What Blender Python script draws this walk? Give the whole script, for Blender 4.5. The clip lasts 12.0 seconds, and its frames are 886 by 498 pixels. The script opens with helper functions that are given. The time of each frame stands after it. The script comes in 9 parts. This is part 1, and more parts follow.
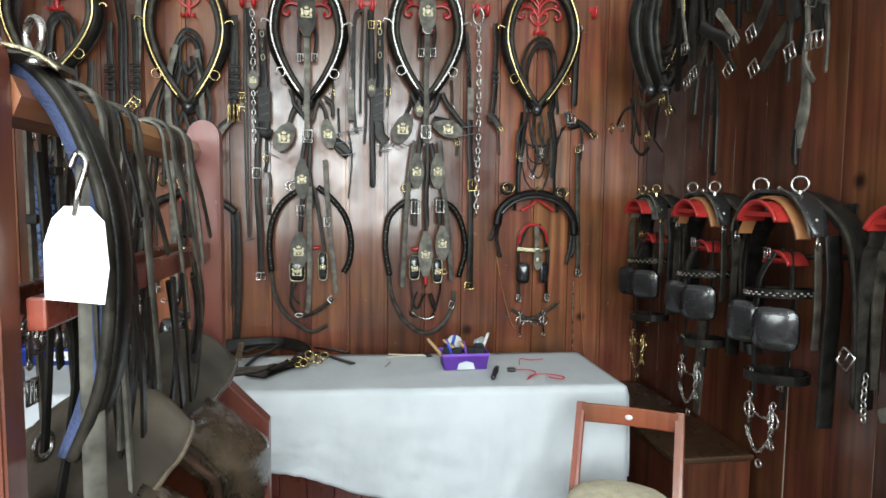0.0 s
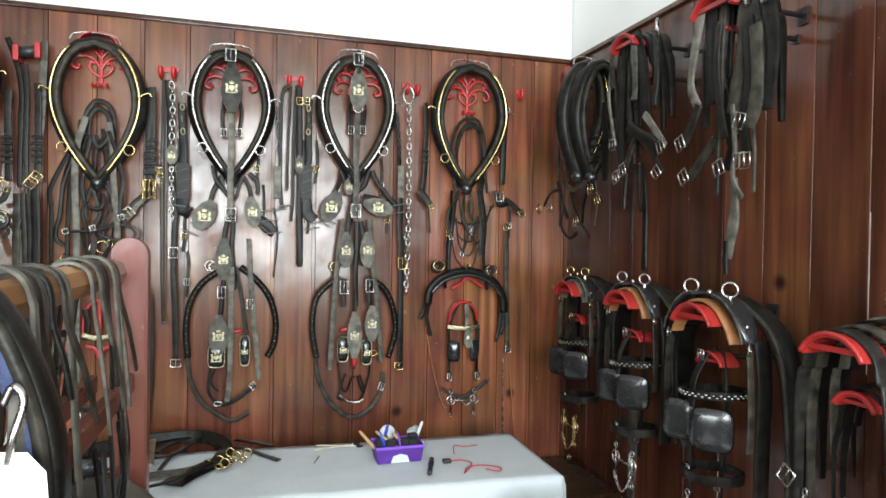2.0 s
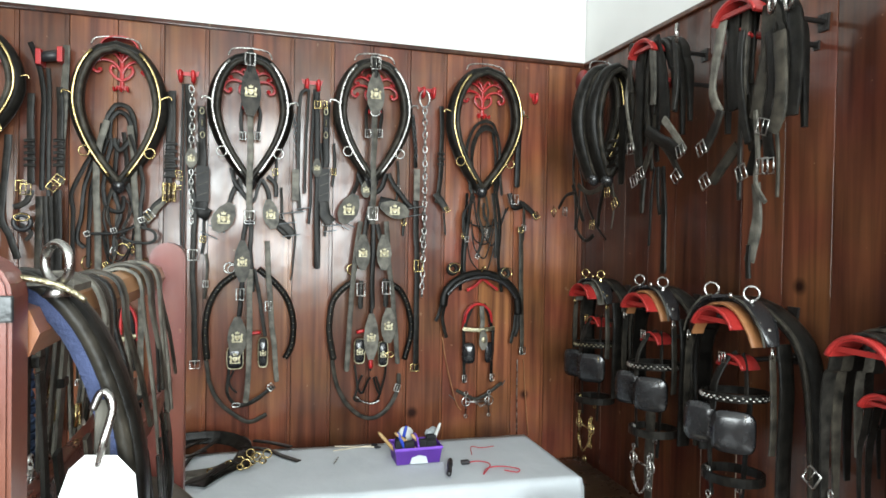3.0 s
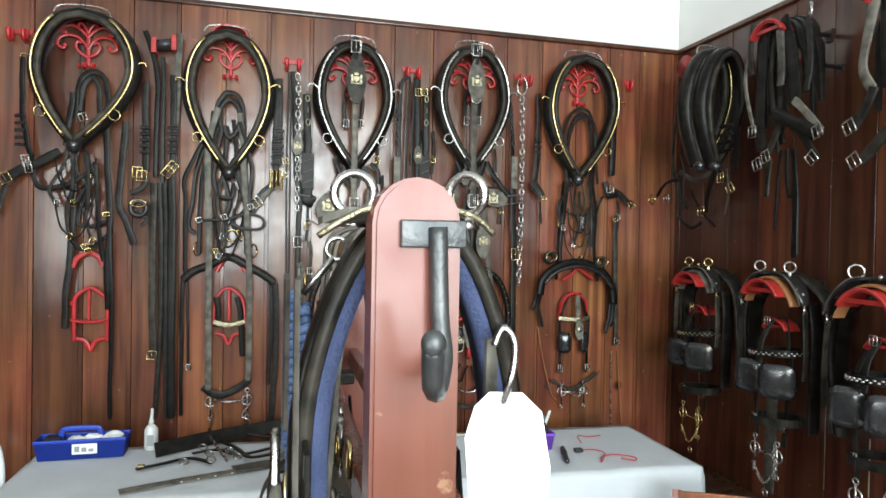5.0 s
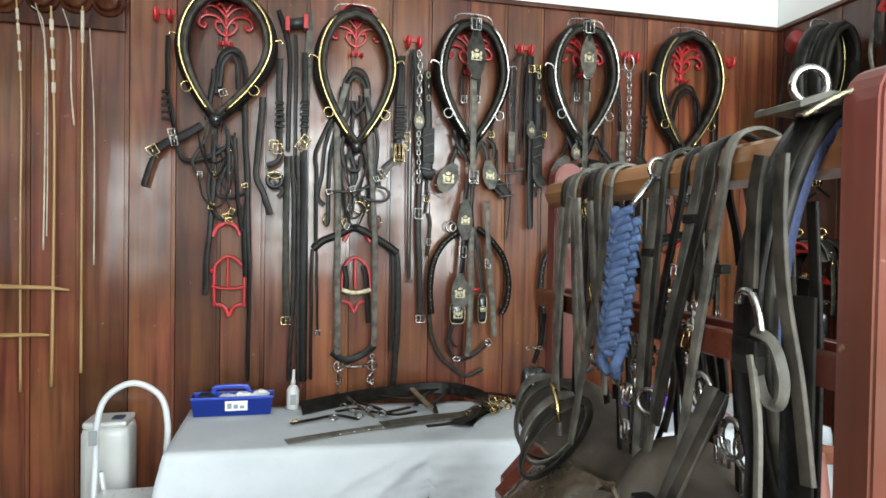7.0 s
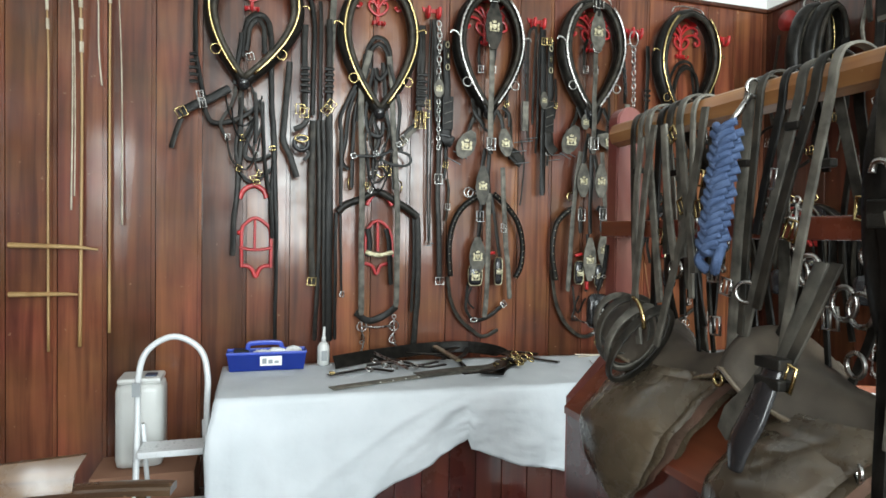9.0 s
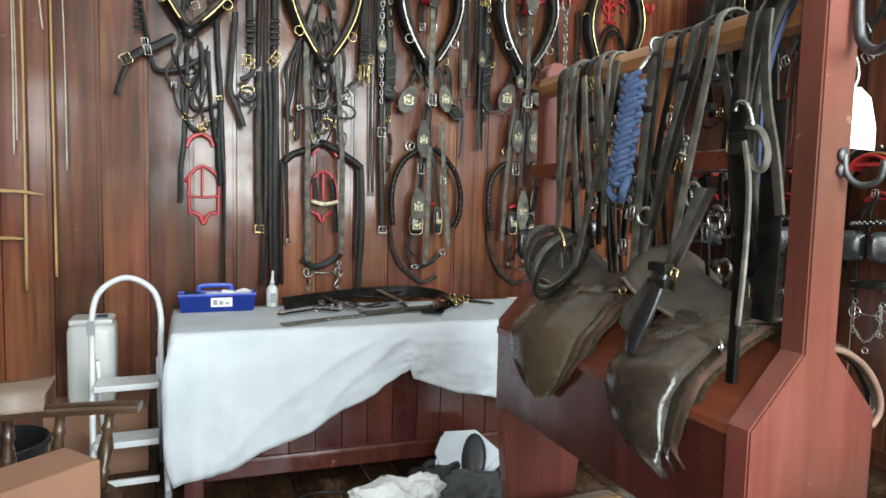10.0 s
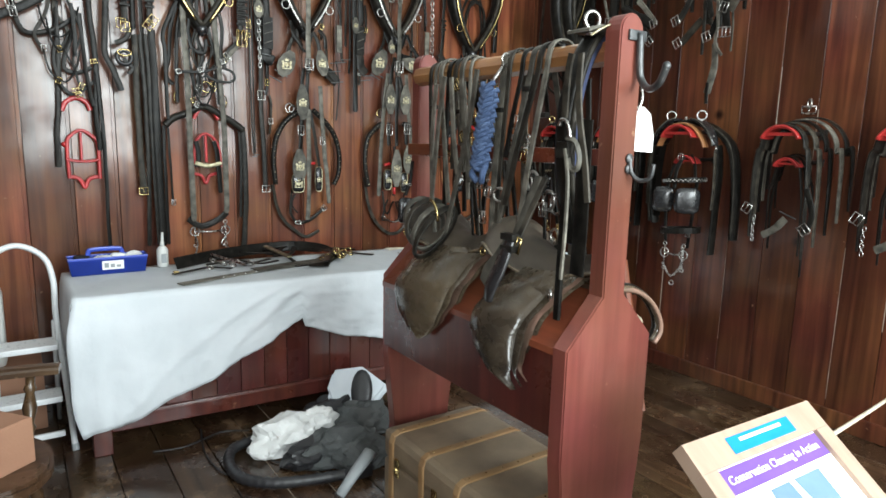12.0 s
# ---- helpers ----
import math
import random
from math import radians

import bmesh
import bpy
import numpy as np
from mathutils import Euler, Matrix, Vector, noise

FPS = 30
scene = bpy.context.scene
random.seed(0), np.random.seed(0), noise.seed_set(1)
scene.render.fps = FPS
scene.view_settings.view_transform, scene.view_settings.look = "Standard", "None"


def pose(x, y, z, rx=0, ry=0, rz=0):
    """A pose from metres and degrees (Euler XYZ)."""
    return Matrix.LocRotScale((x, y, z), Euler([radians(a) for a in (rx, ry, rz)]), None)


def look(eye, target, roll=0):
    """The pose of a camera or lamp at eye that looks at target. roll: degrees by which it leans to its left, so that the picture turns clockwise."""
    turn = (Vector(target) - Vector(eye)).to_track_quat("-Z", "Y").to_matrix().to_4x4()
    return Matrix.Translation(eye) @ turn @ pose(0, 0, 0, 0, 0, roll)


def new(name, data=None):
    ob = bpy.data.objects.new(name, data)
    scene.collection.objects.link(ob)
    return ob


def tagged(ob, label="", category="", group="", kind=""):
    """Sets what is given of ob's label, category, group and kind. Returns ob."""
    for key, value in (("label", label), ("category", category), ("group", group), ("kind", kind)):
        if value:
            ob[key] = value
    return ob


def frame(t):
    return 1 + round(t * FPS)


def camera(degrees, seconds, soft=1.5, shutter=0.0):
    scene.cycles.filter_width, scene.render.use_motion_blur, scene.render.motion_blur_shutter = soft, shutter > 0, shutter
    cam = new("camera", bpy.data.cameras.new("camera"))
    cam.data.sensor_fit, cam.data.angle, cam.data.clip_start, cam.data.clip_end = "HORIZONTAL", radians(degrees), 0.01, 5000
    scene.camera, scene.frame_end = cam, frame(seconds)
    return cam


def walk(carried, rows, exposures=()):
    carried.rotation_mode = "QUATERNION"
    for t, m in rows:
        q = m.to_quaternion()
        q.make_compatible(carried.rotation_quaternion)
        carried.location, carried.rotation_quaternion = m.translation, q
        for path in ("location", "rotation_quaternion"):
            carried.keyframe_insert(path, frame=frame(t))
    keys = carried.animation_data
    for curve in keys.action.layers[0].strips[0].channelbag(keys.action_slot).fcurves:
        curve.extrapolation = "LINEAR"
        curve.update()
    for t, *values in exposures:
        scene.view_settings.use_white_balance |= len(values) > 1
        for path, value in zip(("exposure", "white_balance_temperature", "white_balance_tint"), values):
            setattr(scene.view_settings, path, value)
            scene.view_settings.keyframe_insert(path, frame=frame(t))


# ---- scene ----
cam = camera(70.2, 12.0, soft=1.6)
PATH = [
    (0, (-0.402, -0.196, 1.6205), (-0.106, 1.772, 1.460), 0.6),
    (0.5, (-0.457, -0.161, 1.695), (0.025, 1.779, 1.627), 0.8),
    (1, (-0.451, -0.149, 1.751), (0.095, 1.775, 1.7), 0.8),
    (1.5, (-0.46, -0.114, 1.796), (0.107, 1.803, 1.753), 0.9),
    (2, (-0.5, -0.097, 1.846), (0.072, 1.819, 1.812), 0.9),
    (2.5, (-0.544, -0.094, 1.87), (0.028, 1.822, 1.836), 1.0),
    (4.3, (-0.792, -0.112, 1.776), (-0.264, 1.817, 1.754), 0.8),
    (4.5, (-0.847, -0.046, 1.771), (-0.331, 1.886, 1.75), 0.9),
    (5, (-0.998, 0.034, 1.773), (-0.497, 1.97, 1.744), 1.0),
    (5.5, (-1.145, 0.03, 1.748), (-0.66, 1.97, 1.718), 1.0),
    (6, (-1.358, -0.026, 1.718), (-0.892, 1.919, 1.691), 1.0),
    (6.5, (-1.474, -0.016, 1.676), (-1.019, 1.931, 1.645), 0.9),
    (7, (-1.548, 0.052, 1.623), (-1.1, 2.001, 1.585), 0.9),
    (7.5, (-1.604, 0.086, 1.561), (-1.169, 2.037, 1.534), 0.8),
    (7.7, (-1.646, 0.079, 1.566), (-1.209, 2.03, 1.523), 1.0),
    (9.3, (-1.931, -0.039, 1.416), (-1.307, 1.86, 1.361), 1.0),
    (9.5, (-1.946, -0.087, 1.404), (-1.285, 1.8, 1.334), 1.2),
    (10, (-1.995, -0.186, 1.36), (-1.233, 1.657, 1.204), 1.4),
    (10.5, (-2.004, -0.251, 1.362), (-1.156, 1.544, 1.121), 1.6),
    (11, (-2.123, -0.3, 1.379), (-1.15, 1.422, 1.08), 1.6),
    (11.5, (-2.191, -0.395, 1.43), (-1.134, 1.271, 1.101), 1.6),
    (12, (-2.227, -0.498, 1.496), (-1.109, 1.127, 1.159), 1.4),
]
EXPOSURES = [(0.0, -0.36), (0.6, -0.26), (2.5, -0.10), (5.5, -0.24), (12.0, -0.20)]
walk(cam, [(t, look(eye, target, roll)) for t, eye, target, roll in PATH], EXPOSURES)

# ---- room ----
XL, XR, YB, YF, ZC, ZP = -3.6, 1.40, 3.50, -2.80, 3.85, 2.955   # left, right, back, rear, ceiling, panel top
WIN = (-2.05, 0.95, 1.10, 3.62)                               # rear window: x0, x1, z0, z1
ADDED_WIN = (-2.7, -1.3, 1.00, 2.70)                             # added, unseen window in the left wall: y0, y1, z0, z1

# ---- daylight ----
world = bpy.data.worlds.new("sky")
scene.world = world
world.use_nodes = True
wn = world.node_tree.nodes
sky = wn.new("ShaderNodeTexSky")
sky.sky_type = "NISHITA"
sky.sun_disc = False
sky.sun_elevation, sky.sun_rotation = radians(40), radians(200)
world.node_tree.links.new(sky.outputs[0], wn["Background"].inputs[0])
wn["Background"].inputs[1].default_value = 0.12
sun = new("sun", bpy.data.lights.new("sun", "SUN"))
sun.data.energy, sun.data.angle = 1.0, radians(12)
sun.matrix_world = look((-8, -10, 12), (-1, 0, 1))
opening = new("window_daylight", bpy.data.lights.new("window_daylight", "AREA"))
opening.data.shape, opening.data.size, opening.data.size_y = "RECTANGLE", WIN[1] - WIN[0] - 0.1, WIN[3] - WIN[2] - 0.1
opening.data.energy, opening.data.color = 550, (0.89, 0.985, 1.0)
opening.matrix_world = look(((WIN[0] + WIN[1]) / 2, YF - 0.12, (WIN[2] + WIN[3]) / 2), ((WIN[0] + WIN[1]) / 2, YB, (WIN[2] + WIN[3]) / 2))

# Fill lamp added in an unseen opening to brighten things from the left.
side_fill = new("side_fill_light", bpy.data.lights.new("side_fill_light", "AREA"))
side_fill.data.shape, side_fill.data.size, side_fill.data.size_y = "RECTANGLE", ADDED_WIN[1] - ADDED_WIN[0] - 0.1, ADDED_WIN[3] - ADDED_WIN[2] - 0.1
side_fill.data.energy, side_fill.data.color = 170, (0.90, 0.985, 1.0)
side_fill.matrix_world = look((XL - 0.1, (ADDED_WIN[0] + ADDED_WIN[1]) / 2, (ADDED_WIN[2] + ADDED_WIN[3]) / 2), (XR, (ADDED_WIN[0] + ADDED_WIN[1]) / 2 + 0.6, 1.0))


# ---- materials ----
def material(name, color, rough=0.5, metal=0.0, color2=None, scale=8.0, bump=0.0, bump_scale=60.0, coat=0.0, stretch=(1, 1, 1), per_object=0.0, spec=0.5):
    """Two-scale mottled surface: colour drifts to color2 over large noise, fine noise drives relief and roughness."""
    m = bpy.data.materials.new(name)
    m.use_nodes = True
    n, l = m.node_tree.nodes, m.node_tree.links
    b = n["Principled BSDF"]
    co = n.new("ShaderNodeTexCoord")
    mp = n.new("ShaderNodeMapping")
    mp.inputs["Scale"].default_value = stretch
    l.new(co.outputs["Object"], mp.inputs[0])
    big = n.new("ShaderNodeTexNoise")
    big.inputs["Scale"].default_value, big.inputs["Detail"].default_value = scale, 6
    l.new(mp.outputs[0], big.inputs["Vector"])
    ramp = n.new("ShaderNodeMixRGB")
    ramp.inputs[1].default_value = (*color, 1)
    ramp.inputs[2].default_value = (*(color2 or [c * 0.75 for c in color]), 1)
    cr = n.new("ShaderNodeMapRange")
    cr.inputs[1].default_value, cr.inputs[2].default_value = 0.35, 0.68
    l.new(big.outputs[0], cr.inputs[0])
    l.new(cr.outputs[0], ramp.inputs[0])
    out = ramp.outputs[0]
    if per_object:
        info = n.new("ShaderNodeObjectInfo")
        hs = n.new("ShaderNodeHueSaturation")
        mr = n.new("ShaderNodeMapRange")
        mr.inputs[3].default_value, mr.inputs[4].default_value = 1 - per_object, 1 + per_object
        l.new(info.outputs["Random"], mr.inputs[0])
        l.new(mr.outputs[0], hs.inputs["Value"])
        l.new(out, hs.inputs["Color"])
        out = hs.outputs[0]
    l.new(out, b.inputs["Base Color"])
    b.inputs["Roughness"].default_value = rough
    b.inputs["Metallic"].default_value = metal
    b.inputs["Coat Weight"].default_value = coat
    b.inputs["Coat Roughness"].default_value = 0.12
    b.inputs["Specular IOR Level"].default_value = spec
    fine = n.new("ShaderNodeTexNoise")
    fine.inputs["Scale"].default_value, fine.inputs["Detail"].default_value = bump_scale, 4
    l.new(mp.outputs[0], fine.inputs["Vector"])
    rr = n.new("ShaderNodeMapRange")
    rr.inputs[3].default_value, rr.inputs[4].default_value = max(0.03, rough - 0.12), min(1, rough + 0.12)
    l.new(fine.outputs[0], rr.inputs[0])
    l.new(rr.outputs[0], b.inputs["Roughness"])
    if bump:
        bp = n.new("ShaderNodeBump")
        bp.inputs["Strength"].default_value, bp.inputs["Distance"].default_value = bump, 0.004
        l.new(fine.outputs[0], bp.inputs["Height"])
        l.new(bp.outputs[0], b.inputs["Normal"])
    return m


def wood(name, light, dark, rough, per_object, axis, knots=True, wave=0.35, coat=0.3, worn=None, spec=0.35):
    """Stained, varnished boards: long grain along axis, knots, broad stains and an uneven glossy skin."""
    m = bpy.data.materials.new(name)
    m.use_nodes = True
    n, l = m.node_tree.nodes, m.node_tree.links
    b = n["Principled BSDF"]
    co, info = n.new("ShaderNodeTexCoord"), n.new("ShaderNodeObjectInfo")
    off = n.new("ShaderNodeVectorMath")
    off.operation = "MULTIPLY_ADD"
    rnd = n.new("ShaderNodeCombineXYZ")
    for i in range(3):
        l.new(info.outputs["Random"], rnd.inputs[i])
    l.new(rnd.outputs[0], off.inputs[0])
    off.inputs[1].default_value = (17, 31, 23)
    l.new(co.outputs["Object"], off.inputs[2])
    mp = n.new("ShaderNodeMapping")
    s = [14.0, 14.0, 14.0]
    s["xyz".index(axis)] = 0.7
    mp.inputs["Scale"].default_value = s
    l.new(off.outputs[0], mp.inputs[0])
    grain = n.new("ShaderNodeTexNoise")
    grain.inputs["Scale"].default_value, grain.inputs["Detail"].default_value, grain.inputs["Distortion"].default_value = 1.6, 8, 0.6
    l.new(mp.outputs[0], grain.inputs["Vector"])
    mix = n.new("ShaderNodeMixRGB")
    mix.inputs[1].default_value, mix.inputs[2].default_value = (*dark, 1), (*light, 1)
    gr = n.new("ShaderNodeMapRange")
    gr.inputs[1].default_value, gr.inputs[2].default_value = 0.3, 0.7
    l.new(grain.outputs[0], gr.inputs[0])
    l.new(gr.outputs[0], mix.inputs[0])
    stain = n.new("ShaderNodeTexNoise")
    stain.inputs["Scale"].default_value, stain.inputs["Detail"].default_value = 1.3, 5
    l.new(off.outputs[0], stain.inputs["Vector"])
    st = n.new("ShaderNodeMapRange")
    st.inputs[1].default_value, st.inputs[2].default_value, st.inputs[3].default_value, st.inputs[4].default_value = 0.35, 0.7, 0.58, 1.30
    l.new(stain.outputs[0], st.inputs[0])
    hs = n.new("ShaderNodeHueSaturation")
    mr = n.new("ShaderNodeMapRange")
    mr.inputs[3].default_value, mr.inputs[4].default_value = 1 - per_object, 1 + per_object
    l.new(info.outputs["Random"], mr.inputs[0])
    mul = n.new("ShaderNodeMath")
    mul.operation = "MULTIPLY"
    l.new(mr.outputs[0], mul.inputs[0])
    l.new(st.outputs[0], mul.inputs[1])
    l.new(mul.outputs[0], hs.inputs["Value"])
    hue = n.new("ShaderNodeMapRange")
    hue.inputs[1].default_value, hue.inputs[2].default_value, hue.inputs[3].default_value, hue.inputs[4].default_value = 0.3, 0.7, 0.49, 0.517
    patch = n.new("ShaderNodeTexNoise")
    patch.inputs["Scale"].default_value, patch.inputs["Detail"].default_value = 2.3, 3
    l.new(off.outputs[0], patch.inputs["Vector"])
    l.new(patch.outputs[0], hue.inputs[0])
    l.new(hue.outputs[0], hs.inputs["Hue"])
    l.new(mix.outputs[0], hs.inputs["Color"])
    out = hs.outputs[0]
    if knots:
        vo = n.new("ShaderNodeTexVoronoi")
        vo.inputs["Scale"].default_value = 2.1
        l.new(off.outputs[0], vo.inputs["Vector"])
        kr = n.new("ShaderNodeMapRange")
        kr.inputs[1].default_value, kr.inputs[2].default_value = 0.03, 0.085
        l.new(vo.outputs["Distance"], kr.inputs[0])
        km = n.new("ShaderNodeMixRGB")
        km.inputs[1].default_value = (*[c * 0.28 for c in dark], 1)
        l.new(kr.outputs[0], km.inputs[0])
        l.new(out, km.inputs[2])
        out = km.outputs[0]
    if worn:
        # bare trodden patches and pale paint flecks
        wp = n.new("ShaderNodeTexNoise")
        wp.inputs["Scale"].default_value, wp.inputs["Detail"].default_value, wp.inputs["Roughness"].default_value = 3.2, 9, 0.7
        l.new(co.outputs["Object"], wp.inputs["Vector"])
        wr = n.new("ShaderNodeMapRange")
        wr.inputs[1].default_value, wr.inputs[2].default_value, wr.inputs[4].default_value = 0.54, 0.66, 0.75
        l.new(wp.outputs[0], wr.inputs[0])
        wm = n.new("ShaderNodeMixRGB")
        wm.inputs[2].default_value = (*worn, 1)
        l.new(wr.outputs[0], wm.inputs[0])
        l.new(out, wm.inputs[1])
        fl = n.new("ShaderNodeTexNoise")
        fl.inputs["Scale"].default_value, fl.inputs["Detail"].default_value = 55, 4
        l.new(co.outputs["Object"], fl.inputs["Vector"])
        fr2 = n.new("ShaderNodeMapRange")
        fr2.inputs[1].default_value, fr2.inputs[2].default_value, fr2.inputs[4].default_value = 0.70, 0.74, 0.7
        l.new(fl.outputs[0], fr2.inputs[0])
        fm = n.new("ShaderNodeMixRGB")
        fm.inputs[2].default_value = (0.42, 0.36, 0.27, 1)
        l.new(fr2.outputs[0], fm.inputs[0])
        l.new(wm.outputs[0], fm.inputs[1])
        out = fm.outputs[0]
    # small nicks through the stain
    nk = n.new("ShaderNodeTexNoise")
    nk.inputs["Scale"].default_value, nk.inputs["Detail"].default_value = 26, 5
    l.new(off.outputs[0], nk.inputs["Vector"])
    nr = n.new("ShaderNodeMapRange")
    nr.inputs[1].default_value, nr.inputs[2].default_value, nr.inputs[4].default_value = 0.715, 0.75, 0.34
    l.new(nk.outputs[0], nr.inputs[0])
    nm = n.new("ShaderNodeMixRGB")
    nm.inputs[2].default_value = (0.40, 0.25, 0.15, 1)
    l.new(nr.outputs[0], nm.inputs[0])
    l.new(out, nm.inputs[1])
    out = nm.outputs[0]
    l.new(out, b.inputs["Base Color"])
    b.inputs["Coat Weight"].default_value, b.inputs["Coat Roughness"].default_value = coat, 0.15
    b.inputs["Specular IOR Level"].default_value = spec
    gloss = n.new("ShaderNodeTexNoise")
    gloss.inputs["Scale"].default_value, gloss.inputs["Detail"].default_value, gloss.inputs["Roughness"].default_value = 4.5, 8, 0.65
    l.new(off.outputs[0], gloss.inputs["Vector"])
    rr = n.new("ShaderNodeMapRange")
    rr.inputs[1].default_value, rr.inputs[2].default_value = 0.35, 0.65
    rr.inputs[3].default_value, rr.inputs[4].default_value = rough - 0.08, rough + 0.16
    l.new(gloss.outputs[0], rr.inputs[0])
    cw = n.new("ShaderNodeMapRange")
    cw.inputs[1].default_value, cw.inputs[2].default_value, cw.inputs[3].default_value, cw.inputs[4].default_value = 0.36, 0.68, coat * 1.5, coat * 0.35
    l.new(gloss.outputs[0], cw.inputs[0])
    l.new(cw.outputs[0], b.inputs["Coat Weight"])
    l.new(rr.outputs[0], b.inputs["Roughness"])
    bp = n.new("ShaderNodeBump")
    bp.inputs["Strength"].default_value, bp.inputs["Distance"].default_value = wave, 0.006
    l.new(grain.outputs[0], bp.inputs["Height"])
    l.new(bp.outputs[0], b.inputs["Normal"])
    return m


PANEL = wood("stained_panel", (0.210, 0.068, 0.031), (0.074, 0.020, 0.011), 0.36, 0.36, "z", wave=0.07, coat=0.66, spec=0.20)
# Copy of PANEL with the right wall's weak light put in; also dark trims.
PANEL_DARK = wood("dark_shaded_panel", (0.108, 0.033, 0.016), (0.036, 0.010, 0.006), 0.36, 0.32, "z", wave=0.07, coat=0.60, spec=0.14)
FLOORWOOD = wood("worn_floor", (0.066, 0.036, 0.019), (0.025, 0.012, 0.006), 0.25, 0.25, "y", wave=0.35, worn=(0.17, 0.105, 0.058))
# Red wood darkened in colour for the shade under the table sheet.
TABLEWOOD = wood("dark_shaded_red_wood", (0.105, 0.024, 0.018), (0.055, 0.012, 0.010), 0.30, 0.12, "z", knots=False, wave=0.05, coat=0.5)
REDWOOD = wood("red_painted_wood", (0.180, 0.052, 0.038), (0.125, 0.034, 0.025), 0.36, 0.06, "z", knots=False, wave=0.08, coat=0.28)
REDWOOD_H = wood("red_brown_wood", (0.20, 0.048, 0.026), (0.13, 0.028, 0.016), 0.30, 0.06, "y", knots=False, wave=0.12)
POLEWOOD = wood("worn_pole_wood", (0.36, 0.17, 0.07), (0.20, 0.075, 0.03), 0.4, 0.05, "y", knots=False, wave=0.2)
CHAIRWOOD = wood("chair_wood", (0.078, 0.042, 0.022), (0.030, 0.015, 0.008), 0.26, 0.1, "x", knots=False, wave=0.15)
CRESTWOOD = wood("polished_crest_wood", (0.15, 0.08, 0.04), (0.07, 0.033, 0.016), 0.2, 0.1, "x", knots=False, wave=0.05, coat=1.0)
FOLDWOOD = wood("folding_chair_wood", (0.30, 0.085, 0.035), (0.19, 0.045, 0.02), 0.35, 0.05, "z", knots=False, wave=0.15)
PLASTER = material("white_plaster", (0.80, 0.80, 0.78), 0.8, color2=(0.74, 0.74, 0.72), scale=1.5, bump=0.15, bump_scale=25)
LEATHER = material("black_leather", (0.006, 0.0056, 0.005), 0.34, color2=(0.017, 0.0155, 0.013), scale=26, bump=0.22, bump_scale=110, per_object=0.6, spec=0.13)
LEATHER_WORN = material("worn_leather", (0.046, 0.040, 0.031), 0.40, color2=(0.010, 0.0095, 0.008), scale=22, bump=0.22, bump_scale=110, per_object=0.5, spec=0.14)
PATENT = material("patent_leather", (0.012, 0.012, 0.013), 0.24, color2=(0.02, 0.02, 0.021), scale=6, coat=0.3, bump=0.05, bump_scale=40)
GREYLEATHER = material("grey_strap_leather", (0.135, 0.126, 0.104), 0.46, color2=(0.046, 0.043, 0.036), scale=24, bump=0.14, bump_scale=150, per_object=0.35, spec=0.18)
SADDLELEATHER = material("saddle_leather", (0.175, 0.132, 0.084), 0.27, color2=(0.044, 0.034, 0.026), scale=3.6, bump=0.03, bump_scale=30, spec=0.7, coat=1.0)
SEATLEATHER = material("saddle_seat_leather", (0.194, 0.156, 0.117), 0.42, color2=(0.070, 0.060, 0.050), scale=5, bump=0.10, bump_scale=260, spec=0.4)
TANLEATHER = material("tan_leather", (0.30, 0.13, 0.05), 0.5, color2=(0.2, 0.08, 0.03), scale=9, bump=0.3, bump_scale=120)
BRASS = material("brass", (0.56, 0.44, 0.21), 0.24, 1.0, color2=(0.38, 0.28, 0.12), scale=20)
GILT = material("pale_gilt", (0.50, 0.46, 0.32), 0.36, 1.0, color2=(0.20, 0.17, 0.10), scale=60, bump=0.6, bump_scale=300)
STEEL = material("nickel_steel", (0.54, 0.53, 0.50), 0.28, 1.0, color2=(0.28, 0.27, 0.26), scale=24)
IRON = material("dark_iron", (0.055, 0.06, 0.062), 0.45, 0.7, color2=(0.10, 0.10, 0.10), scale=18, bump=0.4, bump_scale=90)
BLACKIRON = material("black_iron", (0.018, 0.016, 0.015), 0.5, 0.5, color2=(0.03, 0.025, 0.022), scale=18, bump=0.4, bump_scale=90)
REDIRON = material("red_enamel_iron", (0.46, 0.020, 0.022), 0.33, color2=(0.32, 0.012, 0.014), scale=12, bump=0.15, bump_scale=60)
REDBRIGHT = material("bright_red_enamel", (0.34, 0.022, 0.019), 0.40, color2=(0.24, 0.016, 0.014), scale=10, bump=0.1, bump_scale=60)
CLOTH = material("white_sheet", (0.555, 0.585, 0.61), 0.85, color2=(0.50, 0.535, 0.56), scale=5, bump=0.5, bump_scale=28)
PAPER = material("white_paper", (0.86, 0.87, 0.86), 0.7, color2=(0.82, 0.83, 0.82), scale=5)
BLUEFELT = material("navy_felt", (0.030, 0.042, 0.095), 0.9, color2=(0.045, 0.06, 0.13), scale=20, bump=0.6, bump_scale=240)
ROPE = material("blue_rope", (0.045, 0.078, 0.165), 0.85, color2=(0.080, 0.125, 0.235), scale=40, bump=0.8, bump_scale=260)
BLUEPLASTIC = material("blue_plastic", (0.018, 0.055, 0.42), 0.35, color2=(0.014, 0.045, 0.36), scale=4)
PURPLE = material("purple_plastic", (0.20, 0.07, 0.52), 0.4, color2=(0.17, 0.055, 0.46), scale=4)
WHITEPLASTIC = material("white_plastic", (0.62, 0.63, 0.61), 0.35, color2=(0.55, 0.56, 0.54), scale=3)
WHITEMETAL = material("white_enamel_tube", (0.66, 0.68, 0.69), 0.3, color2=(0.60, 0.62, 0.63), scale=6)
CANVAS = material("trunk_canvas", (0.150, 0.110, 0.072), 0.5, color2=(0.23, 0.175, 0.115), scale=7, bump=0.5, bump_scale=220)
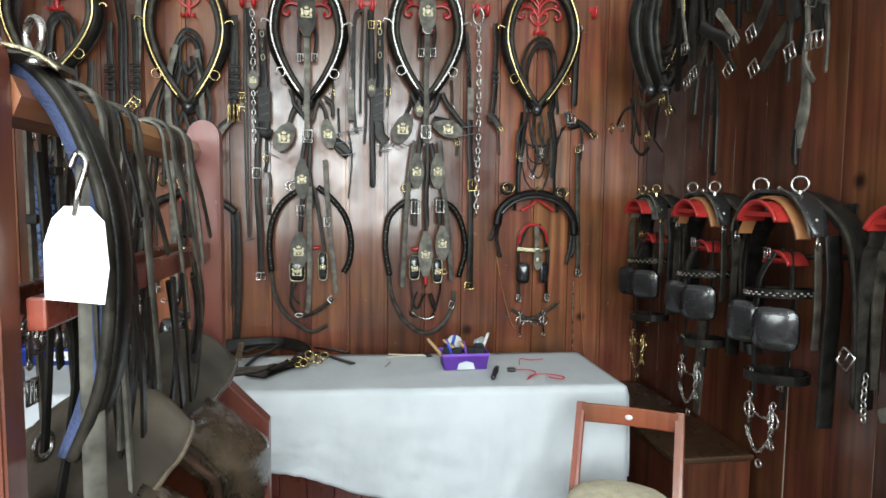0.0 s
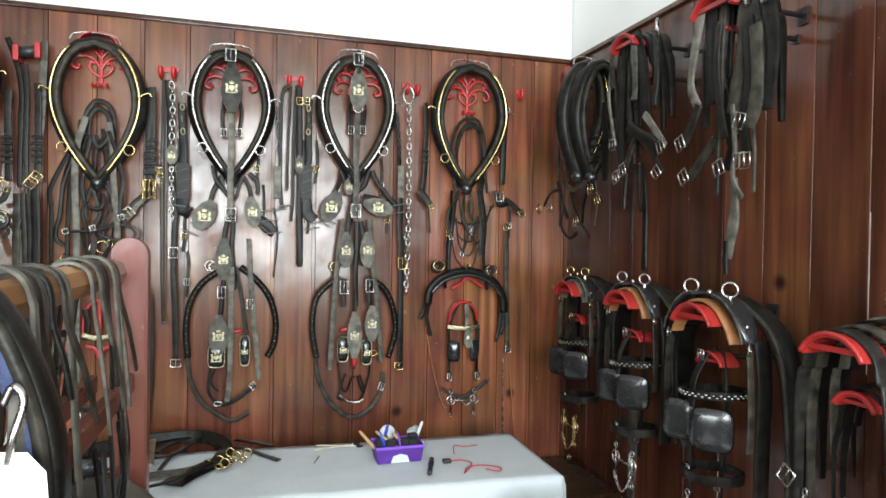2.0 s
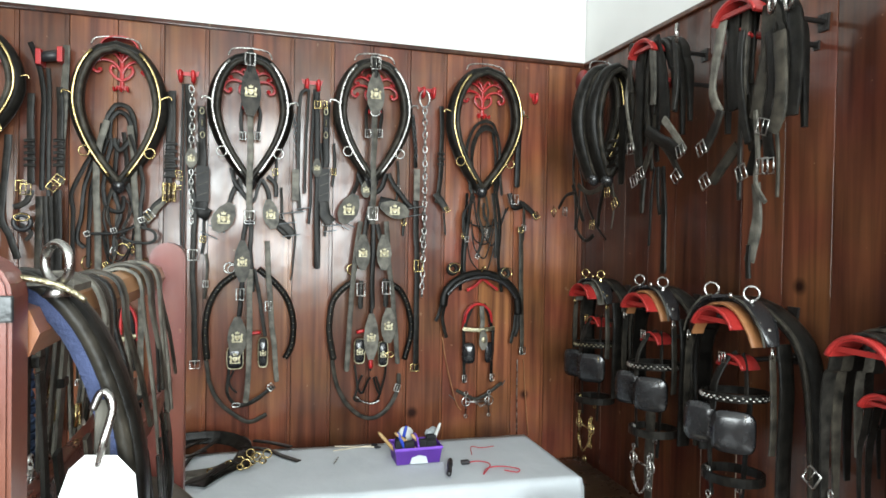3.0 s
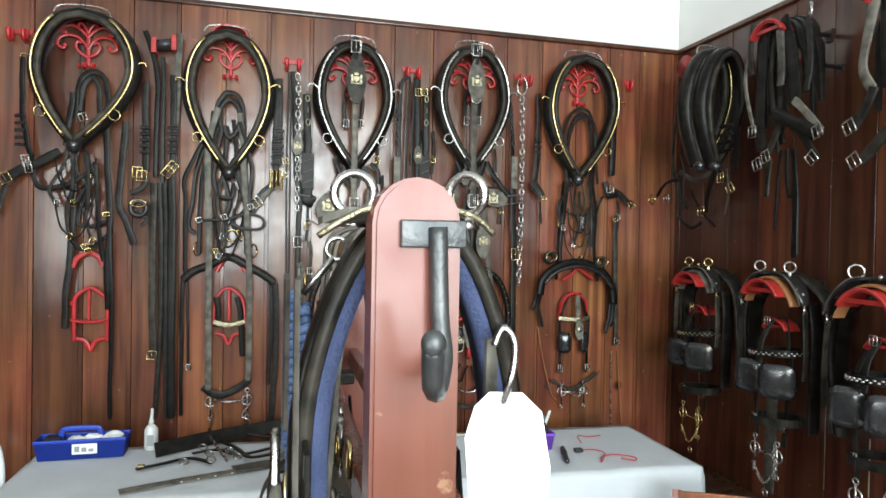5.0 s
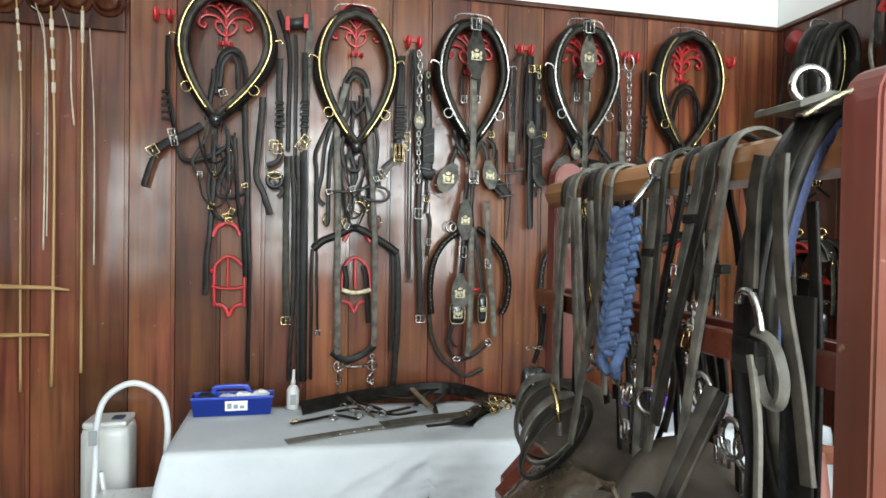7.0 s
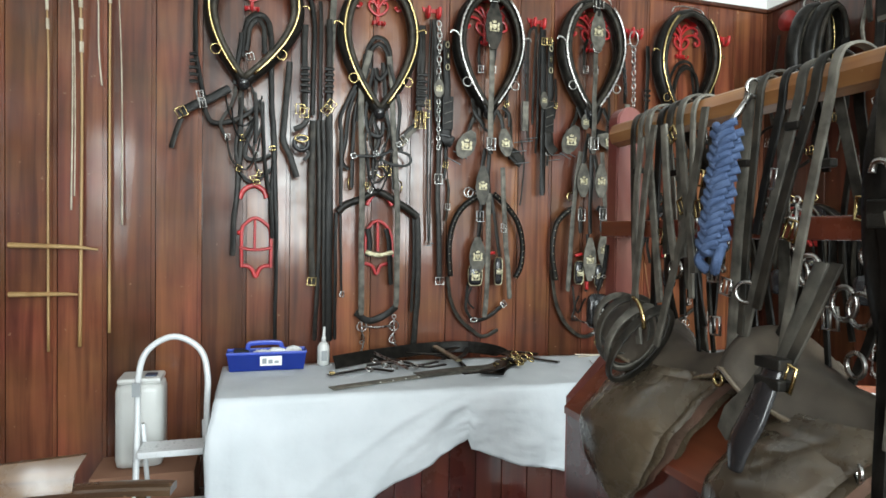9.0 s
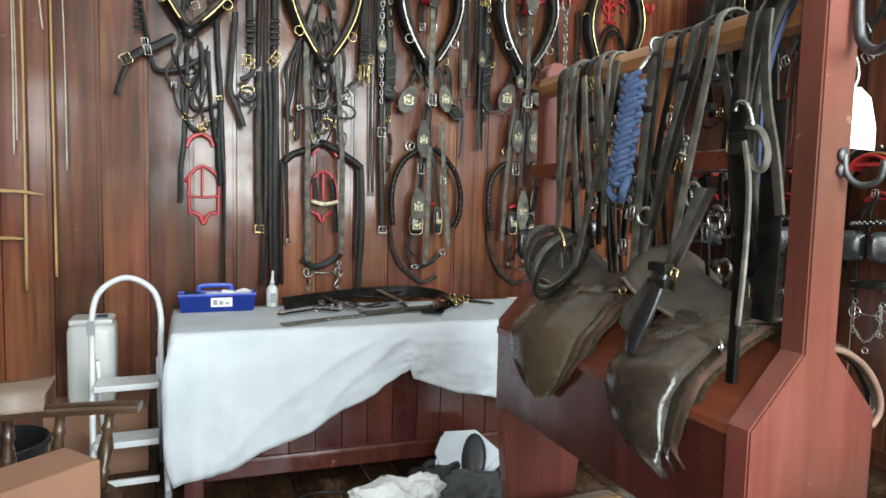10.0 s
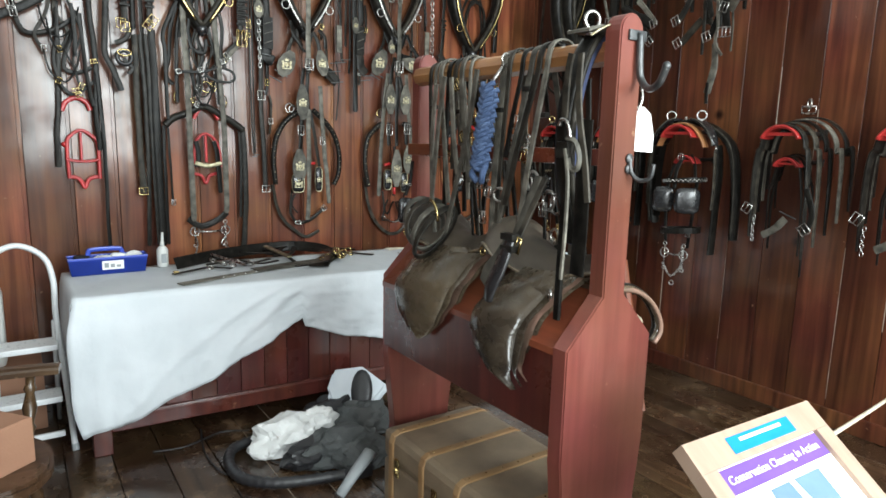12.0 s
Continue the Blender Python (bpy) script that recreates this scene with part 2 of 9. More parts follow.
BAND = material("trunk_band", (0.27, 0.165, 0.075), 0.55, color2=(0.22, 0.12, 0.05), scale=12, bump=0.3, bump_scale=100)
CARD = material("cardboard", (0.30, 0.155, 0.095), 0.8, color2=(0.25, 0.125, 0.075), scale=4, bump=0.15, bump_scale=120)
BLACKPLASTIC = material("black_plastic", (0.015, 0.015, 0.017), 0.4, color2=(0.025, 0.025, 0.027), scale=8, bump=0.1)
GREYPLASTIC = material("grey_plastic", (0.30, 0.32, 0.33), 0.45, color2=(0.24, 0.26, 0.27), scale=6)
PALEPLASTIC = material("pale_grey_plastic", (0.55, 0.60, 0.64), 0.35, color2=(0.48, 0.52, 0.56), scale=6)
GREYCLOTH = material("grey_cloth", (0.045, 0.05, 0.05), 0.75, color2=(0.085, 0.09, 0.09), scale=9, bump=0.5, bump_scale=150)
BAGWHITE = material("white_bag", (0.72, 0.73, 0.72), 0.6, color2=(0.6, 0.61, 0.6), scale=12, bump=0.6, bump_scale=30)
CANE = material("cane", (0.46, 0.30, 0.13), 0.4, color2=(0.30, 0.17, 0.06), scale=9, stretch=(1, 1, 0.3))
CORD = material("whip_cord", (0.62, 0.55, 0.43), 0.7, color2=(0.4, 0.34, 0.25), scale=20)
SIGNWOOD = material("pale_frame_wood", (0.36, 0.255, 0.19), 0.5, color2=(0.30, 0.205, 0.15), scale=6, bump=0.1, stretch=(6, 1, 1))
CYAN = material("cyan_print", (0.006, 0.21, 0.44), 0.6, spec=0.2)
LILAC = material("lilac_print", (0.15, 0.075, 0.30), 0.6, spec=0.2)
PALEBLUE = material("pale_blue_print", (0.13, 0.21, 0.38), 0.6, spec=0.2)
REDTAPE = material("red_cord", (0.55, 0.03, 0.05), 0.6)
BRISTLE = material("black_bristle", (0.012, 0.012, 0.014), 0.8, bump=0.8, bump_scale=400)
DARKBLUE = material("dark_blue_plastic", (0.012, 0.030, 0.075), 0.4)
JOINTDUST = material("pale_joint_dust", (0.42, 0.36, 0.29), 0.9, color2=(0.16, 0.12, 0.09), scale=9)
FLEECE = material("cream_fleece", (0.62, 0.57, 0.42), 0.95, color2=(0.50, 0.45, 0.32), scale=30, bump=1.0, bump_scale=120)
PINKPAD = material("pink_edge_leather", (0.12, 0.078, 0.052), 0.6, color2=(0.25, 0.14, 0.10), scale=10, bump=0.3)


# ---- mesh helpers ----
def part(name, bm, mat, parent=None, label="", smooth=False):
    """Links a bmesh as one mesh object, under a thing or a part where one is given."""
    me = bpy.data.meshes.new(name)
    bm.normal_update()
    bm.to_mesh(me)
    bm.free()
    me.materials.append(mat)
    if smooth:
        for f in me.polygons:
            f.use_smooth = True
        if smooth is not True:
            me.set_sharp_from_angle(angle=radians(smooth))
    ob = new(name, me)
    if parent:
        ob.parent = parent
    if label:
        ob["label"] = label
    return ob


def thing(name, label, category, group="", kind="", at=(0, 0, 0)):
    e = new(name)
    e.empty_display_size = 0.05
    return tagged(e, label, category, group, kind)


def block(bm, x0, x1, y0, y1, z0, z1, bevel=0.0):
    m = Matrix.LocRotScale(((x0 + x1) / 2, (y0 + y1) / 2, (z0 + z1) / 2), None, (abs(x1 - x0), abs(y1 - y0), abs(z1 - z0)))
    made = bmesh.ops.create_cube(bm, size=1, matrix=m)["verts"]
    if bevel:
        edges = list({e for v in made for e in v.link_edges})
        bmesh.ops.bevel(bm, geom=edges, offset=bevel, segments=2, affect="EDGES", profile=0.6)
    return bm


def box(x0, x1, y0, y1, z0, z1, bevel=0.0):
    return block(bmesh.new(), x0, x1, y0, y1, z0, z1, bevel)


def spline(points, per=6):
    """Smooth points through the given ones (Catmull-Rom)."""
    p = [Vector(q) for q in points]
    if len(p) < 3:
        return [p[0].lerp(p[-1], i / 3) for i in range(4)]
    out = []
    for i in range(len(p) - 1):
        a, b, c, d = p[max(i - 1, 0)], p[i], p[i + 1], p[min(i + 2, len(p) - 1)]
        for k in range(per):
            t = k / per
            out.append(0.5 * ((2 * b) + (c - a) * t + (2 * a - 5 * b + 4 * c - d) * t * t + (3 * b - a - 3 * c + d) * t ** 3))
    out.append(p[-1])
    return out


def sweep(bm, line, section, normal, closed=False):
    """Sweeps a section [(side, out)...] (or a function of 0..1 giving one) along a line; out is the way of normal."""
    rings, n = [], len(line)
    fixed = Vector(normal) if not callable(normal) else None
    for i, p in enumerate(line):
        a = line[(i - 1) % n] if closed or i else p
        b = line[(i + 1) % n] if closed or i < n - 1 else p
        t = (b - a).normalized()
        nn = fixed if fixed is not None else normal(i / max(n - 1, 1))
        side = t.cross(nn)
        if side.length < 1e-4:
            side = t.orthogonal()
        side.normalize()
        up = side.cross(t).normalized()
        sec = section(i / max(n - 1, 1)) if callable(section) else section
        rings.append([bm.verts.new(p + side * u + up * v) for u, v in sec])
    k = len(rings[0])
    for i in range(n if closed else n - 1):
        r, s = rings[i], rings[(i + 1) % n]
        for j in range(k):
            bm.faces.new((r[j], r[(j + 1) % k], s[(j + 1) % k], s[j]))
    if not closed:
        bm.faces.new(rings[0][::-1])
        bm.faces.new(rings[-1])
    return bm


def flat(w, t):
    """Section of a strap: slightly domed band."""
    return [(-w / 2, -t / 2), (w / 2, -t / 2), (w / 2, t * 0.15), (w * 0.43, t * 0.45), (w * 0.15, t * 0.56), (-w * 0.15, t * 0.56), (-w * 0.43, t * 0.45), (-w / 2, t * 0.15)]


def circle(r, k=8, ry=None):
    return [(r * math.cos(2 * math.pi * i / k), (ry or r) * math.sin(2 * math.pi * i / k)) for i in range(k)]


def torus(bm, centre, r, tube, axis, k=20, j=8, a0=0.0, a1=2 * math.pi, squash=1.0):
    axis = Vector(axis).normalized()
    u = axis.orthogonal().normalized()
    if abs(axis.z) < 0.9:
        u = Vector((0, 0, 1)).cross(axis).normalized()
    v = axis.cross(u)
    full = abs(a1 - a0 - 2 * math.pi) < 1e-6
    line = [Vector(centre) + u * (r * math.cos(a0 + (a1 - a0) * i / k)) + v * (r * squash * math.sin(a0 + (a1 - a0) * i / k)) for i in range(k if full else k + 1)]
    return sweep(bm, line, circle(tube, j), axis, closed=full)


def blob(bm, centre, sx, sy, sz, seg=10):
    bmesh.ops.create_uvsphere(bm, u_segments=seg, v_segments=max(6, seg // 2 + 2), radius=1, matrix=Matrix.LocRotScale(centre, None, (sx, sy, sz)))
    return bm


def lathe(bm, base, top, profile, k=12):
    """Turned shape from base to top; profile: (0..1 along, radius)."""
    a, b = Vector(base), Vector(top)
    ax = (b - a).normalized()
    u = ax.orthogonal().normalized()
    v = ax.cross(u)
    rings = []
    for s, r in profile:
        c = a.lerp(b, s)
        rings.append([bm.verts.new(c + u * (r * math.cos(2 * math.pi * i / k)) + v * (r * math.sin(2 * math.pi * i / k))) for i in range(k)])
    for p, q in zip(rings, rings[1:]):
        for i in range(k):
            bm.faces.new((p[i], p[(i + 1) % k], q[(i + 1) % k], q[i]))
    bm.faces.new(rings[0][::-1])
    bm.faces.new(rings[-1])
    return bm


def plate(bm, outline, fr, d, thick):
    """Flat plate with the outline [(u, v)...] on a frame, from depth d to d + thick."""
    lo = [bm.verts.new(fr(u, v, d)) for u, v in outline]
    hi = [bm.verts.new(fr(u, v, d + thick)) for u, v in outline]
    k = len(lo)
    bm.faces.new(lo[::-1])
    bm.faces.new(hi)
    for i in range(k):
        bm.faces.new((lo[i], lo[(i + 1) % k], hi[(i + 1) % k], hi[i]))
    bmesh.ops.recalc_face_normals(bm, faces=bm.faces)
    return bm


# frames: (across, up, out from the surface) to the room
def back(u, v, d=0.0):
    return Vector((u, YB - d, v))


def right(u, v, d=0.0):
    return Vector((XR - d, u, v))


def way(fr):
    return (fr(0, 0, 1) - fr(0, 0, 0)).normalized()


# ---- structure ----
def planked(name, fr, u0, u1, v0, v1, width, first, mat, label, bead=True):
    """A boarded wall: a thick core and separate beaded boards with open joints."""
    core = bmesh.new()
    plate(core, [(u0, v0), (u1 + 0.15, v0), (u1 + 0.15, v1), (u0, v1)], fr, -0.16, 0.138)
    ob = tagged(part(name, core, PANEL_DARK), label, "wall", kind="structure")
    u = first
    while u > u0:
        u -= width
    rnd = random.Random(5)
    while u < u1 - 0.01:
        a, b = max(u, u0) + 0.002, min(u + width, u1) - 0.002
        if b - a > 0.02:
            bm = bmesh.new()
            lift, tilt = rnd.uniform(-0.001, 0.001), rnd.uniform(-0.014, 0.014)
            skew = lambda q: (q - (a + b) / 2) * tilt
            sec = [(a, -0.02), (a, -0.001 + lift), (a + 0.0006, lift), (b - 0.0205, lift), (b - 0.0195, -0.004 + lift), (b - 0.0165, -0.004 + lift), (b - 0.0155, lift), (b - 0.0006, lift), (b, -0.001 + lift), (b, -0.02)]
            if not bead:
                sec = [(a, -0.02), (a, -0.0005 + lift), (a + 0.0004, lift), (b - 0.0004, lift), (b, -0.0005 + lift), (b, -0.02)]
            rnd_top = rnd.uniform(-0.4, 1.0)
            lo = [bm.verts.new(fr(p, v0, q + skew(p))) for p, q in sec]
            hi = [bm.verts.new(fr(p, v1, q + skew(p) * rnd_top)) for p, q in sec]
            for i in range(len(sec) - 1):
                bm.faces.new((lo[i], lo[i + 1], hi[i + 1], hi[i]))
            bm.faces.new(lo)
            bm.faces.new(hi[::-1])
            bmesh.ops.recalc_face_normals(bm, faces=bm.faces)
            part("board", bm, mat, ob)
        u += width
    return ob


def structure():
    fl = tagged(part("floor", box(XL - 0.2, XR + 0.2, YF - 0.2, YB + 0.2, -0.12, -0.026), FLOORWOOD), "dark worn wooden floor of wide boards", "floor", kind="structure")
    rnd = random.Random(3)
    x = XL
    while x < XR:
        w = rnd.uniform(0.165, 0.205)
        cut = rnd.uniform(YF + 1.5, YB - 2.4)
        for y0, y1 in ((YF, cut), (cut, YB)):
            part("floorboard", box(x + 0.0025, min(x + w, XR) - 0.0025, y0 + 0.001, y1 - 0.001, -0.026, rnd.uniform(-0.0025, 0.0), 0.0025), FLOORWOOD, fl)
        if rnd.random() < 0.55 and x > XL:
            a = rnd.uniform(YF + 2.0, YB - 2.2)
            part("joint_dust", box(x - 0.0022, x + 0.0022, a, a + rnd.uniform(0.7, 2.0), -0.024, -0.0045), JOINTDUST, fl)
        x += w
    planked("wall_back", back, XL, XR, 0.0, ZP, 0.2205, -0.396, PANEL, "red-brown varnished tongue-and-groove boarded wall")
    # Same kind of boards as the back; grazing light's dimness is in the colour.
    planked("wall_right", right, YF, YB, 0.0, ZP, 0.222, 1.680, PANEL_DARK, "red-brown varnished boarded wall, darkened in colour for dimmer light", False)
    rnd = random.Random(12)
    wall = bpy.data.objects["wall_right"]
    for k in range(-12, 8):
        a = rnd.uniform(0.12, 1.5)
        if rnd.random() < 0.6:
            u = 1.680 + 0.222 * k
            part("joint_dust", box(XR + 0.001, XR + 0.016, u - 0.0016, u + 0.0016, a, a + rnd.uniform(0.25, 0.9)), JOINTDUST, wall)
    # Unseen left wall, boards coloured dark to cut bounced light.
    left = lambda u, v, d: Vector((XL + d, u, v))
    for k, (y0, y1, z0, z1) in enumerate(((ADDED_WIN[1], YB, 0.0, ZP), (YF, ADDED_WIN[0], 0.0, ZP), (ADDED_WIN[0], ADDED_WIN[1], 0.0, ADDED_WIN[2]), (ADDED_WIN[0], ADDED_WIN[1], ADDED_WIN[3], ZP))):
        planked("wall_left", left, y0, y1 - 0.15 if k > 0 else y1, z0, z1, 0.222, 0.0, PANEL_DARK, "red-brown varnished boarded wall, darkened in colour for dimmer light", False)
    # Window added out of view, around the side fill lamp.
    added_win = tagged(new("window_added"), "added white-painted window, out of view, that lights the room from the side", "window", kind="structure")
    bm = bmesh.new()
    for z in (ADDED_WIN[2], ADDED_WIN[3] - 0.05):
        block(bm, XL - 0.09, XL - 0.03, ADDED_WIN[0], ADDED_WIN[1], z, z + 0.05)
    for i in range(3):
        y = ADDED_WIN[0] + i * (ADDED_WIN[1] - ADDED_WIN[0] - 0.05) / 2
        block(bm, XL - 0.088, XL - 0.032, y, y + 0.05, ADDED_WIN[2] + 0.05, ADDED_WIN[3] - 0.05)
    part("window_frame", bm, WHITEMETAL, added_win)
    for name, b in (("wall_back_upper", box(XL, XR, YB + 0.004, YB + 0.16, ZP, ZC)), ("wall_right_upper", box(XR + 0.004, XR + 0.16, YF, YB + 0.16, ZP, ZC)),
                    ("wall_left_upper", box(XL - 0.16, XL - 0.004, YF, YB + 0.16, ZP, ZC))):
        tagged(part(name, b, PLASTER), "plain white plastered wall above the boarding", "wall", kind="structure")
    # Unseen rear wall, its boards darkened so less light bounces back.
    rear = bmesh.new()
    block(rear, XL - 0.16, WIN[0], YF - 0.25, YF, 0, ZP)
    block(rear, WIN[1], XR + 0.16, YF - 0.25, YF, 0, ZP)
    block(rear, WIN[0], WIN[1], YF - 0.25, YF, 0, WIN[2])
    tagged(part("wall_rear", rear, PANEL_DARK), "boarded wall below and beside a wide window, darkened to bounce less light", "wall", kind="structure")
    rear = box(XL - 0.16, WIN[0], YF - 0.25, YF, ZP, ZC)
    block(rear, WIN[1], XR + 0.16, YF - 0.25, YF, ZP, ZC)
    block(rear, WIN[0], WIN[1], YF - 0.25, YF, WIN[3], ZC)
    tagged(part("wall_rear_upper", rear, PLASTER), "plain white plastered wall above the window", "wall", kind="structure")
    win = tagged(new("window_1"), "wide white-painted window letting in daylight", "window", kind="structure")
    bm = bmesh.new()
    for z in (WIN[2], WIN[3] - 0.05):
        block(bm, WIN[0], WIN[1], YF - 0.1, YF - 0.04, z, z + 0.05)
    for i in range(4):
        x = WIN[0] + i * (WIN[1] - WIN[0] - 0.05) / 3
        block(bm, x, x + 0.05, YF - 0.098, YF - 0.042, WIN[2] + 0.05, WIN[3] - 0.05)
    part("window_frame", bm, WHITEMETAL, win)
    tagged(part("ceiling", box(XL - 0.16, XR + 0.16, YF - 0.25, YB + 0.16, ZC, ZC + 0.12), PLASTER), "plain white ceiling", "ceiling", kind="structure")
    bm = bmesh.new()
    block(bm, XL, XR - 0.02, YB - 0.022, YB + 0.004, ZP - 0.004, ZP + 0.022, 0.006)
    tagged(part("trim_back", bm, PANEL_DARK), "thin dark capping on top of the boarding", "trim", kind="structure")
    bm = bmesh.new()
    block(bm, XR - 0.022, XR + 0.004, YF, YB, ZP - 0.004, ZP + 0.022, 0.006)
    tagged(part("trim_right", bm, PANEL_DARK), "thin dark capping on top of the boarding", "trim", kind="structure")
    bm = bmesh.new()
    block(bm, XR - 0.018, XR + 0.002, YF, YB - 0.02, 0.0, 0.10, 0.005)
    tagged(part("baseboard_right", bm, PANEL_DARK), "dark low skirting board", "skirting", kind="structure")
    bm = bmesh.new()
    block(bm, XL, XR - 0.02, YB - 0.02, YB + 0.002, 0.0, 0.10, 0.005)
    tagged(part("baseboard_back", bm, PANEL_DARK), "dark low skirting board", "skirting", kind="structure")


structure()


# ---- saddle rack ----
RX, RY0, RY1, RT = -0.850, 0.635, 1.690, 1.834   # rack: middle, near end, far end, top of posts


def end_board(y, name):
    """Shaped end of the rack: broad foot, sloping shoulders, narrow post with a rounded head."""
    h, w, mx = 0.044, 0.172, RX + (-0.018 if y < 1 else 0.040)
    out = [(-w + 0.02, 0.0), (-w + 0.035, 0.30), (-w, 0.62), (-w, 0.95), (-h, 1.085), (-h, RT - 0.045)]
    out += [(-h * math.cos(a), RT - 0.045 + 0.045 * math.sin(a)) for a in [math.pi * i / 10 for i in range(1, 10)]]
    out += [(-u, v) for u, v in out[:6][::-1]]
    bm = plate(bmesh.new(), [(mx + u, v) for u, v in out], lambda u, v, d: Vector((u, y + 0.055 - d, v)), 0.0, 0.055)
    bmesh.ops.bevel(bm, geom=[e for e in bm.edges if abs(e.verts[0].co.y - e.verts[1].co.y) < 1e-5], offset=0.004, segments=2, affect="EDGES")
    return part(name, bm, REDWOOD, rack)


rack = thing("saddle_rack", "red-brown wooden saddle rack with pole and shaped ends", "saddle rack")
end_board(RY0, "end_board")
end_board(RY1, "end_board")
bm = bmesh.new()
sweep(bm, [Vector((RX, RY0 + 0.056, 1.745)), Vector((RX, RY1 - 0.001, 1.745))], [(u * 1.0, v) for u, v in circle(0.036, 8)], (0, 0, 1))
part("pole", bm, POLEWOOD, rack, "worn pale wooden pole")
part("rail", box(RX - 0.055, RX - 0.03, RY0 + 0.056, RY1 - 0.001, 1.44, 1.485, 0.004), REDWOOD_H, rack)
part("rail", box(RX + 0.03, RX + 0.055, RY0 + 0.056, RY1 - 0.001, 1.44, 1.485, 0.004), REDWOOD_H, rack)
part("side_panel", box(RX - 0.155, RX - 0.135, RY0 + 0.056, RY1 - 0.001, 0.665, 0.92, 0.003), TABLEWOOD, rack)
part("side_panel", box(RX + 0.135, RX + 0.155, RY0 + 0.056, RY1 - 0.001, 0.665, 0.92, 0.003), TABLEWOOD, rack)
for s in (-1, 1):
    bm = bmesh.new()
    plate(bm, [(RX + s * 0.165, 0.915), (RX + s * 0.165, 0.935), (RX + s * 0.01, 1.075), (RX + s * 0.01, 1.055)], lambda u, v, d: Vector((u, RY0 + 0.056 + d, v)), 0.0, RY1 - RY0 - 0.057)
    part("sloping_board", bm, REDWOOD_H, rack)
part("bottom_board", box(RX - 0.134, RX + 0.134, RY0 + 0.056, RY1 - 0.001, 0.67, 0.69), TABLEWOOD, rack)
# iron hooks on the near end
bm = box(RX - 0.036, RX + 0.030, RY0 - 0.008, RY0 - 0.0005, 1.765, 1.792, 0.002)
sweep(bm, spline([(RX, RY0 - 0.010, 1.785), (RX + 0.002, RY0 - 0.014, 1.70), (RX + 0.004, RY0 - 0.022, 1.664), (RX - 0.010, RY0 - 0.058, 1.641), (RX - 0.024, RY0 - 0.098, 1.652), (RX - 0.030, RY0 - 0.120, 1.688)]), circle(0.0095), (1, 0, 0))
blob(bm, (RX - 0.030, RY0 - 0.121, 1.691), 0.0105, 0.0105, 0.0115)
part("iron_hook", bm, IRON, rack, "large blackened iron hook", smooth=True)
bm = bmesh.new()
for dz in (0, 0.028):
    blob(bm, (RX, RY0 - 0.004, 1.462 - dz), 0.014, 0.006, 0.014)
sweep(bm, spline([(RX, RY0 - 0.006, 1.465), (RX + 0.002, RY0 - 0.012, 1.425), (RX + 0.012, RY0 - 0.034, 1.405), (RX + 0.02, RY0 - 0.06, 1.415), (RX + 0.022, RY0 - 0.066, 1.45)]), circle(0.006), (1, 0, 0))
part("iron_hook", bm, IRON, rack, "small grey iron hook", smooth=True)

# ---- table with its sheet ----
TX0, TX1, TY0, TY1, TZ = -2.03, 0.84, 2.625, 3.27, 0.765
ASKEW = Matrix.Shear("XY", 4, (0.0, 0.0))
ASKEW[1][0], ASKEW[1][3] = -0.052, -0.052 * 2.03


def skewed(*a):
    bm = box(*a)
    bm.transform(ASKEW)
    return bm


table = thing("work_table", "red-brown panelled wooden table under a white sheet, shade put into its colour", "table")
part("tabletop", skewed(TX0, TX1, TY0, TY1, TZ - 0.035, TZ, 0.004), TABLEWOOD, table)
for x in (TX0 + 0.03, TX1 - 0.11):
    for y in (TY0 + 0.03, TY1 - 0.11):
        part("leg", skewed(x, x + 0.08, y, y + 0.08, 0.0, TZ - 0.036, 0.004), TABLEWOOD, table)
x = TX0 + 0.112
while x < TX1 - 0.12:
    part("front_board", skewed(x, min(x + 0.118, TX1 - 0.112), TY0 + 0.055, TY0 + 0.073, 0.19, TZ - 0.036, 0.003), TABLEWOOD, table)
    x += 0.121
bm = box(TX0 + 0.11, TX1 - 0.11, TY0 + 0.038, TY0 + 0.08, 0.105, 0.19, 0.006)
block(bm, TX0 + 0.11, TX1 - 0.11, TY0 + 0.030, TY0 + 0.0375, 0.168, 0.184, 0.003)
bm.transform(ASKEW)
part("bottom_rail", bm, TABLEWOOD, table)


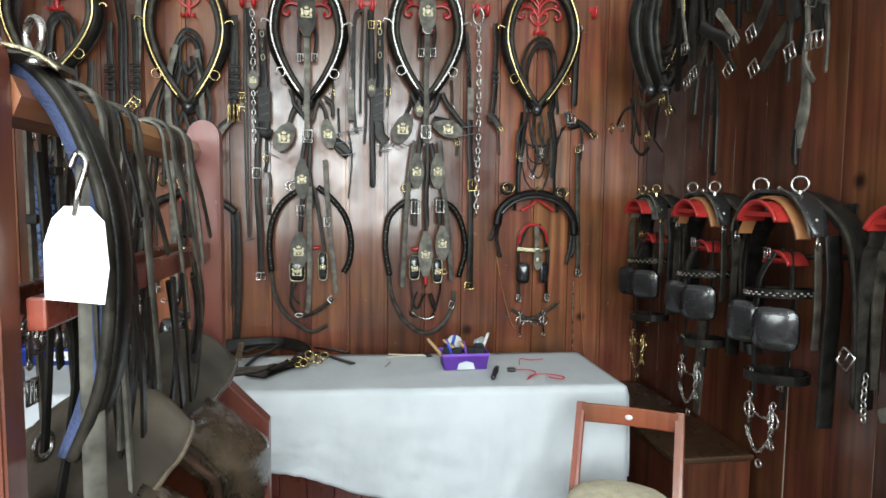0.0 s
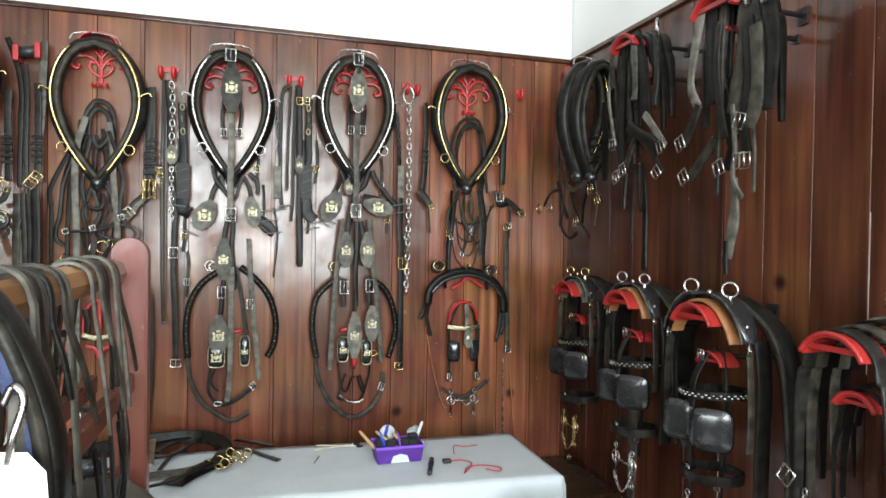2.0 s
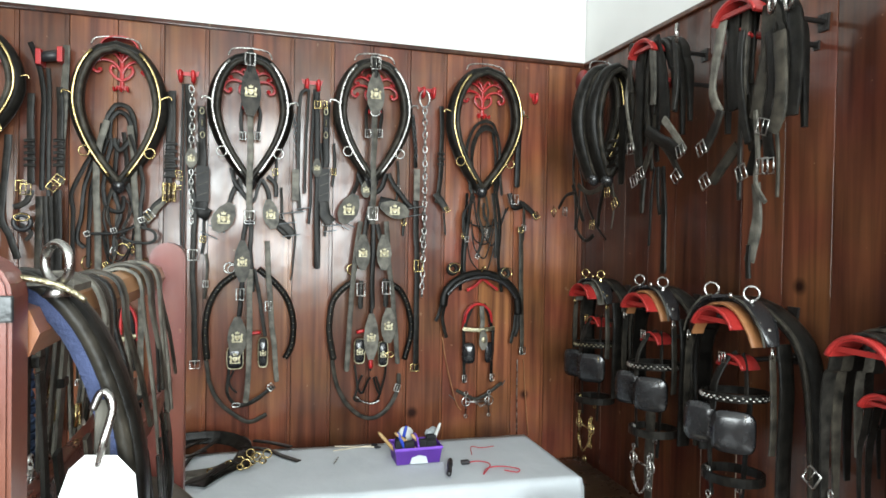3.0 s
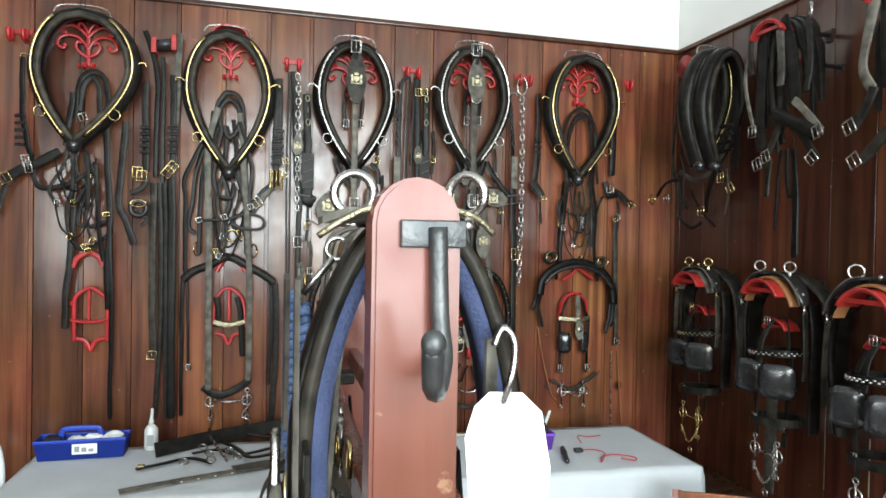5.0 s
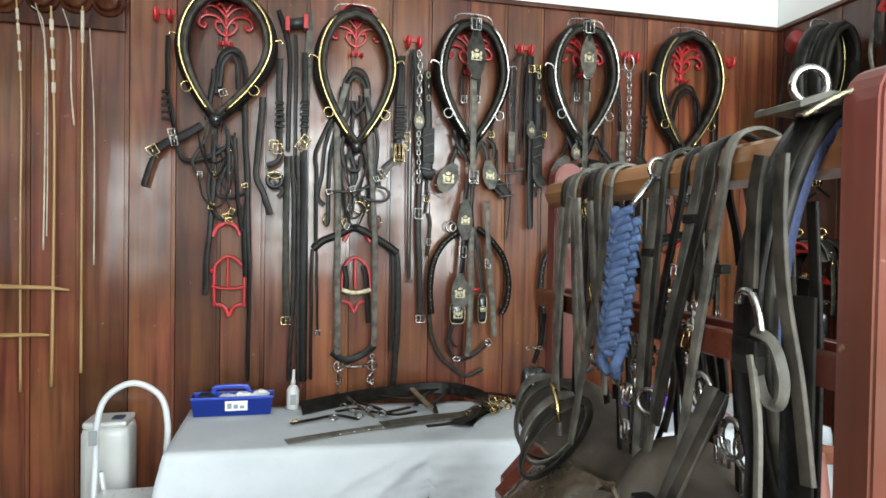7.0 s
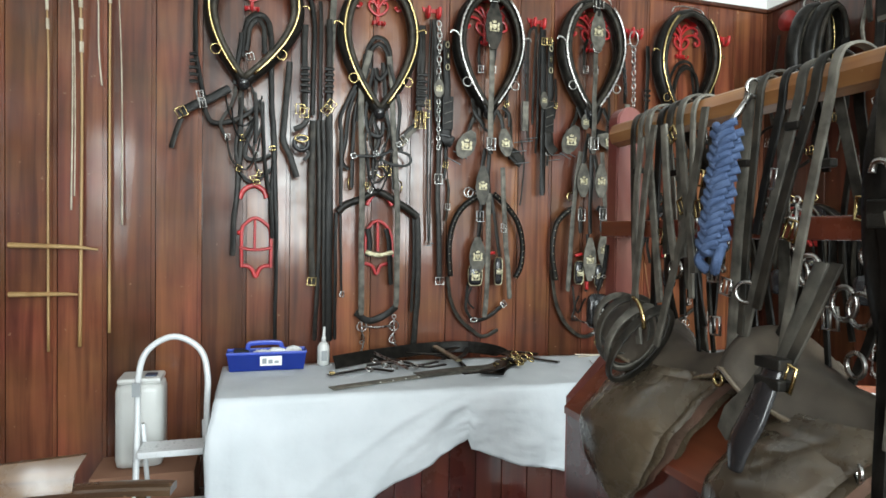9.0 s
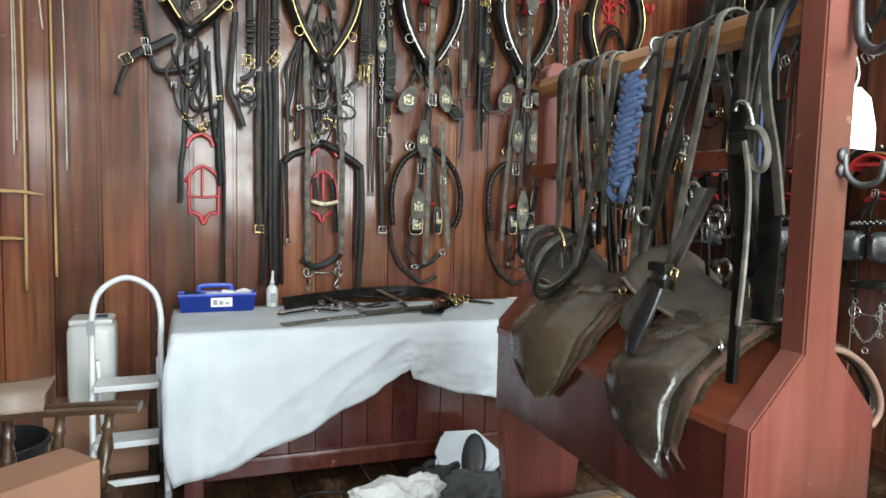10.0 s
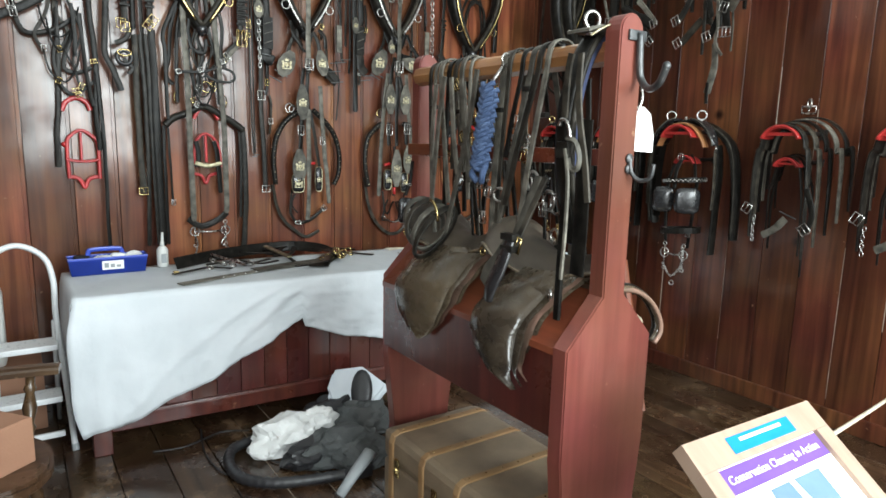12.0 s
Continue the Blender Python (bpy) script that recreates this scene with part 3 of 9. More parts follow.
def sheet():
    """White sheet: flat on the top, hanging low at one front corner and rising to a gathered fold, then even to the far end."""
    nx, rows = 150, []
    rnd = random.Random(8)
    x0, x1 = TX0 - 0.012, TX1 + 0.012
    bm = bmesh.new()

    def hem(x):
        s = (x - x0) / (x1 - x0)
        if s < 0.36:
            return 0.125 + 0.445 * (s / 0.36) ** 1.35 + 0.008 * math.sin(s * 60)
        return max(0.17, 0.51 - 0.85 * (s - 0.36)) + 0.006 * math.sin(s * 40)
    for i in range(nx + 1):
        x = x0 + (x1 - x0) * i / nx
        col = []
        s = (x - x0) / (x1 - x0)
        for j in range(15):
            y = TY1 - 0.004 + (TY0 - 0.004 - TY1) * j / 14
            z = TZ + 0.006 + 0.0022 * noise.noise((x * 5, y * 7, 1.0)) + 0.0018 * noise.noise((x * 17, y * 13, 4.0)) + 0.0035 * max(0, noise.noise((x * 3 - y * 5, y * 2, 9.0)))
            col.append(bm.verts.new((x, y, z)))
        drop = TZ - hem(x)
        for j in range(1, 27):
            q = j / 26
            z = TZ + 0.003 - drop * q
            fold = 0.022 * noise.noise((x * 6.5 + 0.7 * q, q * 0.9, 2.0)) + 0.010 * noise.noise((x * 19 + q, q * 2, 3.0)) + 0.012 * abs(noise.noise((x * 7 + 3 * q, q * 5, 7.0))) + 0.007 * abs(noise.noise((x * 15 - 4 * q, q * 9, 11.0)))
            diag = 0.013 * math.exp(-((x - (x0 + 0.385 * (x1 - x0)) + 0.55 * q) / 0.05) ** 2) + 0.010 * math.exp(-((x - (x0 + 0.35 * (x1 - x0)) + 0.9 * q) / 0.04) ** 2)
            y = TY0 - 0.012 - min(q * 4, 1) * (0.016 + fold * (0.4 + q) + diag)
            flare = math.exp(-(x - x0) / 0.10) * q * (1 - q) * (0.30 + 0.05 * math.sin(q * 9))
            col.append(bm.verts.new((x - flare * 0.55, y - flare * 0.25, z)))
        rows.append(col)
    for a, b in zip(rows, rows[1:]):
        for j in range(len(a) - 1):
            bm.faces.new((a[j], a[j + 1], b[j + 1], b[j]))
    for col, out in ((rows[0], -1), (rows[-1], 1)):
        prev = col[:15]
        for j in range(1, 13):
            q = j / 12
            cur = []
            for v in col[:15]:
                fold = 0.016 * noise.noise((v.co.y * 9, q, 6.0)) + 0.006
                hang = 0.42 + 0.16 * (v.co.y - TY0)
                cur.append(bm.verts.new((v.co.x + out * (0.010 + min(q * 4, 1) * fold), v.co.y, TZ - hang * q)))
            for k in range(14):
                bm.faces.new((prev[k], prev[k + 1], cur[k + 1], cur[k]) if out < 0 else (prev[k + 1], prev[k], cur[k], cur[k + 1]))
            prev = cur
    bm.transform(ASKEW)
    bmesh.ops.recalc_face_normals(bm, faces=bm.faces)
    ob = part("table_sheet", bm, CLOTH, None, smooth=True)
    so = ob.modifiers.new("thickness", "SOLIDIFY")
    so.thickness, so.offset = 0.003, 1
    return tagged(ob, "creased white cotton sheet draped unevenly over the table", "tablecloth")


sheet()


# ---- harness pieces ----
def strap(parent, pts, w=0.025, d=0.03, mat=None, fr=back, t=0.005, name="strap", d2=None, per=5):
    """A strap along points (across, up) or (across, up, out) on a frame."""
    n = len(pts)
    line = [fr(p[0], p[1], p[2] if len(p) > 2 else d + ((d2 - d) * i / (n - 1) if d2 is not None else 0)) for i, p in enumerate(pts)]
    seed = line[0].x * 7.3 + line[-1].z * 11.7
    lean = 0.30 * noise.noise((seed, 2.0, 5.0))
    tip = lambda q: [(x, y + x * (lean + 0.25 * noise.noise((seed, q * 3, 1.0)))) for x, y in flat(w * (0.92 + 0.10 * noise.noise((seed, q * 4, 8.0))) * (1 if q < 0.955 else 1 - 9 * (q - 0.955)), t)]
    fine = [p + Vector((noise.noise((seed, k * 0.35, 3.0)), 0, 0)) * (0.005 if fr is back else 0.0) for k, p in enumerate(spline(line, per))]
    fine = fine[:-1] + [fine[-2].lerp(fine[-1], k) for k in (0.4, 0.75, 1.0)]
    return part(name, sweep(bmesh.new(), fine, tip, way(fr)), mat or LEATHER, parent, smooth=40)


def cord(parent, pts, r=0.006, d=0.03, mat=None, fr=back, name="rein", per=5):
    line = [fr(p[0], p[1], p[2] if len(p) > 2 else d) for p in pts]
    return part(name, sweep(bmesh.new(), spline(line, per), circle(r, 6), way(fr)), mat or LEATHER, parent, smooth=True)


def ring(parent, u, v, r=0.03, d=0.05, mat=None, fr=back, tube=0.004, squash=1.0, name="ring", turn=0.0):
    ax = fr(math.sin(turn), 0, math.cos(turn)) - fr(0, 0, 0)
    return part(name, torus(bmesh.new(), fr(u, v, d), r, tube, ax, 18, 6, squash=squash), mat or BRASS, parent, smooth=True)


def buckle(parent, u, v, w=0.035, h=0.045, ang=0.0, d=0.04, mat=None, fr=back, tube=0.0035, name="buckle"):
    """Square buckle frame with a tongue, turned by ang degrees on its surface."""
    a = radians(ang)
    c, s = math.cos(a), math.sin(a)
    at = lambda x, y: fr(u + x * c - y * s, v + x * s + y * c, d)
    bm = bmesh.new()
    cs = [(-w / 2, -h / 2), (w / 2, -h / 2), (w / 2, h / 2), (-w / 2, h / 2)]
    sweep(bm, [at(*p) for p in cs], circle(tube, 6), way(fr), closed=True)
    sweep(bm, [at(0, h / 2), at(0, -h / 2)], circle(tube * 0.6, 6), way(fr))
    return part(name, bm, mat or STEEL, parent, smooth=True)


def chain(parent, pts, link=0.032, d=0.03, mat=None, fr=back, name="chain"):
    line = spline([fr(p[0], p[1], d) for p in pts], 30)
    bm, left, flip, n = bmesh.new(), 0.0, 0, way(fr)
    for a, b in zip(line, line[1:]):
        left += (b - a).length
        if left >= link * 0.72:
            left = 0
            t = (b - a).normalized()
            side = t.cross(n).normalized() if flip else n
            k = [a + t * (link / 2 * math.cos(q)) + t.cross(side) * (link * 0.3 * math.sin(q)) for q in [2 * math.pi * i / 10 for i in range(10)]]
            sweep(bm, k, circle(link * 0.1, 5), side, closed=True)
            flip = 1 - flip
    return part(name, bm, mat or STEEL, parent, smooth=True)


def crest(parent, u, v, size=0.04, d=0.04, fr=back, mat=None):
    """Cast badge: shield with a crown and a supporter on each side."""
    bm = bmesh.new()
    k = size / 2
    plate(bm, [(u - 0.45 * k, v + 0.2 * k), (u - 0.4 * k, v - 0.3 * k), (u, v - 0.7 * k), (u + 0.4 * k, v - 0.3 * k), (u + 0.45 * k, v + 0.2 * k)], fr, d, 0.004)
    for s in (-1, 1):
        plate(bm, [(u + s * 0.5 * k, v - 0.75 * k), (u + s * 0.95 * k, v - 0.7 * k), (u + s * 0.8 * k, v - 0.1 * k), (u + s * 0.98 * k, v + 0.35 * k), (u + s * 0.66 * k, v + 0.55 * k), (u + s * 0.52 * k, v + 0.1 * k)], fr, d, 0.005)
    plate(bm, [(u - 0.3 * k, v + 0.45 * k), (u + 0.3 * k, v + 0.45 * k), (u + 0.38 * k, v + 0.85 * k), (u + 0.15 * k, v + 0.7 * k), (u, v + 1.0 * k), (u - 0.15 * k, v + 0.7 * k), (u - 0.38 * k, v + 0.85 * k)], fr, d, 0.005)
    plate(bm, [(u - 0.9 * k, v - 0.95 * k), (u + 0.9 * k, v - 0.95 * k), (u + 0.85 * k, v - 0.8 * k), (u - 0.85 * k, v - 0.8 * k)], fr, d, 0.003)
    return part("crest_badge", bm, mat or GILT, parent, "pale gilt crest badge")


def drop(parent, u, v, w, h, d=0.035, fr=back, ang=0.0, badge=True, mat=None):
    """Almond-shaped leather drop with a crest on it."""
    a = radians(ang)
    c, s = math.cos(a), math.sin(a)
    out = []
    for x, y in ((-0.16, 0.5), (0.16, 0.5), (0.42, 0.22), (0.5, -0.05), (0.42, -0.28), (0.17, -0.5), (-0.17, -0.5), (-0.42, -0.28), (-0.5, -0.05), (-0.42, 0.22)):
        out.append((u + x * w * c - y * h * s, v + x * w * s + y * h * c))
    part("leather_drop", plate(bmesh.new(), out, fr, d, 0.007), mat or GREYLEATHER, parent)
    if badge:
        crest(parent, u, v, w * 0.62, d + 0.0075, fr)


def teardrop(top, tip, left_u, right_u, n=30, grow=0.0):
    """Outline of a collar, from one side of the tip over the top to the other."""
    (ut, vt), (ub, vb) = top, tip
    h = vt - vb
    right_side = []
    for i in range(n + 1):
        s = i / n
        if s < 0.42:
            f = math.sqrt(max(0, 1 - (1 - s / 0.42) ** 2))
        else:
            q = (s - 0.42) / 0.58
            f = 1 - q ** 1.75
            f = max(f, 0.0) * 0.97 + 0.03 * (1 - q)
        cu = ut + (ub - ut) * s
        right_side.append((cu, vt - h * s, f))
    mid = [c[0] for c in right_side]
    hw_r, hw_l = right_u - (ut + ub) / 2 + grow, (ut + ub) / 2 - left_u + grow
    a = [(c + hw_l * -f, v) for (c, v, f) in right_side[::-1]]
    b = [(c + hw_r * f, v) for (c, v, f) in right_side[1:]]
    return [(u, v + (grow if i == len(a) - 1 else 0)) for i, (u, v) in enumerate(a)] + b


def collar(label, pts, hame_mat, fr=back, d=0.055, lean=0.03, hame_sides=(1, 1), strap_top=True):
    """Horse collar hung tip down: stuffed body, front roll, a hame on each side with ring, tug hook and top strap. pts: top, tip, one side, other side."""
    top, tip, lu, ru = pts[0], pts[1], pts[2][0], pts[3][0]
    c = thing("horse_collar", label, "horse collar", "collars on the boarded wall")
    h = top[1] - tip[1]
    inset = 0.026

    def at(o, dd):
        return [fr(u, v, dd + lean * (v - tip[1]) / h) for u, v in o]
    body = teardrop((top[0], top[1] - inset), (tip[0], tip[1] + inset * 1.3), lu + inset, ru - inset)
    part("body", sweep(bmesh.new(), at(body, d), lambda q: circle(1, 10) and [(u * (0.026 + 0.010 * math.sin(math.pi * min(1, abs(q - 0.5) * 2.2))), v * 0.048) for u, v in circle(1, 10)], way(fr)), LEATHER, c, smooth=True)
    roll = teardrop((top[0], top[1] - 0.046), (tip[0], tip[1] + 0.055), lu + 0.046, ru - 0.046)
    part("front_roll", sweep(bmesh.new(), at(roll, d + 0.047), circle(0.0150, 10), way(fr)), LEATHER_WORN, c, "smooth rubbed leather roll", smooth=True)
    bm = bmesh.new()
    blob(bm, fr(tip[0], tip[1] + 0.035, d + 0.03), 0.034, 0.034, 0.04)
    part("throat_cap", bm, PATENT, c, smooth=True)
    ol = teardrop((top[0], top[1] - 0.022), (tip[0], tip[1] + 0.03), lu + 0.022, ru - 0.022)
    half = len(ol) // 2
    for k, side in enumerate((ol[:half + 1], ol[half:][::-1])):
        if not hame_sides[k]:
            continue
        sgn = -1 if k == 0 else 1
        seg = side[2:len(side) - 2]
        hm = part("hame", sweep(bmesh.new(), at(seg, d + 0.062), [(u * 0.0078, v * 0.0070) for u, v in circle(1, 8)], way(fr)), hame_mat, c, smooth=True)
        q = side[int(len(side) * 0.25)]
        ring(hm, q[0] + sgn * 0.032, q[1] + 0.004, 0.025, d + 0.07, hame_mat, fr, 0.0035, name="terret_ring")
        bm = bmesh.new()
        sweep(bm, [fr(q[0], q[1], d + 0.066), fr(q[0] + sgn * 0.012, q[1] + 0.002, d + 0.068)], circle(0.006, 6), way(fr))
        part("ring_stud", bm, hame_mat, hm)
        q = side[int(len(side) * 0.62)]
        bm = bmesh.new()
        sweep(bm, spline([fr(q[0], q[1] - 0.03, d + 0.062), fr(q[0] + sgn * 0.012, q[1], d + 0.066), fr(q[0] + sgn * 0.045, q[1] + 0.012, d + 0.064), fr(q[0] + sgn * 0.055, q[1] - 0.004, d + 0.06)]), circle(0.005, 6), way(fr))
        part("tug_hook", bm, hame_mat, hm, smooth=True)
    if strap_top:
        bm = bmesh.new()
        w = (ru - lu) * 0.26
        sweep(bm, spline([fr(top[0] - w, top[1] - 0.03, d + 0.05), fr(top[0] - w * 0.8, top[1] + 0.004, d + 0.045), fr(top[0], top[1] + 0.016, d + 0.04), fr(top[0] + w * 0.8, top[1] + 0.002, d + 0.045), fr(top[0] + w, top[1] - 0.035, d + 0.05)]), circle(0.0042, 6), way(fr))
        part("top_link", bm, STEEL, c, smooth=True)
    return c


def scroll_bracket(u, v, s=1.0, fr=back, lower=True):
    """Red iron collar bracket: fanned head, scrolled arms and a long stem."""
    b = thing("collar_bracket", "red enamelled scrolled iron collar bracket on the wall", "wall bracket", "red wall brackets")
    bm = bmesh.new()
    for k in (-1, 1):
        for curl in ([(0.0, -0.06), (0.035, -0.012), (0.085, 0.0), (0.122, -0.02), (0.130, -0.052), (0.108, -0.066), (0.094, -0.048)],
                     [(0.0, -0.005), (0.03, 0.03), (0.07, 0.048), (0.105, 0.036), (0.112, 0.012), (0.094, 0.006)],
                     [(0.0, -0.10), (0.03, -0.085), (0.052, -0.055), (0.045, -0.028), (0.028, -0.034)],
                     [(0.0, 0.02), (0.018, 0.052), (0.034, 0.062), (0.044, 0.046)]):
            sweep(bm, spline([fr(u + k * a * s, v + b * s, 0.02 + 0.10 * a) for a, b in curl], 5), flat(0.013 * s, 0.009), way(fr))
        for a, up in ((0.098, -0.052), (0.096, 0.010)):
            blob(bm, fr(u + k * a * s, v + up * s, 0.032), 0.011 * s, 0.009 * s, 0.011 * s, 8)
    sweep(bm, [fr(u, v + 0.03 * s, 0.014), fr(u, v - 0.14 * s, 0.014)], flat(0.019 * s, 0.014), way(fr))
    part("scroll_arm", bm, REDIRON, b)
    bm = bmesh.new()
    arc = [(u + 0.085 * s * math.cos(a), v + 0.05 * s + 0.055 * s * math.sin(a)) for a in [math.pi * i / 12 for i in range(13)]]
    sweep(bm, [fr(p, q, 0.05) for p, q in arc], flat(0.10, 0.008), lambda t: fr(math.cos(math.pi * t), math.sin(math.pi * t), 0) - fr(0, 0, 0))
    part("saddle_plate", bm, REDIRON, b)
    bm = bmesh.new()
    for k in (-1, 0, 1):
        sweep(bm, spline([fr(u + k * 0.022 * s, v - 0.13 * s, 0.01), fr(u + k * 0.03 * s, v - 0.15 * s, 0.02), fr(u + k * 0.032 * s, v - 0.155 * s, 0.045), fr(u + k * 0.032 * s, v - 0.14 * s, 0.055)]), circle(0.006, 6), way(fr))
    block(bm, *sorted((fr(u - 0.03 * s, 0, 0).x, fr(u + 0.03 * s, 0, 0).x)), fr(0, 0, 0.012).y, fr(0, 0, 0.002).y, v - 0.145 * s, v - 0.125 * s)
    part("lower_hook", bm, REDIRON, b)
    return b


def double_hook(u, v, fr=back, n=2, s=1.0):
    """Red iron hook plate with forward-curved hooks."""
    b = thing("wall_hook", "red enamelled iron double wall hook", "wall hook", "red wall hooks")
    bm = bmesh.new()
    us = [u + (i - (n - 1) / 2) * 0.062 * s for i in range(n)]
    plate(bm, [(us[0] - 0.028 * s, v + 0.022 * s), (us[0] - 0.02 * s, v - 0.006), (us[-1] + 0.02 * s, v - 0.006), (us[-1] + 0.028 * s, v + 0.022 * s), (us[-1], v + 0.014), (us[0], v + 0.014)], fr, 0.001, 0.008)
    part("back_plate", bm, REDIRON, b)
    for x in us:
        bm = bmesh.new()
        sweep(bm, spline([fr(x, v + 0.015, 0.006), fr(x, v - 0.02, 0.010), fr(x, v - 0.04, 0.022), fr(x, v - 0.035, 0.05), fr(x, v - 0.005, 0.06), fr(x, v + 0.008, 0.056)]), circle(0.0105, 7), (fr(1, 0, 0) - fr(0, 0, 0)))
        part("hook", bm, REDIRON, b, smooth=True)
    return b


def collars():
    collar("black leather horse collar with thin brass hames", [(-1.919, 2.845), (-1.958, 2.16), (-2.148, 2.512), (-1.672, 2.549)], BRASS, d=0.07, lean=0.06)
    collar("black leather horse collar with slim brass hames", [(-1.265, 2.82), (-1.254, 2.061), (-1.474, 2.475), (-1.037, 2.507)], BRASS)
    collar("black leather horse collar with polished steel hames", [(-0.627, 2.829), (-0.621, 2.101), (-0.834, 2.524), (-0.411, 2.556)], STEEL)
    collar("black leather horse collar with polished steel hames", [(0.035, 2.864), (0.034, 2.135), (-0.18, 2.543), (0.252, 2.574)], STEEL)
    collar("black leather horse collar with one brass hame", [(0.693, 2.87), (0.687, 2.105), (0.469, 2.542), (0.928, 2.574)], BRASS, lean=0.05)


collars()
for (u, v) in [(-1.921, 2.738), (-1.256, 2.737)]:
    scroll_bracket(u, v)
for (u, v) in [(-0.63, 2.688), (0.049, 2.716), (0.707, 2.738)]:
    scroll_bracket(u, v)
for (u, v) in [(-2.22, 2.731)]:
    double_hook(u, v)
for (u, v) in [(-0.944, 2.699), (-0.298, 2.708), (0.363, 2.72)]:
    double_hook(u, v)
for (u, v) in [(1.043, 2.742)]:
    double_hook(u, v, n=1)


# ---- harness hanging on the back wall ----
def keepers(parent, u, v, n=4, w=0.05, step=0.03, d=0.05, fr=back, mat=None):
    """Leather keeper loops across a strap."""
    for i in range(n):
        strap(parent, [(u - w / 2, v - i * step), (u, v - i * step + 0.003), (u + w / 2, v - i * step)], 0.017, d, mat or LEATHER, fr, 0.009, "keeper", per=2)


def block_piece(parent, u, v, w, h, d=0.045, fr=back, mat=None, name="stiff_panel", bands=0):
    """Stiff stitched leather panel, with pale bands where it has them."""
    bm = plate(bmesh.new(), [(u - w / 2, v - h / 2), (u + w / 2, v - h / 2), (u + w / 2, v + h / 2), (u - w / 2, v + h / 2)], fr, d, 0.012)
    ob = part(name, bm, mat or LEATHER, parent)
    for i in range(bands):
        y = v + h * (0.32 - 0.3 * i)
        strap(ob, [(u - w * 0.4, y - 0.012), (u + w * 0.4, y + 0.008)], 0.004, d + 0.014, GREYLEATHER, fr, 0.003, "stitched_line", per=2)
    return ob


def pin(parent, u, v, length=0.05, ang=10, d=0.05, fr=back):
    """Crossing steel bar at a strap's end."""
    a = radians(ang)
    du, dv = math.cos(a) * length / 2, math.sin(a) * length / 2
    bm = sweep(bmesh.new(), [fr(u - du, v - dv, d), fr(u + du, v + dv, d)], circle(0.0032, 6), way(fr))
    return part("cross_bar", bm, IRON, parent)


def pad_arc(parent, pts, d=0.05, w=0.034, studs=True, fr=back, mat=None):
    """Padded leather arc of a harness saddle with a row of studs."""
    line = spline([fr(p[0], p[1], d) for p in pts], 7)
    ob = part("padded_arc", sweep(bmesh.new(), line, circle(w / 2, 8, 0.014), way(fr)), mat or LEATHER, parent, smooth=True)
    if studs:
        for p in line[1::2]:
            part("stud", blob(bmesh.new(), p + way(fr) * 0.014, 0.0032, 0.0032, 0.0032, 6), GILT, ob)
    return ob


def blinker(parent, u, v, w, h, d=0.05, fr=back, rim=None, badge=False, turn=0.0):
    """Rounded square blinker plate with a rim."""
    n, out = 24, []
    for i in range(n):
        a = 2 * math.pi * i / n
        c, s = math.cos(a), math.sin(a)
        out.append((u + w / 2 * math.copysign(abs(c) ** 0.5, c), v + h / 2 * math.copysign(abs(s) ** 0.5, s)))
    bm = bmesh.new()
    lo = [bm.verts.new(fr(p, q, d + turn * (p - u))) for p, q in out]
    hi = [bm.verts.new(fr(u + (p - u) * 0.96, v + (q - v) * 0.96, d + 0.009 + turn * (p - u))) for p, q in out]
    dome = [bm.verts.new(fr(u + (p - u) * 0.6, v + (q - v) * 0.6, d + 0.017 + turn * 0.6 * (p - u))) for p, q in out]
    mid = bm.verts.new(fr(u, v, d + 0.020))
    bm.faces.new(lo[::-1])
    for i in range(n):
        j = (i + 1) % n
        bm.faces.new((lo[i], lo[j], hi[j], hi[i]))
        bm.faces.new((hi[i], hi[j], dome[j], dome[i]))
        bm.faces.new((dome[i], dome[j], mid))
    bmesh.ops.recalc_face_normals(bm, faces=bm.faces)
    ob = part("blinker", bm, PATENT, parent, "shiny black blinker", smooth=True)
    if rim:
        part("rim", sweep(bmesh.new(), [fr(p, q, d + 0.008 + turn * (p - u)) for p, q in out], circle(0.003, 5), way(fr), closed=True), rim, ob)
    if badge:
        crest(ob, u, v, w * 0.7, d + 0.018, fr)
    return ob


def bit(parent, u, v, w=0.10, h=0.10, d=0.05, fr=back, mat=None, chain_drop=0.0):
    """Driving bit: two cheek bars with rings and a mouthpiece."""
    mat = mat or STEEL
    bm = bmesh.new()
    for s in (-1, 1):
        x = u + s * w / 2
        sweep(bm, [fr(x, v + h * 0.35, d), fr(x, v - h * 0.65, d)], circle(0.0045, 6), way(fr))
        torus(bm, fr(x, v, d), h * 0.22, 0.0035, way(fr), 14, 6)
        torus(bm, fr(x, v + h * 0.42, d), h * 0.09, 0.003, way(fr), 10, 5)
        torus(bm, fr(x, v - h * 0.72, d), h * 0.08, 0.003, way(fr), 10, 5)
    sweep(bm, [fr(u - w / 2, v, d), fr(u, v - 0.006, d), fr(u + w / 2, v, d)], circle(0.005, 6), way(fr))
    ob = part("bit", bm, mat, parent, "bright metal driving bit", smooth=True)
    if chain_drop:
        chain(ob, [(u - w / 2, v - h * 0.5), (u, v - h * 0.5 - chain_drop), (u + w / 2, v - h * 0.5)], 0.018, d + 0.01, mat, fr, "curb_chain")
    return ob


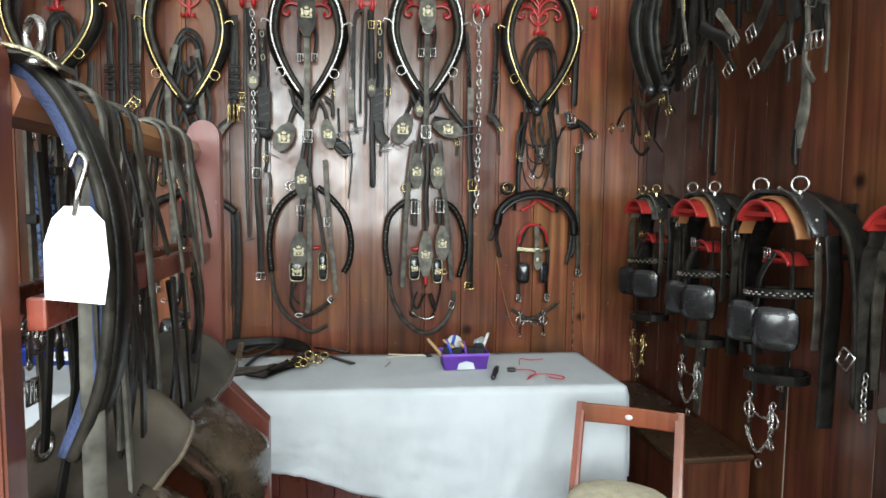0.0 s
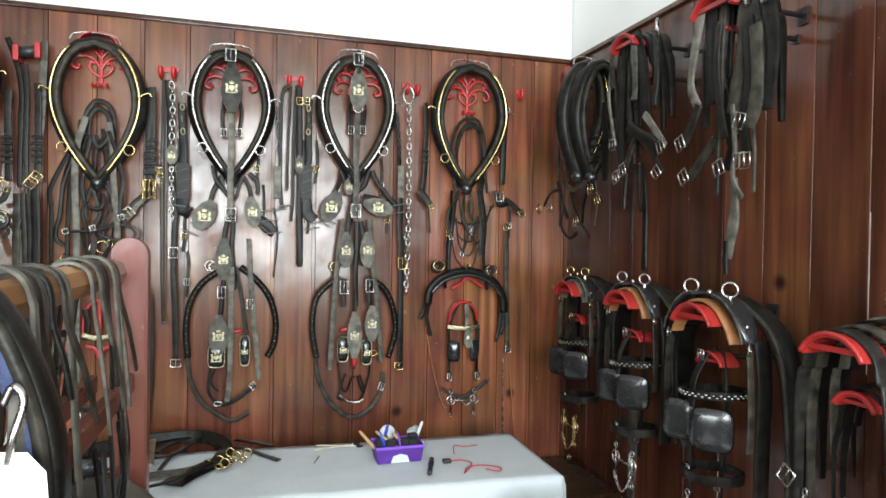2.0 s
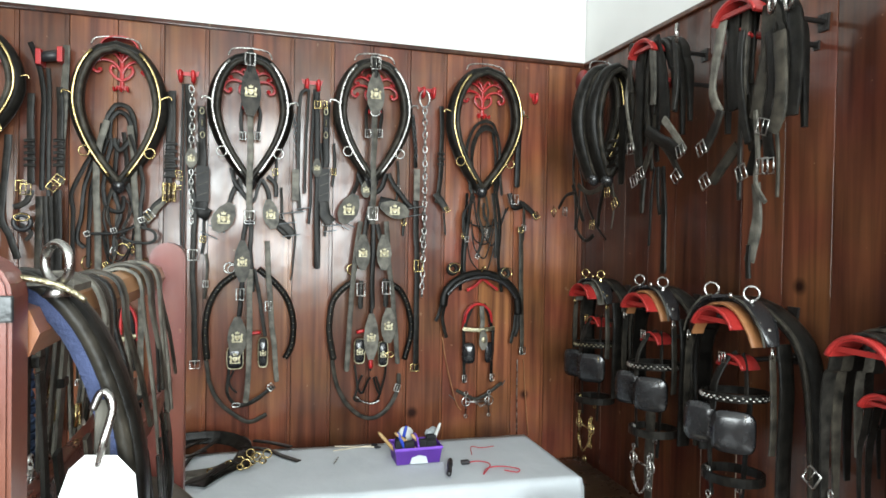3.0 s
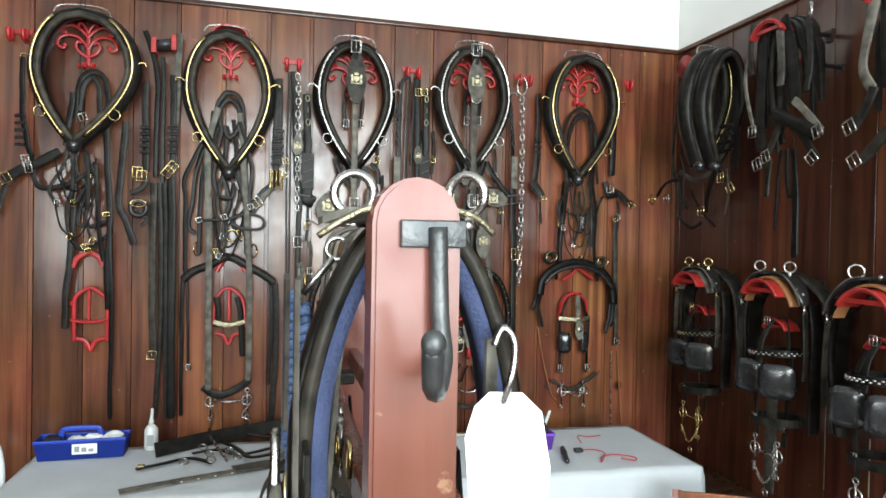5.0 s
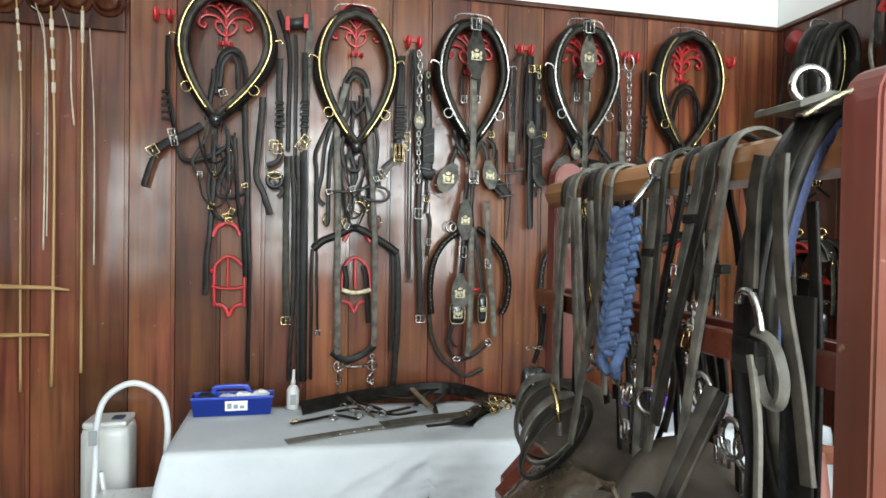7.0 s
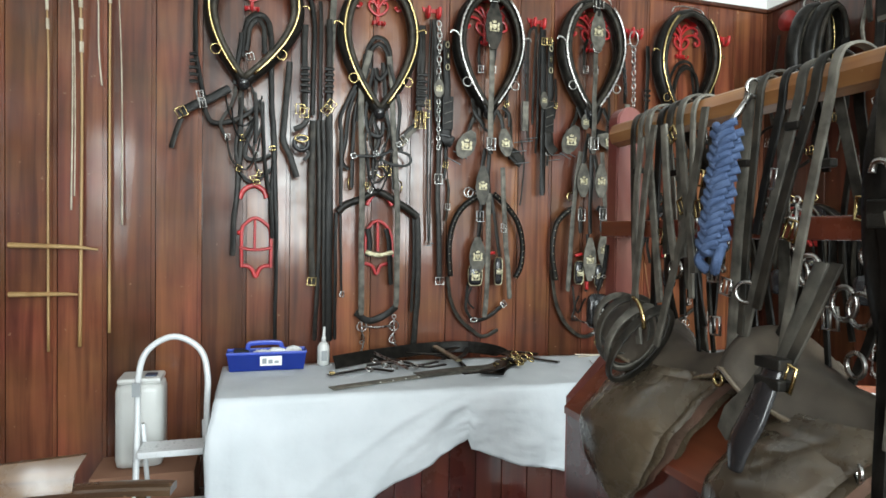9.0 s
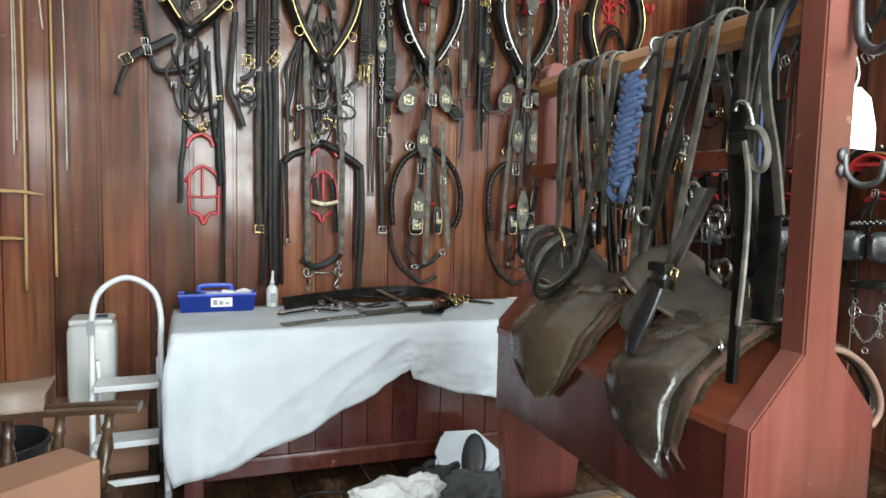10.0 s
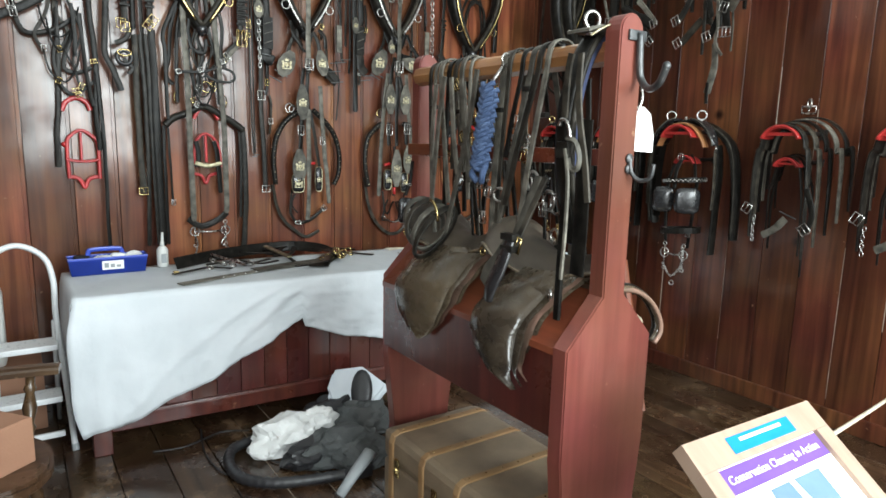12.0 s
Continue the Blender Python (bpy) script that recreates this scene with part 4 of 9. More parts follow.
def harness_first():
    h = thing("show_harness", "black leather show harness with gilt crests and steel buckles", "harness", "harness sets on the boarded wall")
    a = lambda pts, w=0.026, d=0.06, m=None: strap(h, pts, w, d, m)
    buckle(h, *[(-0.628, 2.768)][0], 0.05, 0.062, 0, 0.17)
    a([(-0.628, 2.797), (-0.627, 2.704)], 0.03, 0.155)
    drop(h, *[(-0.623, 2.609)][0], 0.105, 0.26, 0.15, mat=LEATHER_WORN)
    ring(h, *[(-0.625, 2.508)][0], 0.026, 0.15, STEEL)
    a([(-0.625, 2.496), (-0.623, 2.328), (-0.624, 2.122), (-0.625, 1.945)], 0.034, 0.13, GREYLEATHER)
    buckle(h, *[(-0.622, 1.951)][0], 0.05, 0.066, 0, 0.14, tube=0.005)
    for q in ([(-0.659, 2.577), (-0.673, 2.501), (-0.663, 2.367)], [(-0.593, 2.582), (-0.578, 2.508), (-0.588, 2.371)]):
        a(q, 0.02, 0.05)
        buckle(h, q[-1][0], q[-1][1] + 0.02, 0.03, 0.04, 0, 0.06)
    for k, q in enumerate(([(-0.666, 2.162), (-0.699, 2.11), (-0.735, 2.004), (-0.764, 1.899)], [(-0.56, 2.16), (-0.527, 2.086), (-0.505, 1.965), (-0.466, 1.89), (-0.406, 1.845)], [(-0.681, 2.215), (-0.659, 2.081), (-0.607, 2.038), (-0.579, 2.129), (-0.557, 2.206)], [(-0.717, 2.213), (-0.694, 2.125), (-0.642, 2.061)], [(-0.536, 2.176), (-0.492, 2.133), (-0.486, 2.066)], [(-0.612, 1.932), (-0.618, 1.766), (-0.602, 1.555)], [(-0.64, 1.932), (-0.656, 1.826), (-0.661, 1.751)])):
        a(q, 0.026 if k != 2 else 0.018, 0.055 + 0.006 * k)
    drop(h, *[(-0.753, 1.949)][0], 0.11, 0.17, 0.085, ang=-28)
    drop(h, *[(-0.514, 1.973)][0], 0.085, 0.16, 0.08, ang=10)
    for (u, v) in [(-0.786, 1.889), (-0.825, 1.853)]:
        pin(h, u, v, 0.09, -25, 0.08)
    for (u, v) in [(-0.414, 1.983), (-0.425, 1.927), (-0.407, 1.86)]:
        pin(h, u, v, 0.09, 8, 0.08)
    a([(-0.49, 1.935), (-0.446, 1.915), (-0.395, 1.861)], 0.05, 0.07)
    drop(h, *[(-0.657, 1.719)][0], 0.085, 0.22, 0.1)
    ring(h, *[(-0.723, 1.681)][0], 0.028, 0.05, STEEL)
    ring(h, *[(-0.706, 1.675)][0], 0.024, 0.06, STEEL)
    pad_arc(h, [(-0.649, 1.67), (-0.703, 1.64), (-0.772, 1.58), (-0.822, 1.482), (-0.84, 1.349), (-0.83, 1.2)], 0.065)
    pad_arc(h, [(-0.574, 1.676), (-0.486, 1.6), (-0.419, 1.507), (-0.388, 1.383), (-0.396, 1.26), (-0.43, 1.19)], 0.065)
    a([(-0.656, 1.632), (-0.663, 1.528), (-0.671, 1.423)], 0.028, 0.085)
    buckle(h, *[(-0.666, 1.543)][0], 0.04, 0.06, 0, 0.095)
    drop(h, *[(-0.678, 1.319)][0], 0.10, 0.21, 0.09)
    blinker(h, *[(-0.688, 1.206)][0], 0.085, 0.12, 0.08, rim=GILT, badge=True)
    blinker(h, *[(-0.546, 1.23)][0], 0.05, 0.16, 0.08, rim=GILT, badge=True)
    a([(-0.617, 1.677), (-0.617, 1.436), (-0.617, 1.165), (-0.632, 0.966)], 0.032, 0.10, GREYLEATHER)
    a([(-0.532, 1.828), (-0.515, 1.556), (-0.494, 1.312), (-0.474, 1.067)], 0.03, 0.09, GREYLEATHER)
    a([(-0.597, 1.677), (-0.573, 1.556), (-0.554, 1.435), (-0.535, 1.313)], 0.022, 0.075)
    buckle(h, *[(-0.522, 1.48)][0], 0.03, 0.05, 0, 0.1)
    cord(h, [(-0.617, 1.329), (-0.559, 1.334)], 0.010, 0.06, REDIRON, name="red_hook_arm")
    a([(-0.837, 1.196), (-0.819, 1.075), (-0.773, 0.967), (-0.681, 0.88), (-0.608, 0.844), (-0.521, 0.881)], 0.024, 0.035, LEATHER_WORN)
    a([(-0.717, 1.165), (-0.727, 1.015), (-0.689, 0.946)], 0.018, 0.05)
    a([(-0.681, 0.94), (-0.609, 0.954), (-0.543, 0.996), (-0.491, 1.039)], 0.024, 0.06)
    a([(-0.697, 1.132), (-0.717, 1.057), (-0.676, 1.01)], 0.012, 0.05)
    ring(h, *[(-0.681, 0.946)][0], 0.022, 0.06, STEEL, squash=0.5)
    buckle(h, *[(-0.502, 1.036)][0], 0.03, 0.035, 40, 0.07)


def harness_second():
    h = thing("show_harness", "black leather show harness with paired gilt crest drops", "harness", "harness sets on the boarded wall")
    a = lambda pts, w=0.026, d=0.06, m=None: strap(h, pts, w, d, m)
    buckle(h, *[(0.031, 2.811)][0], 0.05, 0.066, 0, 0.17)
    a([(0.03, 2.841), (0.032, 2.734)], 0.03, 0.155)
    drop(h, *[(0.033, 2.648)][0], 0.10, 0.23, 0.15)
    ring(h, *[(0.033, 2.551)][0], 0.026, 0.15, STEEL)
    a([(0.035, 2.537), (0.032, 2.335), (0.032, 2.149), (0.032, 1.931)], 0.034, 0.13, GREYLEATHER)
    buckle(h, *[(0.031, 1.99)][0], 0.05, 0.07, 0, 0.14, tube=0.005)
    for q in ([(0.022, 2.63), (-0.003, 2.549), (0.009, 2.423)], [(0.07, 2.634), (0.087, 2.556), (0.076, 2.427)]):
        a(q, 0.02, 0.05)
        buckle(h, q[-1][0], q[-1][1] + 0.02, 0.03, 0.045, 0, 0.06)
    for k, q in enumerate(([(-0.037, 2.23), (-0.055, 2.135), (-0.091, 2.055), (-0.112, 1.944)], [(0.129, 2.222), (0.173, 2.144), (0.223, 2.081), (0.274, 2.028)], [(-0.043, 2.214), (-0.004, 2.137), (0.044, 2.107), (0.092, 2.14), (0.116, 2.221)], [(0.029, 2.059), (0.005, 1.931), (-0.011, 1.772)], [(0.063, 1.932), (0.09, 1.837), (0.111, 1.741)], [(0.047, 1.932), (0.044, 1.709), (0.045, 1.453)], [(-0.013, 2.278), (0.008, 2.169), (0.044, 2.085)])):
        a(q, 0.028, 0.055 + 0.006 * k)
    drop(h, *[(-0.096, 2.013)][0], 0.11, 0.18, 0.085, ang=-25)
    drop(h, *[(0.164, 2.017)][0], 0.10, 0.17, 0.08, ang=75)
    a([(0.078, 2.06), (0.156, 2.043), (0.239, 2.007)], 0.07, 0.07)
    drop(h, *[(-0.002, 2.125)][0], 0.06, 0.09, 0.085)
    for (u, v) in [(-0.128, 1.915), (-0.097, 1.929)]:
        pin(h, u, v, 0.08, -25, 0.08)
    for (u, v) in [(0.272, 1.985), (0.294, 2.034)]:
        pin(h, u, v, 0.10, 10, 0.08)
    for (u, v) in [(-0.017, 1.773), (0.103, 1.774)]:
        drop(h, u, v, 0.085, 0.20, 0.1)
    ring(h, *[(-0.069, 1.676)][0], 0.026, 0.05, BRASS)
    a([(-0.03, 1.946), (-0.058, 1.709), (-0.078, 1.426), (-0.096, 1.105)], 0.03, 0.085, GREYLEATHER)
    a([(0.117, 1.949), (0.141, 1.678), (0.171, 1.422), (0.195, 1.137)], 0.03, 0.085, GREYLEATHER)
    pad_arc(h, [(-0.053, 1.613), (-0.122, 1.566), (-0.177, 1.488), (-0.193, 1.332), (-0.166, 1.173)], 0.065)
    pad_arc(h, [(0.107, 1.613), (0.199, 1.564), (0.253, 1.466), (0.276, 1.319), (0.238, 1.158)], 0.065)
    for (u, v) in [(-0.024, 1.566), (0.119, 1.574)]:
        a([(u, v + 0.05), (u, v - 0.11)], 0.03, 0.095)
        buckle(h, u, v, 0.045, 0.07, 0, 0.105)
    drop(h, *[(0.037, 1.3)][0], 0.085, 0.26, 0.1, mat=GREYLEATHER)
    drop(h, *[(0.135, 1.361)][0], 0.085, 0.2, 0.095)
    blinker(h, *[(-0.025, 1.219)][0], 0.06, 0.14, 0.08, rim=GILT, badge=True)
    blinker(h, *[(0.109, 1.199)][0], 0.055, 0.14, 0.08, rim=GILT, badge=True)
    a([(0.045, 1.453), (0.043, 1.165), (0.037, 1.101)], 0.022, 0.06)
    ring(h, *[(0.144, 1.195)][0], 0.022, 0.1, BRASS, squash=0.7)
    cord(h, [(-0.038, 1.32), (0.01, 1.331)], 0.010, 0.06, REDIRON, name="red_hook_arm")
    cord(h, [(0.044, 1.163), (0.045, 1.115)], 0.012, 0.06, REDIRON, name="red_hook_arm")
    a([(-0.183, 1.234), (-0.149, 1.042), (-0.085, 0.911), (0.019, 0.827), (0.116, 0.84), (0.196, 0.943), (0.217, 1.073)], 0.026, 0.035, LEATHER_WORN)
    for q in ([(-0.045, 1.135), (-0.03, 1.006), (-0.042, 0.937), (0.009, 0.924)], [(0.136, 1.127), (0.112, 0.999), (0.08, 0.92), (0.048, 0.912)], [(-0.003, 1.075), (-0.024, 1.006), (0.002, 0.973), (0.027, 1.035), (0.046, 1.06)], [(0.062, 1.06), (0.086, 0.984), (0.106, 0.967), (0.078, 1.065)]):
        a(q, 0.013, 0.05)
    cord(h, [(-0.036, 0.955), (0.009, 0.921), (0.064, 0.911), (0.1, 0.928)], 0.005, 0.055, STEEL, name="bit_bar")
    buckle(h, *[(0.2, 0.994)][0], 0.03, 0.04, -20, 0.06)


def hook_group_one():
    h = thing("trace_straps", "black traces and steel chain hung from a red hook", "harness straps", "strap bundles on the boarded wall")
    a = lambda pts, w=0.02, d=0.05, m=None: strap(h, pts, w, d, m)
    chain(h, [(-0.926, 2.641), (-0.915, 2.584), (-0.914, 2.452), (-0.918, 2.315)], 0.042, 0.065, STEEL)
    a([(-0.944, 2.642), (-0.931, 2.497), (-0.924, 2.263), (-0.917, 2.116), (-0.899, 1.97), (-0.908, 1.763), (-0.897, 1.438), (-0.891, 1.17)], 0.032, 0.05)
    a([(-0.963, 2.64), (-0.968, 2.348), (-0.969, 1.909), (-0.956, 1.38)], 0.010, 0.045)
    a([(-0.949, 2.641), (-0.952, 2.349), (-0.953, 1.91), (-0.946, 1.394)], 0.010, 0.048)
    for (u, v) in [(-0.956, 1.374), (-0.943, 1.385)]:
        pin(h, u, v, 0.03, 0, 0.055)
    buckle(h, *[(-0.907, 1.749)][0], 0.045, 0.055, 0, 0.06)
    buckle(h, *[(-0.89, 1.172)][0], 0.05, 0.04, 0, 0.06)
    drop(h, *[(-0.916, 2.255)][0], 0.06, 0.1, 0.07)
    chain(h, [(-0.917, 2.204), (-0.915, 2.042), (-0.914, 1.91)], 0.032, 0.07, STEEL)
    a([(-0.871, 2.529), (-0.863, 2.324), (-0.862, 2.177)], 0.042, 0.055)
    chain(h, [(-0.867, 2.504), (-0.862, 2.317)], 0.034, 0.066, GILT)
    block_piece(h, *[(-0.86, 2.123)][0], 0.062, 0.185, 0.06, bands=3)
    a([(-0.86, 2.044), (-0.865, 1.985), (-0.826, 1.957)], 0.07, 0.06)
    pin(h, *[(-0.882, 1.994)][0], 0.07, -8, 0.075)
    a([(-1.024, 2.591), (-1.025, 2.374), (-1.025, 2.098)], 0.036, 0.06)
    keepers(h, *[(-1.021, 2.255)][0], 4, 0.055, 0.034, 0.07)
    for k in (-1, 0, 1):
        q = [(-1.022, 2.067)][0]
        buckle(h, q[0] + k * 0.02, q[1], 0.02, 0.085, 0, 0.075, BRASS)
    a([(-1.046, 2.047), (-1.091, 1.999), (-1.14, 1.94)], 0.03, 0.055)
    buckle(h, *[(-1.134, 1.943)][0], 0.04, 0.045, 40, 0.06, BRASS)
    for (u, v) in [(-0.979, 2.177), (-0.973, 2.148), (-0.981, 2.099)]:
        buckle(h, u, v, 0.03, 0.02, 0, 0.06, BRASS, tube=0.0025)


def hook_group_two():
    h = thing("trace_straps", "black pole straps with gilt chains on a red hook", "harness straps", "strap bundles on the boarded wall")
    a = lambda pts, w=0.02, d=0.05, m=None: strap(h, pts, w, d, m)
    for q, w in (([(-0.326, 2.664), (-0.365, 2.615), (-0.37, 2.354), (-0.37, 2.092), (-0.353, 1.991)], 0.02), ([(-0.32, 2.665), (-0.329, 2.418), (-0.337, 2.093)], 0.016), ([(-0.275, 2.653), (-0.271, 2.36), (-0.266, 2.049), (-0.267, 1.676)], 0.036), ([(-0.29, 2.667), (-0.299, 2.42), (-0.301, 2.141), (-0.31, 1.924)], 0.018), ([(-0.402, 1.999), (-0.382, 1.861), (-0.389, 1.737), (-0.403, 1.614)], 0.010)):
        a(q, w, 0.05 + w * 0.3)
    chain(h, [(-0.396, 2.527), (-0.386, 2.414), (-0.381, 2.286)], 0.028, 0.055, IRON)
    block_piece(h, *[(-0.386, 2.137)][0], 0.035, 0.17, 0.06, mat=GREYLEATHER)
    for (u, v) in [(-0.274, 2.58), (-0.238, 2.583)]:
        buckle(h, u, v, 0.032, 0.04, 0, 0.07, BRASS)
    a([(-0.222, 2.595), (-0.222, 2.362), (-0.223, 2.238)], 0.04, 0.055)
    chain(h, [(-0.226, 2.545), (-0.226, 2.353)], 0.034, 0.066, GILT)
    block_piece(h, *[(-0.233, 2.143)][0], 0.058, 0.18, 0.06, bands=3)
    drop(h, *[(-0.273, 2.234)][0], 0.05, 0.1, 0.075)
    a([(-0.237, 2.056), (-0.22, 1.973), (-0.183, 1.933)], 0.065, 0.06)
    for (u, v) in [(-0.372, 1.99), (-0.342, 2.01), (-0.195, 1.889), (-0.173, 1.921)]:
        pin(h, u, v, 0.075, 8, 0.07)


def hook_group_three():
    h = thing("chain_and_traces", "long steel chain beside black leather trace straps", "harness straps", "strap bundles on the boarded wall")
    a = lambda pts, w=0.02, d=0.05, m=None: strap(h, pts, w, d, m)
    chain(h, [(0.339, 2.622), (0.346, 2.265), (0.346, 1.873), (0.338, 1.507)], 0.042, 0.055, STEEL)
    ring(h, *[(0.336, 2.662)][0], 0.03, 0.06, STEEL, squash=1.6, name="snap_hook", tube=0.005)
    chain(h, [(0.264, 2.568), (0.282, 2.456), (0.295, 2.295)], 0.026, 0.055, IRON)
    a([(0.27, 2.569), (0.286, 2.392), (0.292, 2.262)], 0.024, 0.045)
    block_piece(h, *[(0.295, 2.164)][0], 0.034, 0.18, 0.06, mat=GREYLEATHER)
    a([(0.295, 2.074), (0.302, 1.873), (0.309, 1.677), (0.31, 1.415), (0.309, 1.081)], 0.036, 0.05)
    buckle(h, *[(0.313, 1.697)][0], 0.05, 0.065, 0, 0.065, BRASS, tube=0.0045)
    buckle(h, *[(0.302, 1.106)][0], 0.05, 0.04, 0, 0.06, BRASS)
    a([(0.444, 2.63), (0.445, 2.401), (0.439, 2.171), (0.42, 2.065)], 0.03, 0.05)
    keepers(h, *[(0.44, 2.35)][0], 3, 0.04, 0.03, 0.06)
    a([(0.409, 2.121), (0.444, 2.079), (0.482, 2.024)], 0.045, 0.06)
    buckle(h, *[(0.479, 2.027)][0], 0.02, 0.03, 30, 0.07, BRASS)
    a([(0.475, 2.008), (0.485, 1.876)], 0.012, 0.03)


def harness_plain():
    h = thing("gig_harness", "black leather gig harness with reins looped on a red bracket", "harness", "harness sets on the boarded wall")
    a = lambda pts, w=0.02, d=0.05, m=None: strap(h, pts, w, d, m)
    for k, q in enumerate(([(0.634, 2.129), (0.601, 2.377), (0.647, 2.519), (0.717, 2.561), (0.775, 2.528), (0.807, 2.388), (0.797, 2.135)], [(0.655, 2.13), (0.629, 2.378), (0.669, 2.494), (0.718, 2.531), (0.762, 2.487), (0.779, 2.32), (0.776, 2.134)], [(0.616, 2.145), (0.623, 2.312), (0.655, 2.463), (0.718, 2.511), (0.791, 2.455), (0.802, 2.287), (0.819, 2.119)])):
        a(q, 0.020, 0.05 + 0.012 * k)
    for k, q in enumerate(([(0.606, 2.128), (0.589, 1.878), (0.579, 1.677), (0.574, 1.551)], [(0.634, 2.129), (0.609, 1.945), (0.592, 1.711), (0.608, 1.611)], [(0.783, 2.134), (0.808, 1.949), (0.806, 1.712), (0.831, 1.542)], [(0.761, 2.133), (0.787, 1.915), (0.784, 1.746)])):
        a(q, 0.022, 0.06 + 0.006 * k)
    cord(h, [(0.587, 2.011), (0.637, 1.945), (0.737, 1.934), (0.815, 1.966), (0.868, 2.052)], 0.005, 0.06)
    cord(h, [(0.641, 2.129), (0.672, 1.946), (0.738, 1.846), (0.775, 1.827), (0.823, 1.949), (0.85, 2.045)], 0.005, 0.065)
    a([(0.944, 2.634), (0.934, 2.429), (0.928, 2.174)], 0.036, 0.05)
    ring(h, *[(0.944, 2.622)][0], 0.016, 0.06, STEEL)
    buckle(h, *[(0.907, 2.101)][0], 0.045, 0.055, 0, 0.065)
    a([(0.877, 2.138), (0.905, 2.054), (0.96, 2.062)], 0.03, 0.055)
    a([(0.941, 2.089), (0.997, 2.056), (1.065, 1.996)], 0.03, 0.05)
    buckle(h, *[(1.053, 2.006)][0], 0.035, 0.04, 35, 0.06, BRASS)
    a([(0.959, 1.939), (0.968, 1.678), (0.978, 1.401), (0.983, 1.152)], 0.03, 0.04, LEATHER_WORN)
    buckle(h, *[(0.955, 1.918)][0], 0.03, 0.035, 0, 0.05, BRASS)
    buckle(h, *[(0.982, 1.178)][0], 0.035, 0.04, 0, 0.05, STEEL)
    s = thing("harness_saddle", "black padded gig saddle with brass terrets on the wall", "harness saddle", "harness saddles")
    pad_arc(s, [(0.463, 1.465), (0.482, 1.554), (0.564, 1.623), (0.703, 1.653), (0.84, 1.612), (0.922, 1.516), (0.939, 1.407)], 0.08, 0.05, studs=False)
    pad_arc(s, [(0.479, 1.531), (0.564, 1.603), (0.703, 1.632), (0.833, 1.592), (0.915, 1.503)], 0.10, 0.022, studs=False, mat=PATENT)
    for q in ([(0.462, 1.48), (0.443, 1.414), (0.426, 1.375)], [(0.479, 1.479), (0.464, 1.38), (0.493, 1.274)], [(0.931, 1.456), (0.923, 1.336), (0.899, 1.228)], [(0.95, 1.456), (0.945, 1.336), (0.928, 1.268)]):
        strap(s, q, 0.022, 0.06)
    for (u, v) in [(0.512, 1.68), (0.838, 1.654)]:
        bm = bmesh.new()
        torus(bm, back(u, v, 0.09), 0.026, 0.013, (0, -1, 0), 16, 8)
        part("terret_pad", bm, LEATHER, s, smooth=True)
        ring(s, u + 0.012, v + 0.008, 0.034, 0.1, BRASS, tube=0.003, squash=0.8)
    bm = bmesh.new()
    q = [(0.695, 1.68)][0]
    sweep(bm, spline([back(q[0], q[1] - 0.02, 0.09), back(q[0], q[1] + 0.008, 0.10), back(q[0] + 0.012, q[1] + 0.014, 0.11), back(q[0] + 0.016, q[1], 0.11)]), circle(0.005, 6), (1, 0, 0))
    part("bearing_rein_hook", bm, BRASS, s, smooth=True)
    b = thing("wall_bracket", "small red enamelled iron bracket under a saddle", "wall bracket", "red wall brackets")
    bm = bmesh.new()
    sweep(bm, spline([back(*p, 0.05) for p in [(0.616, 1.55), (0.672, 1.583), (0.714, 1.617), (0.758, 1.59), (0.809, 1.556)]]), flat(0.016, 0.02), (0, -1, 0))
    part("arm", bm, REDIRON, b)
    bridle_on_wall([(0.692, 1.46)][0], [(0.695, 1.14)][0], 1.0)
    w = thing("cord_ends", "thin brown cords hanging down the boarding", "cords")
    cord(w, [(0.477, 1.275), (0.508, 1.106), (0.568, 0.884), (0.604, 0.83)], 0.0035, 0.02, TANLEATHER)
    cord(w, [(1.003, 1.12), (1.019, 0.91), (1.044, 0.645)], 0.003, 0.02, TANLEATHER)
    cord(w, [(0.962, 1.121), (0.963, 0.913), (0.968, 0.651)], 0.003, 0.02, STEEL)


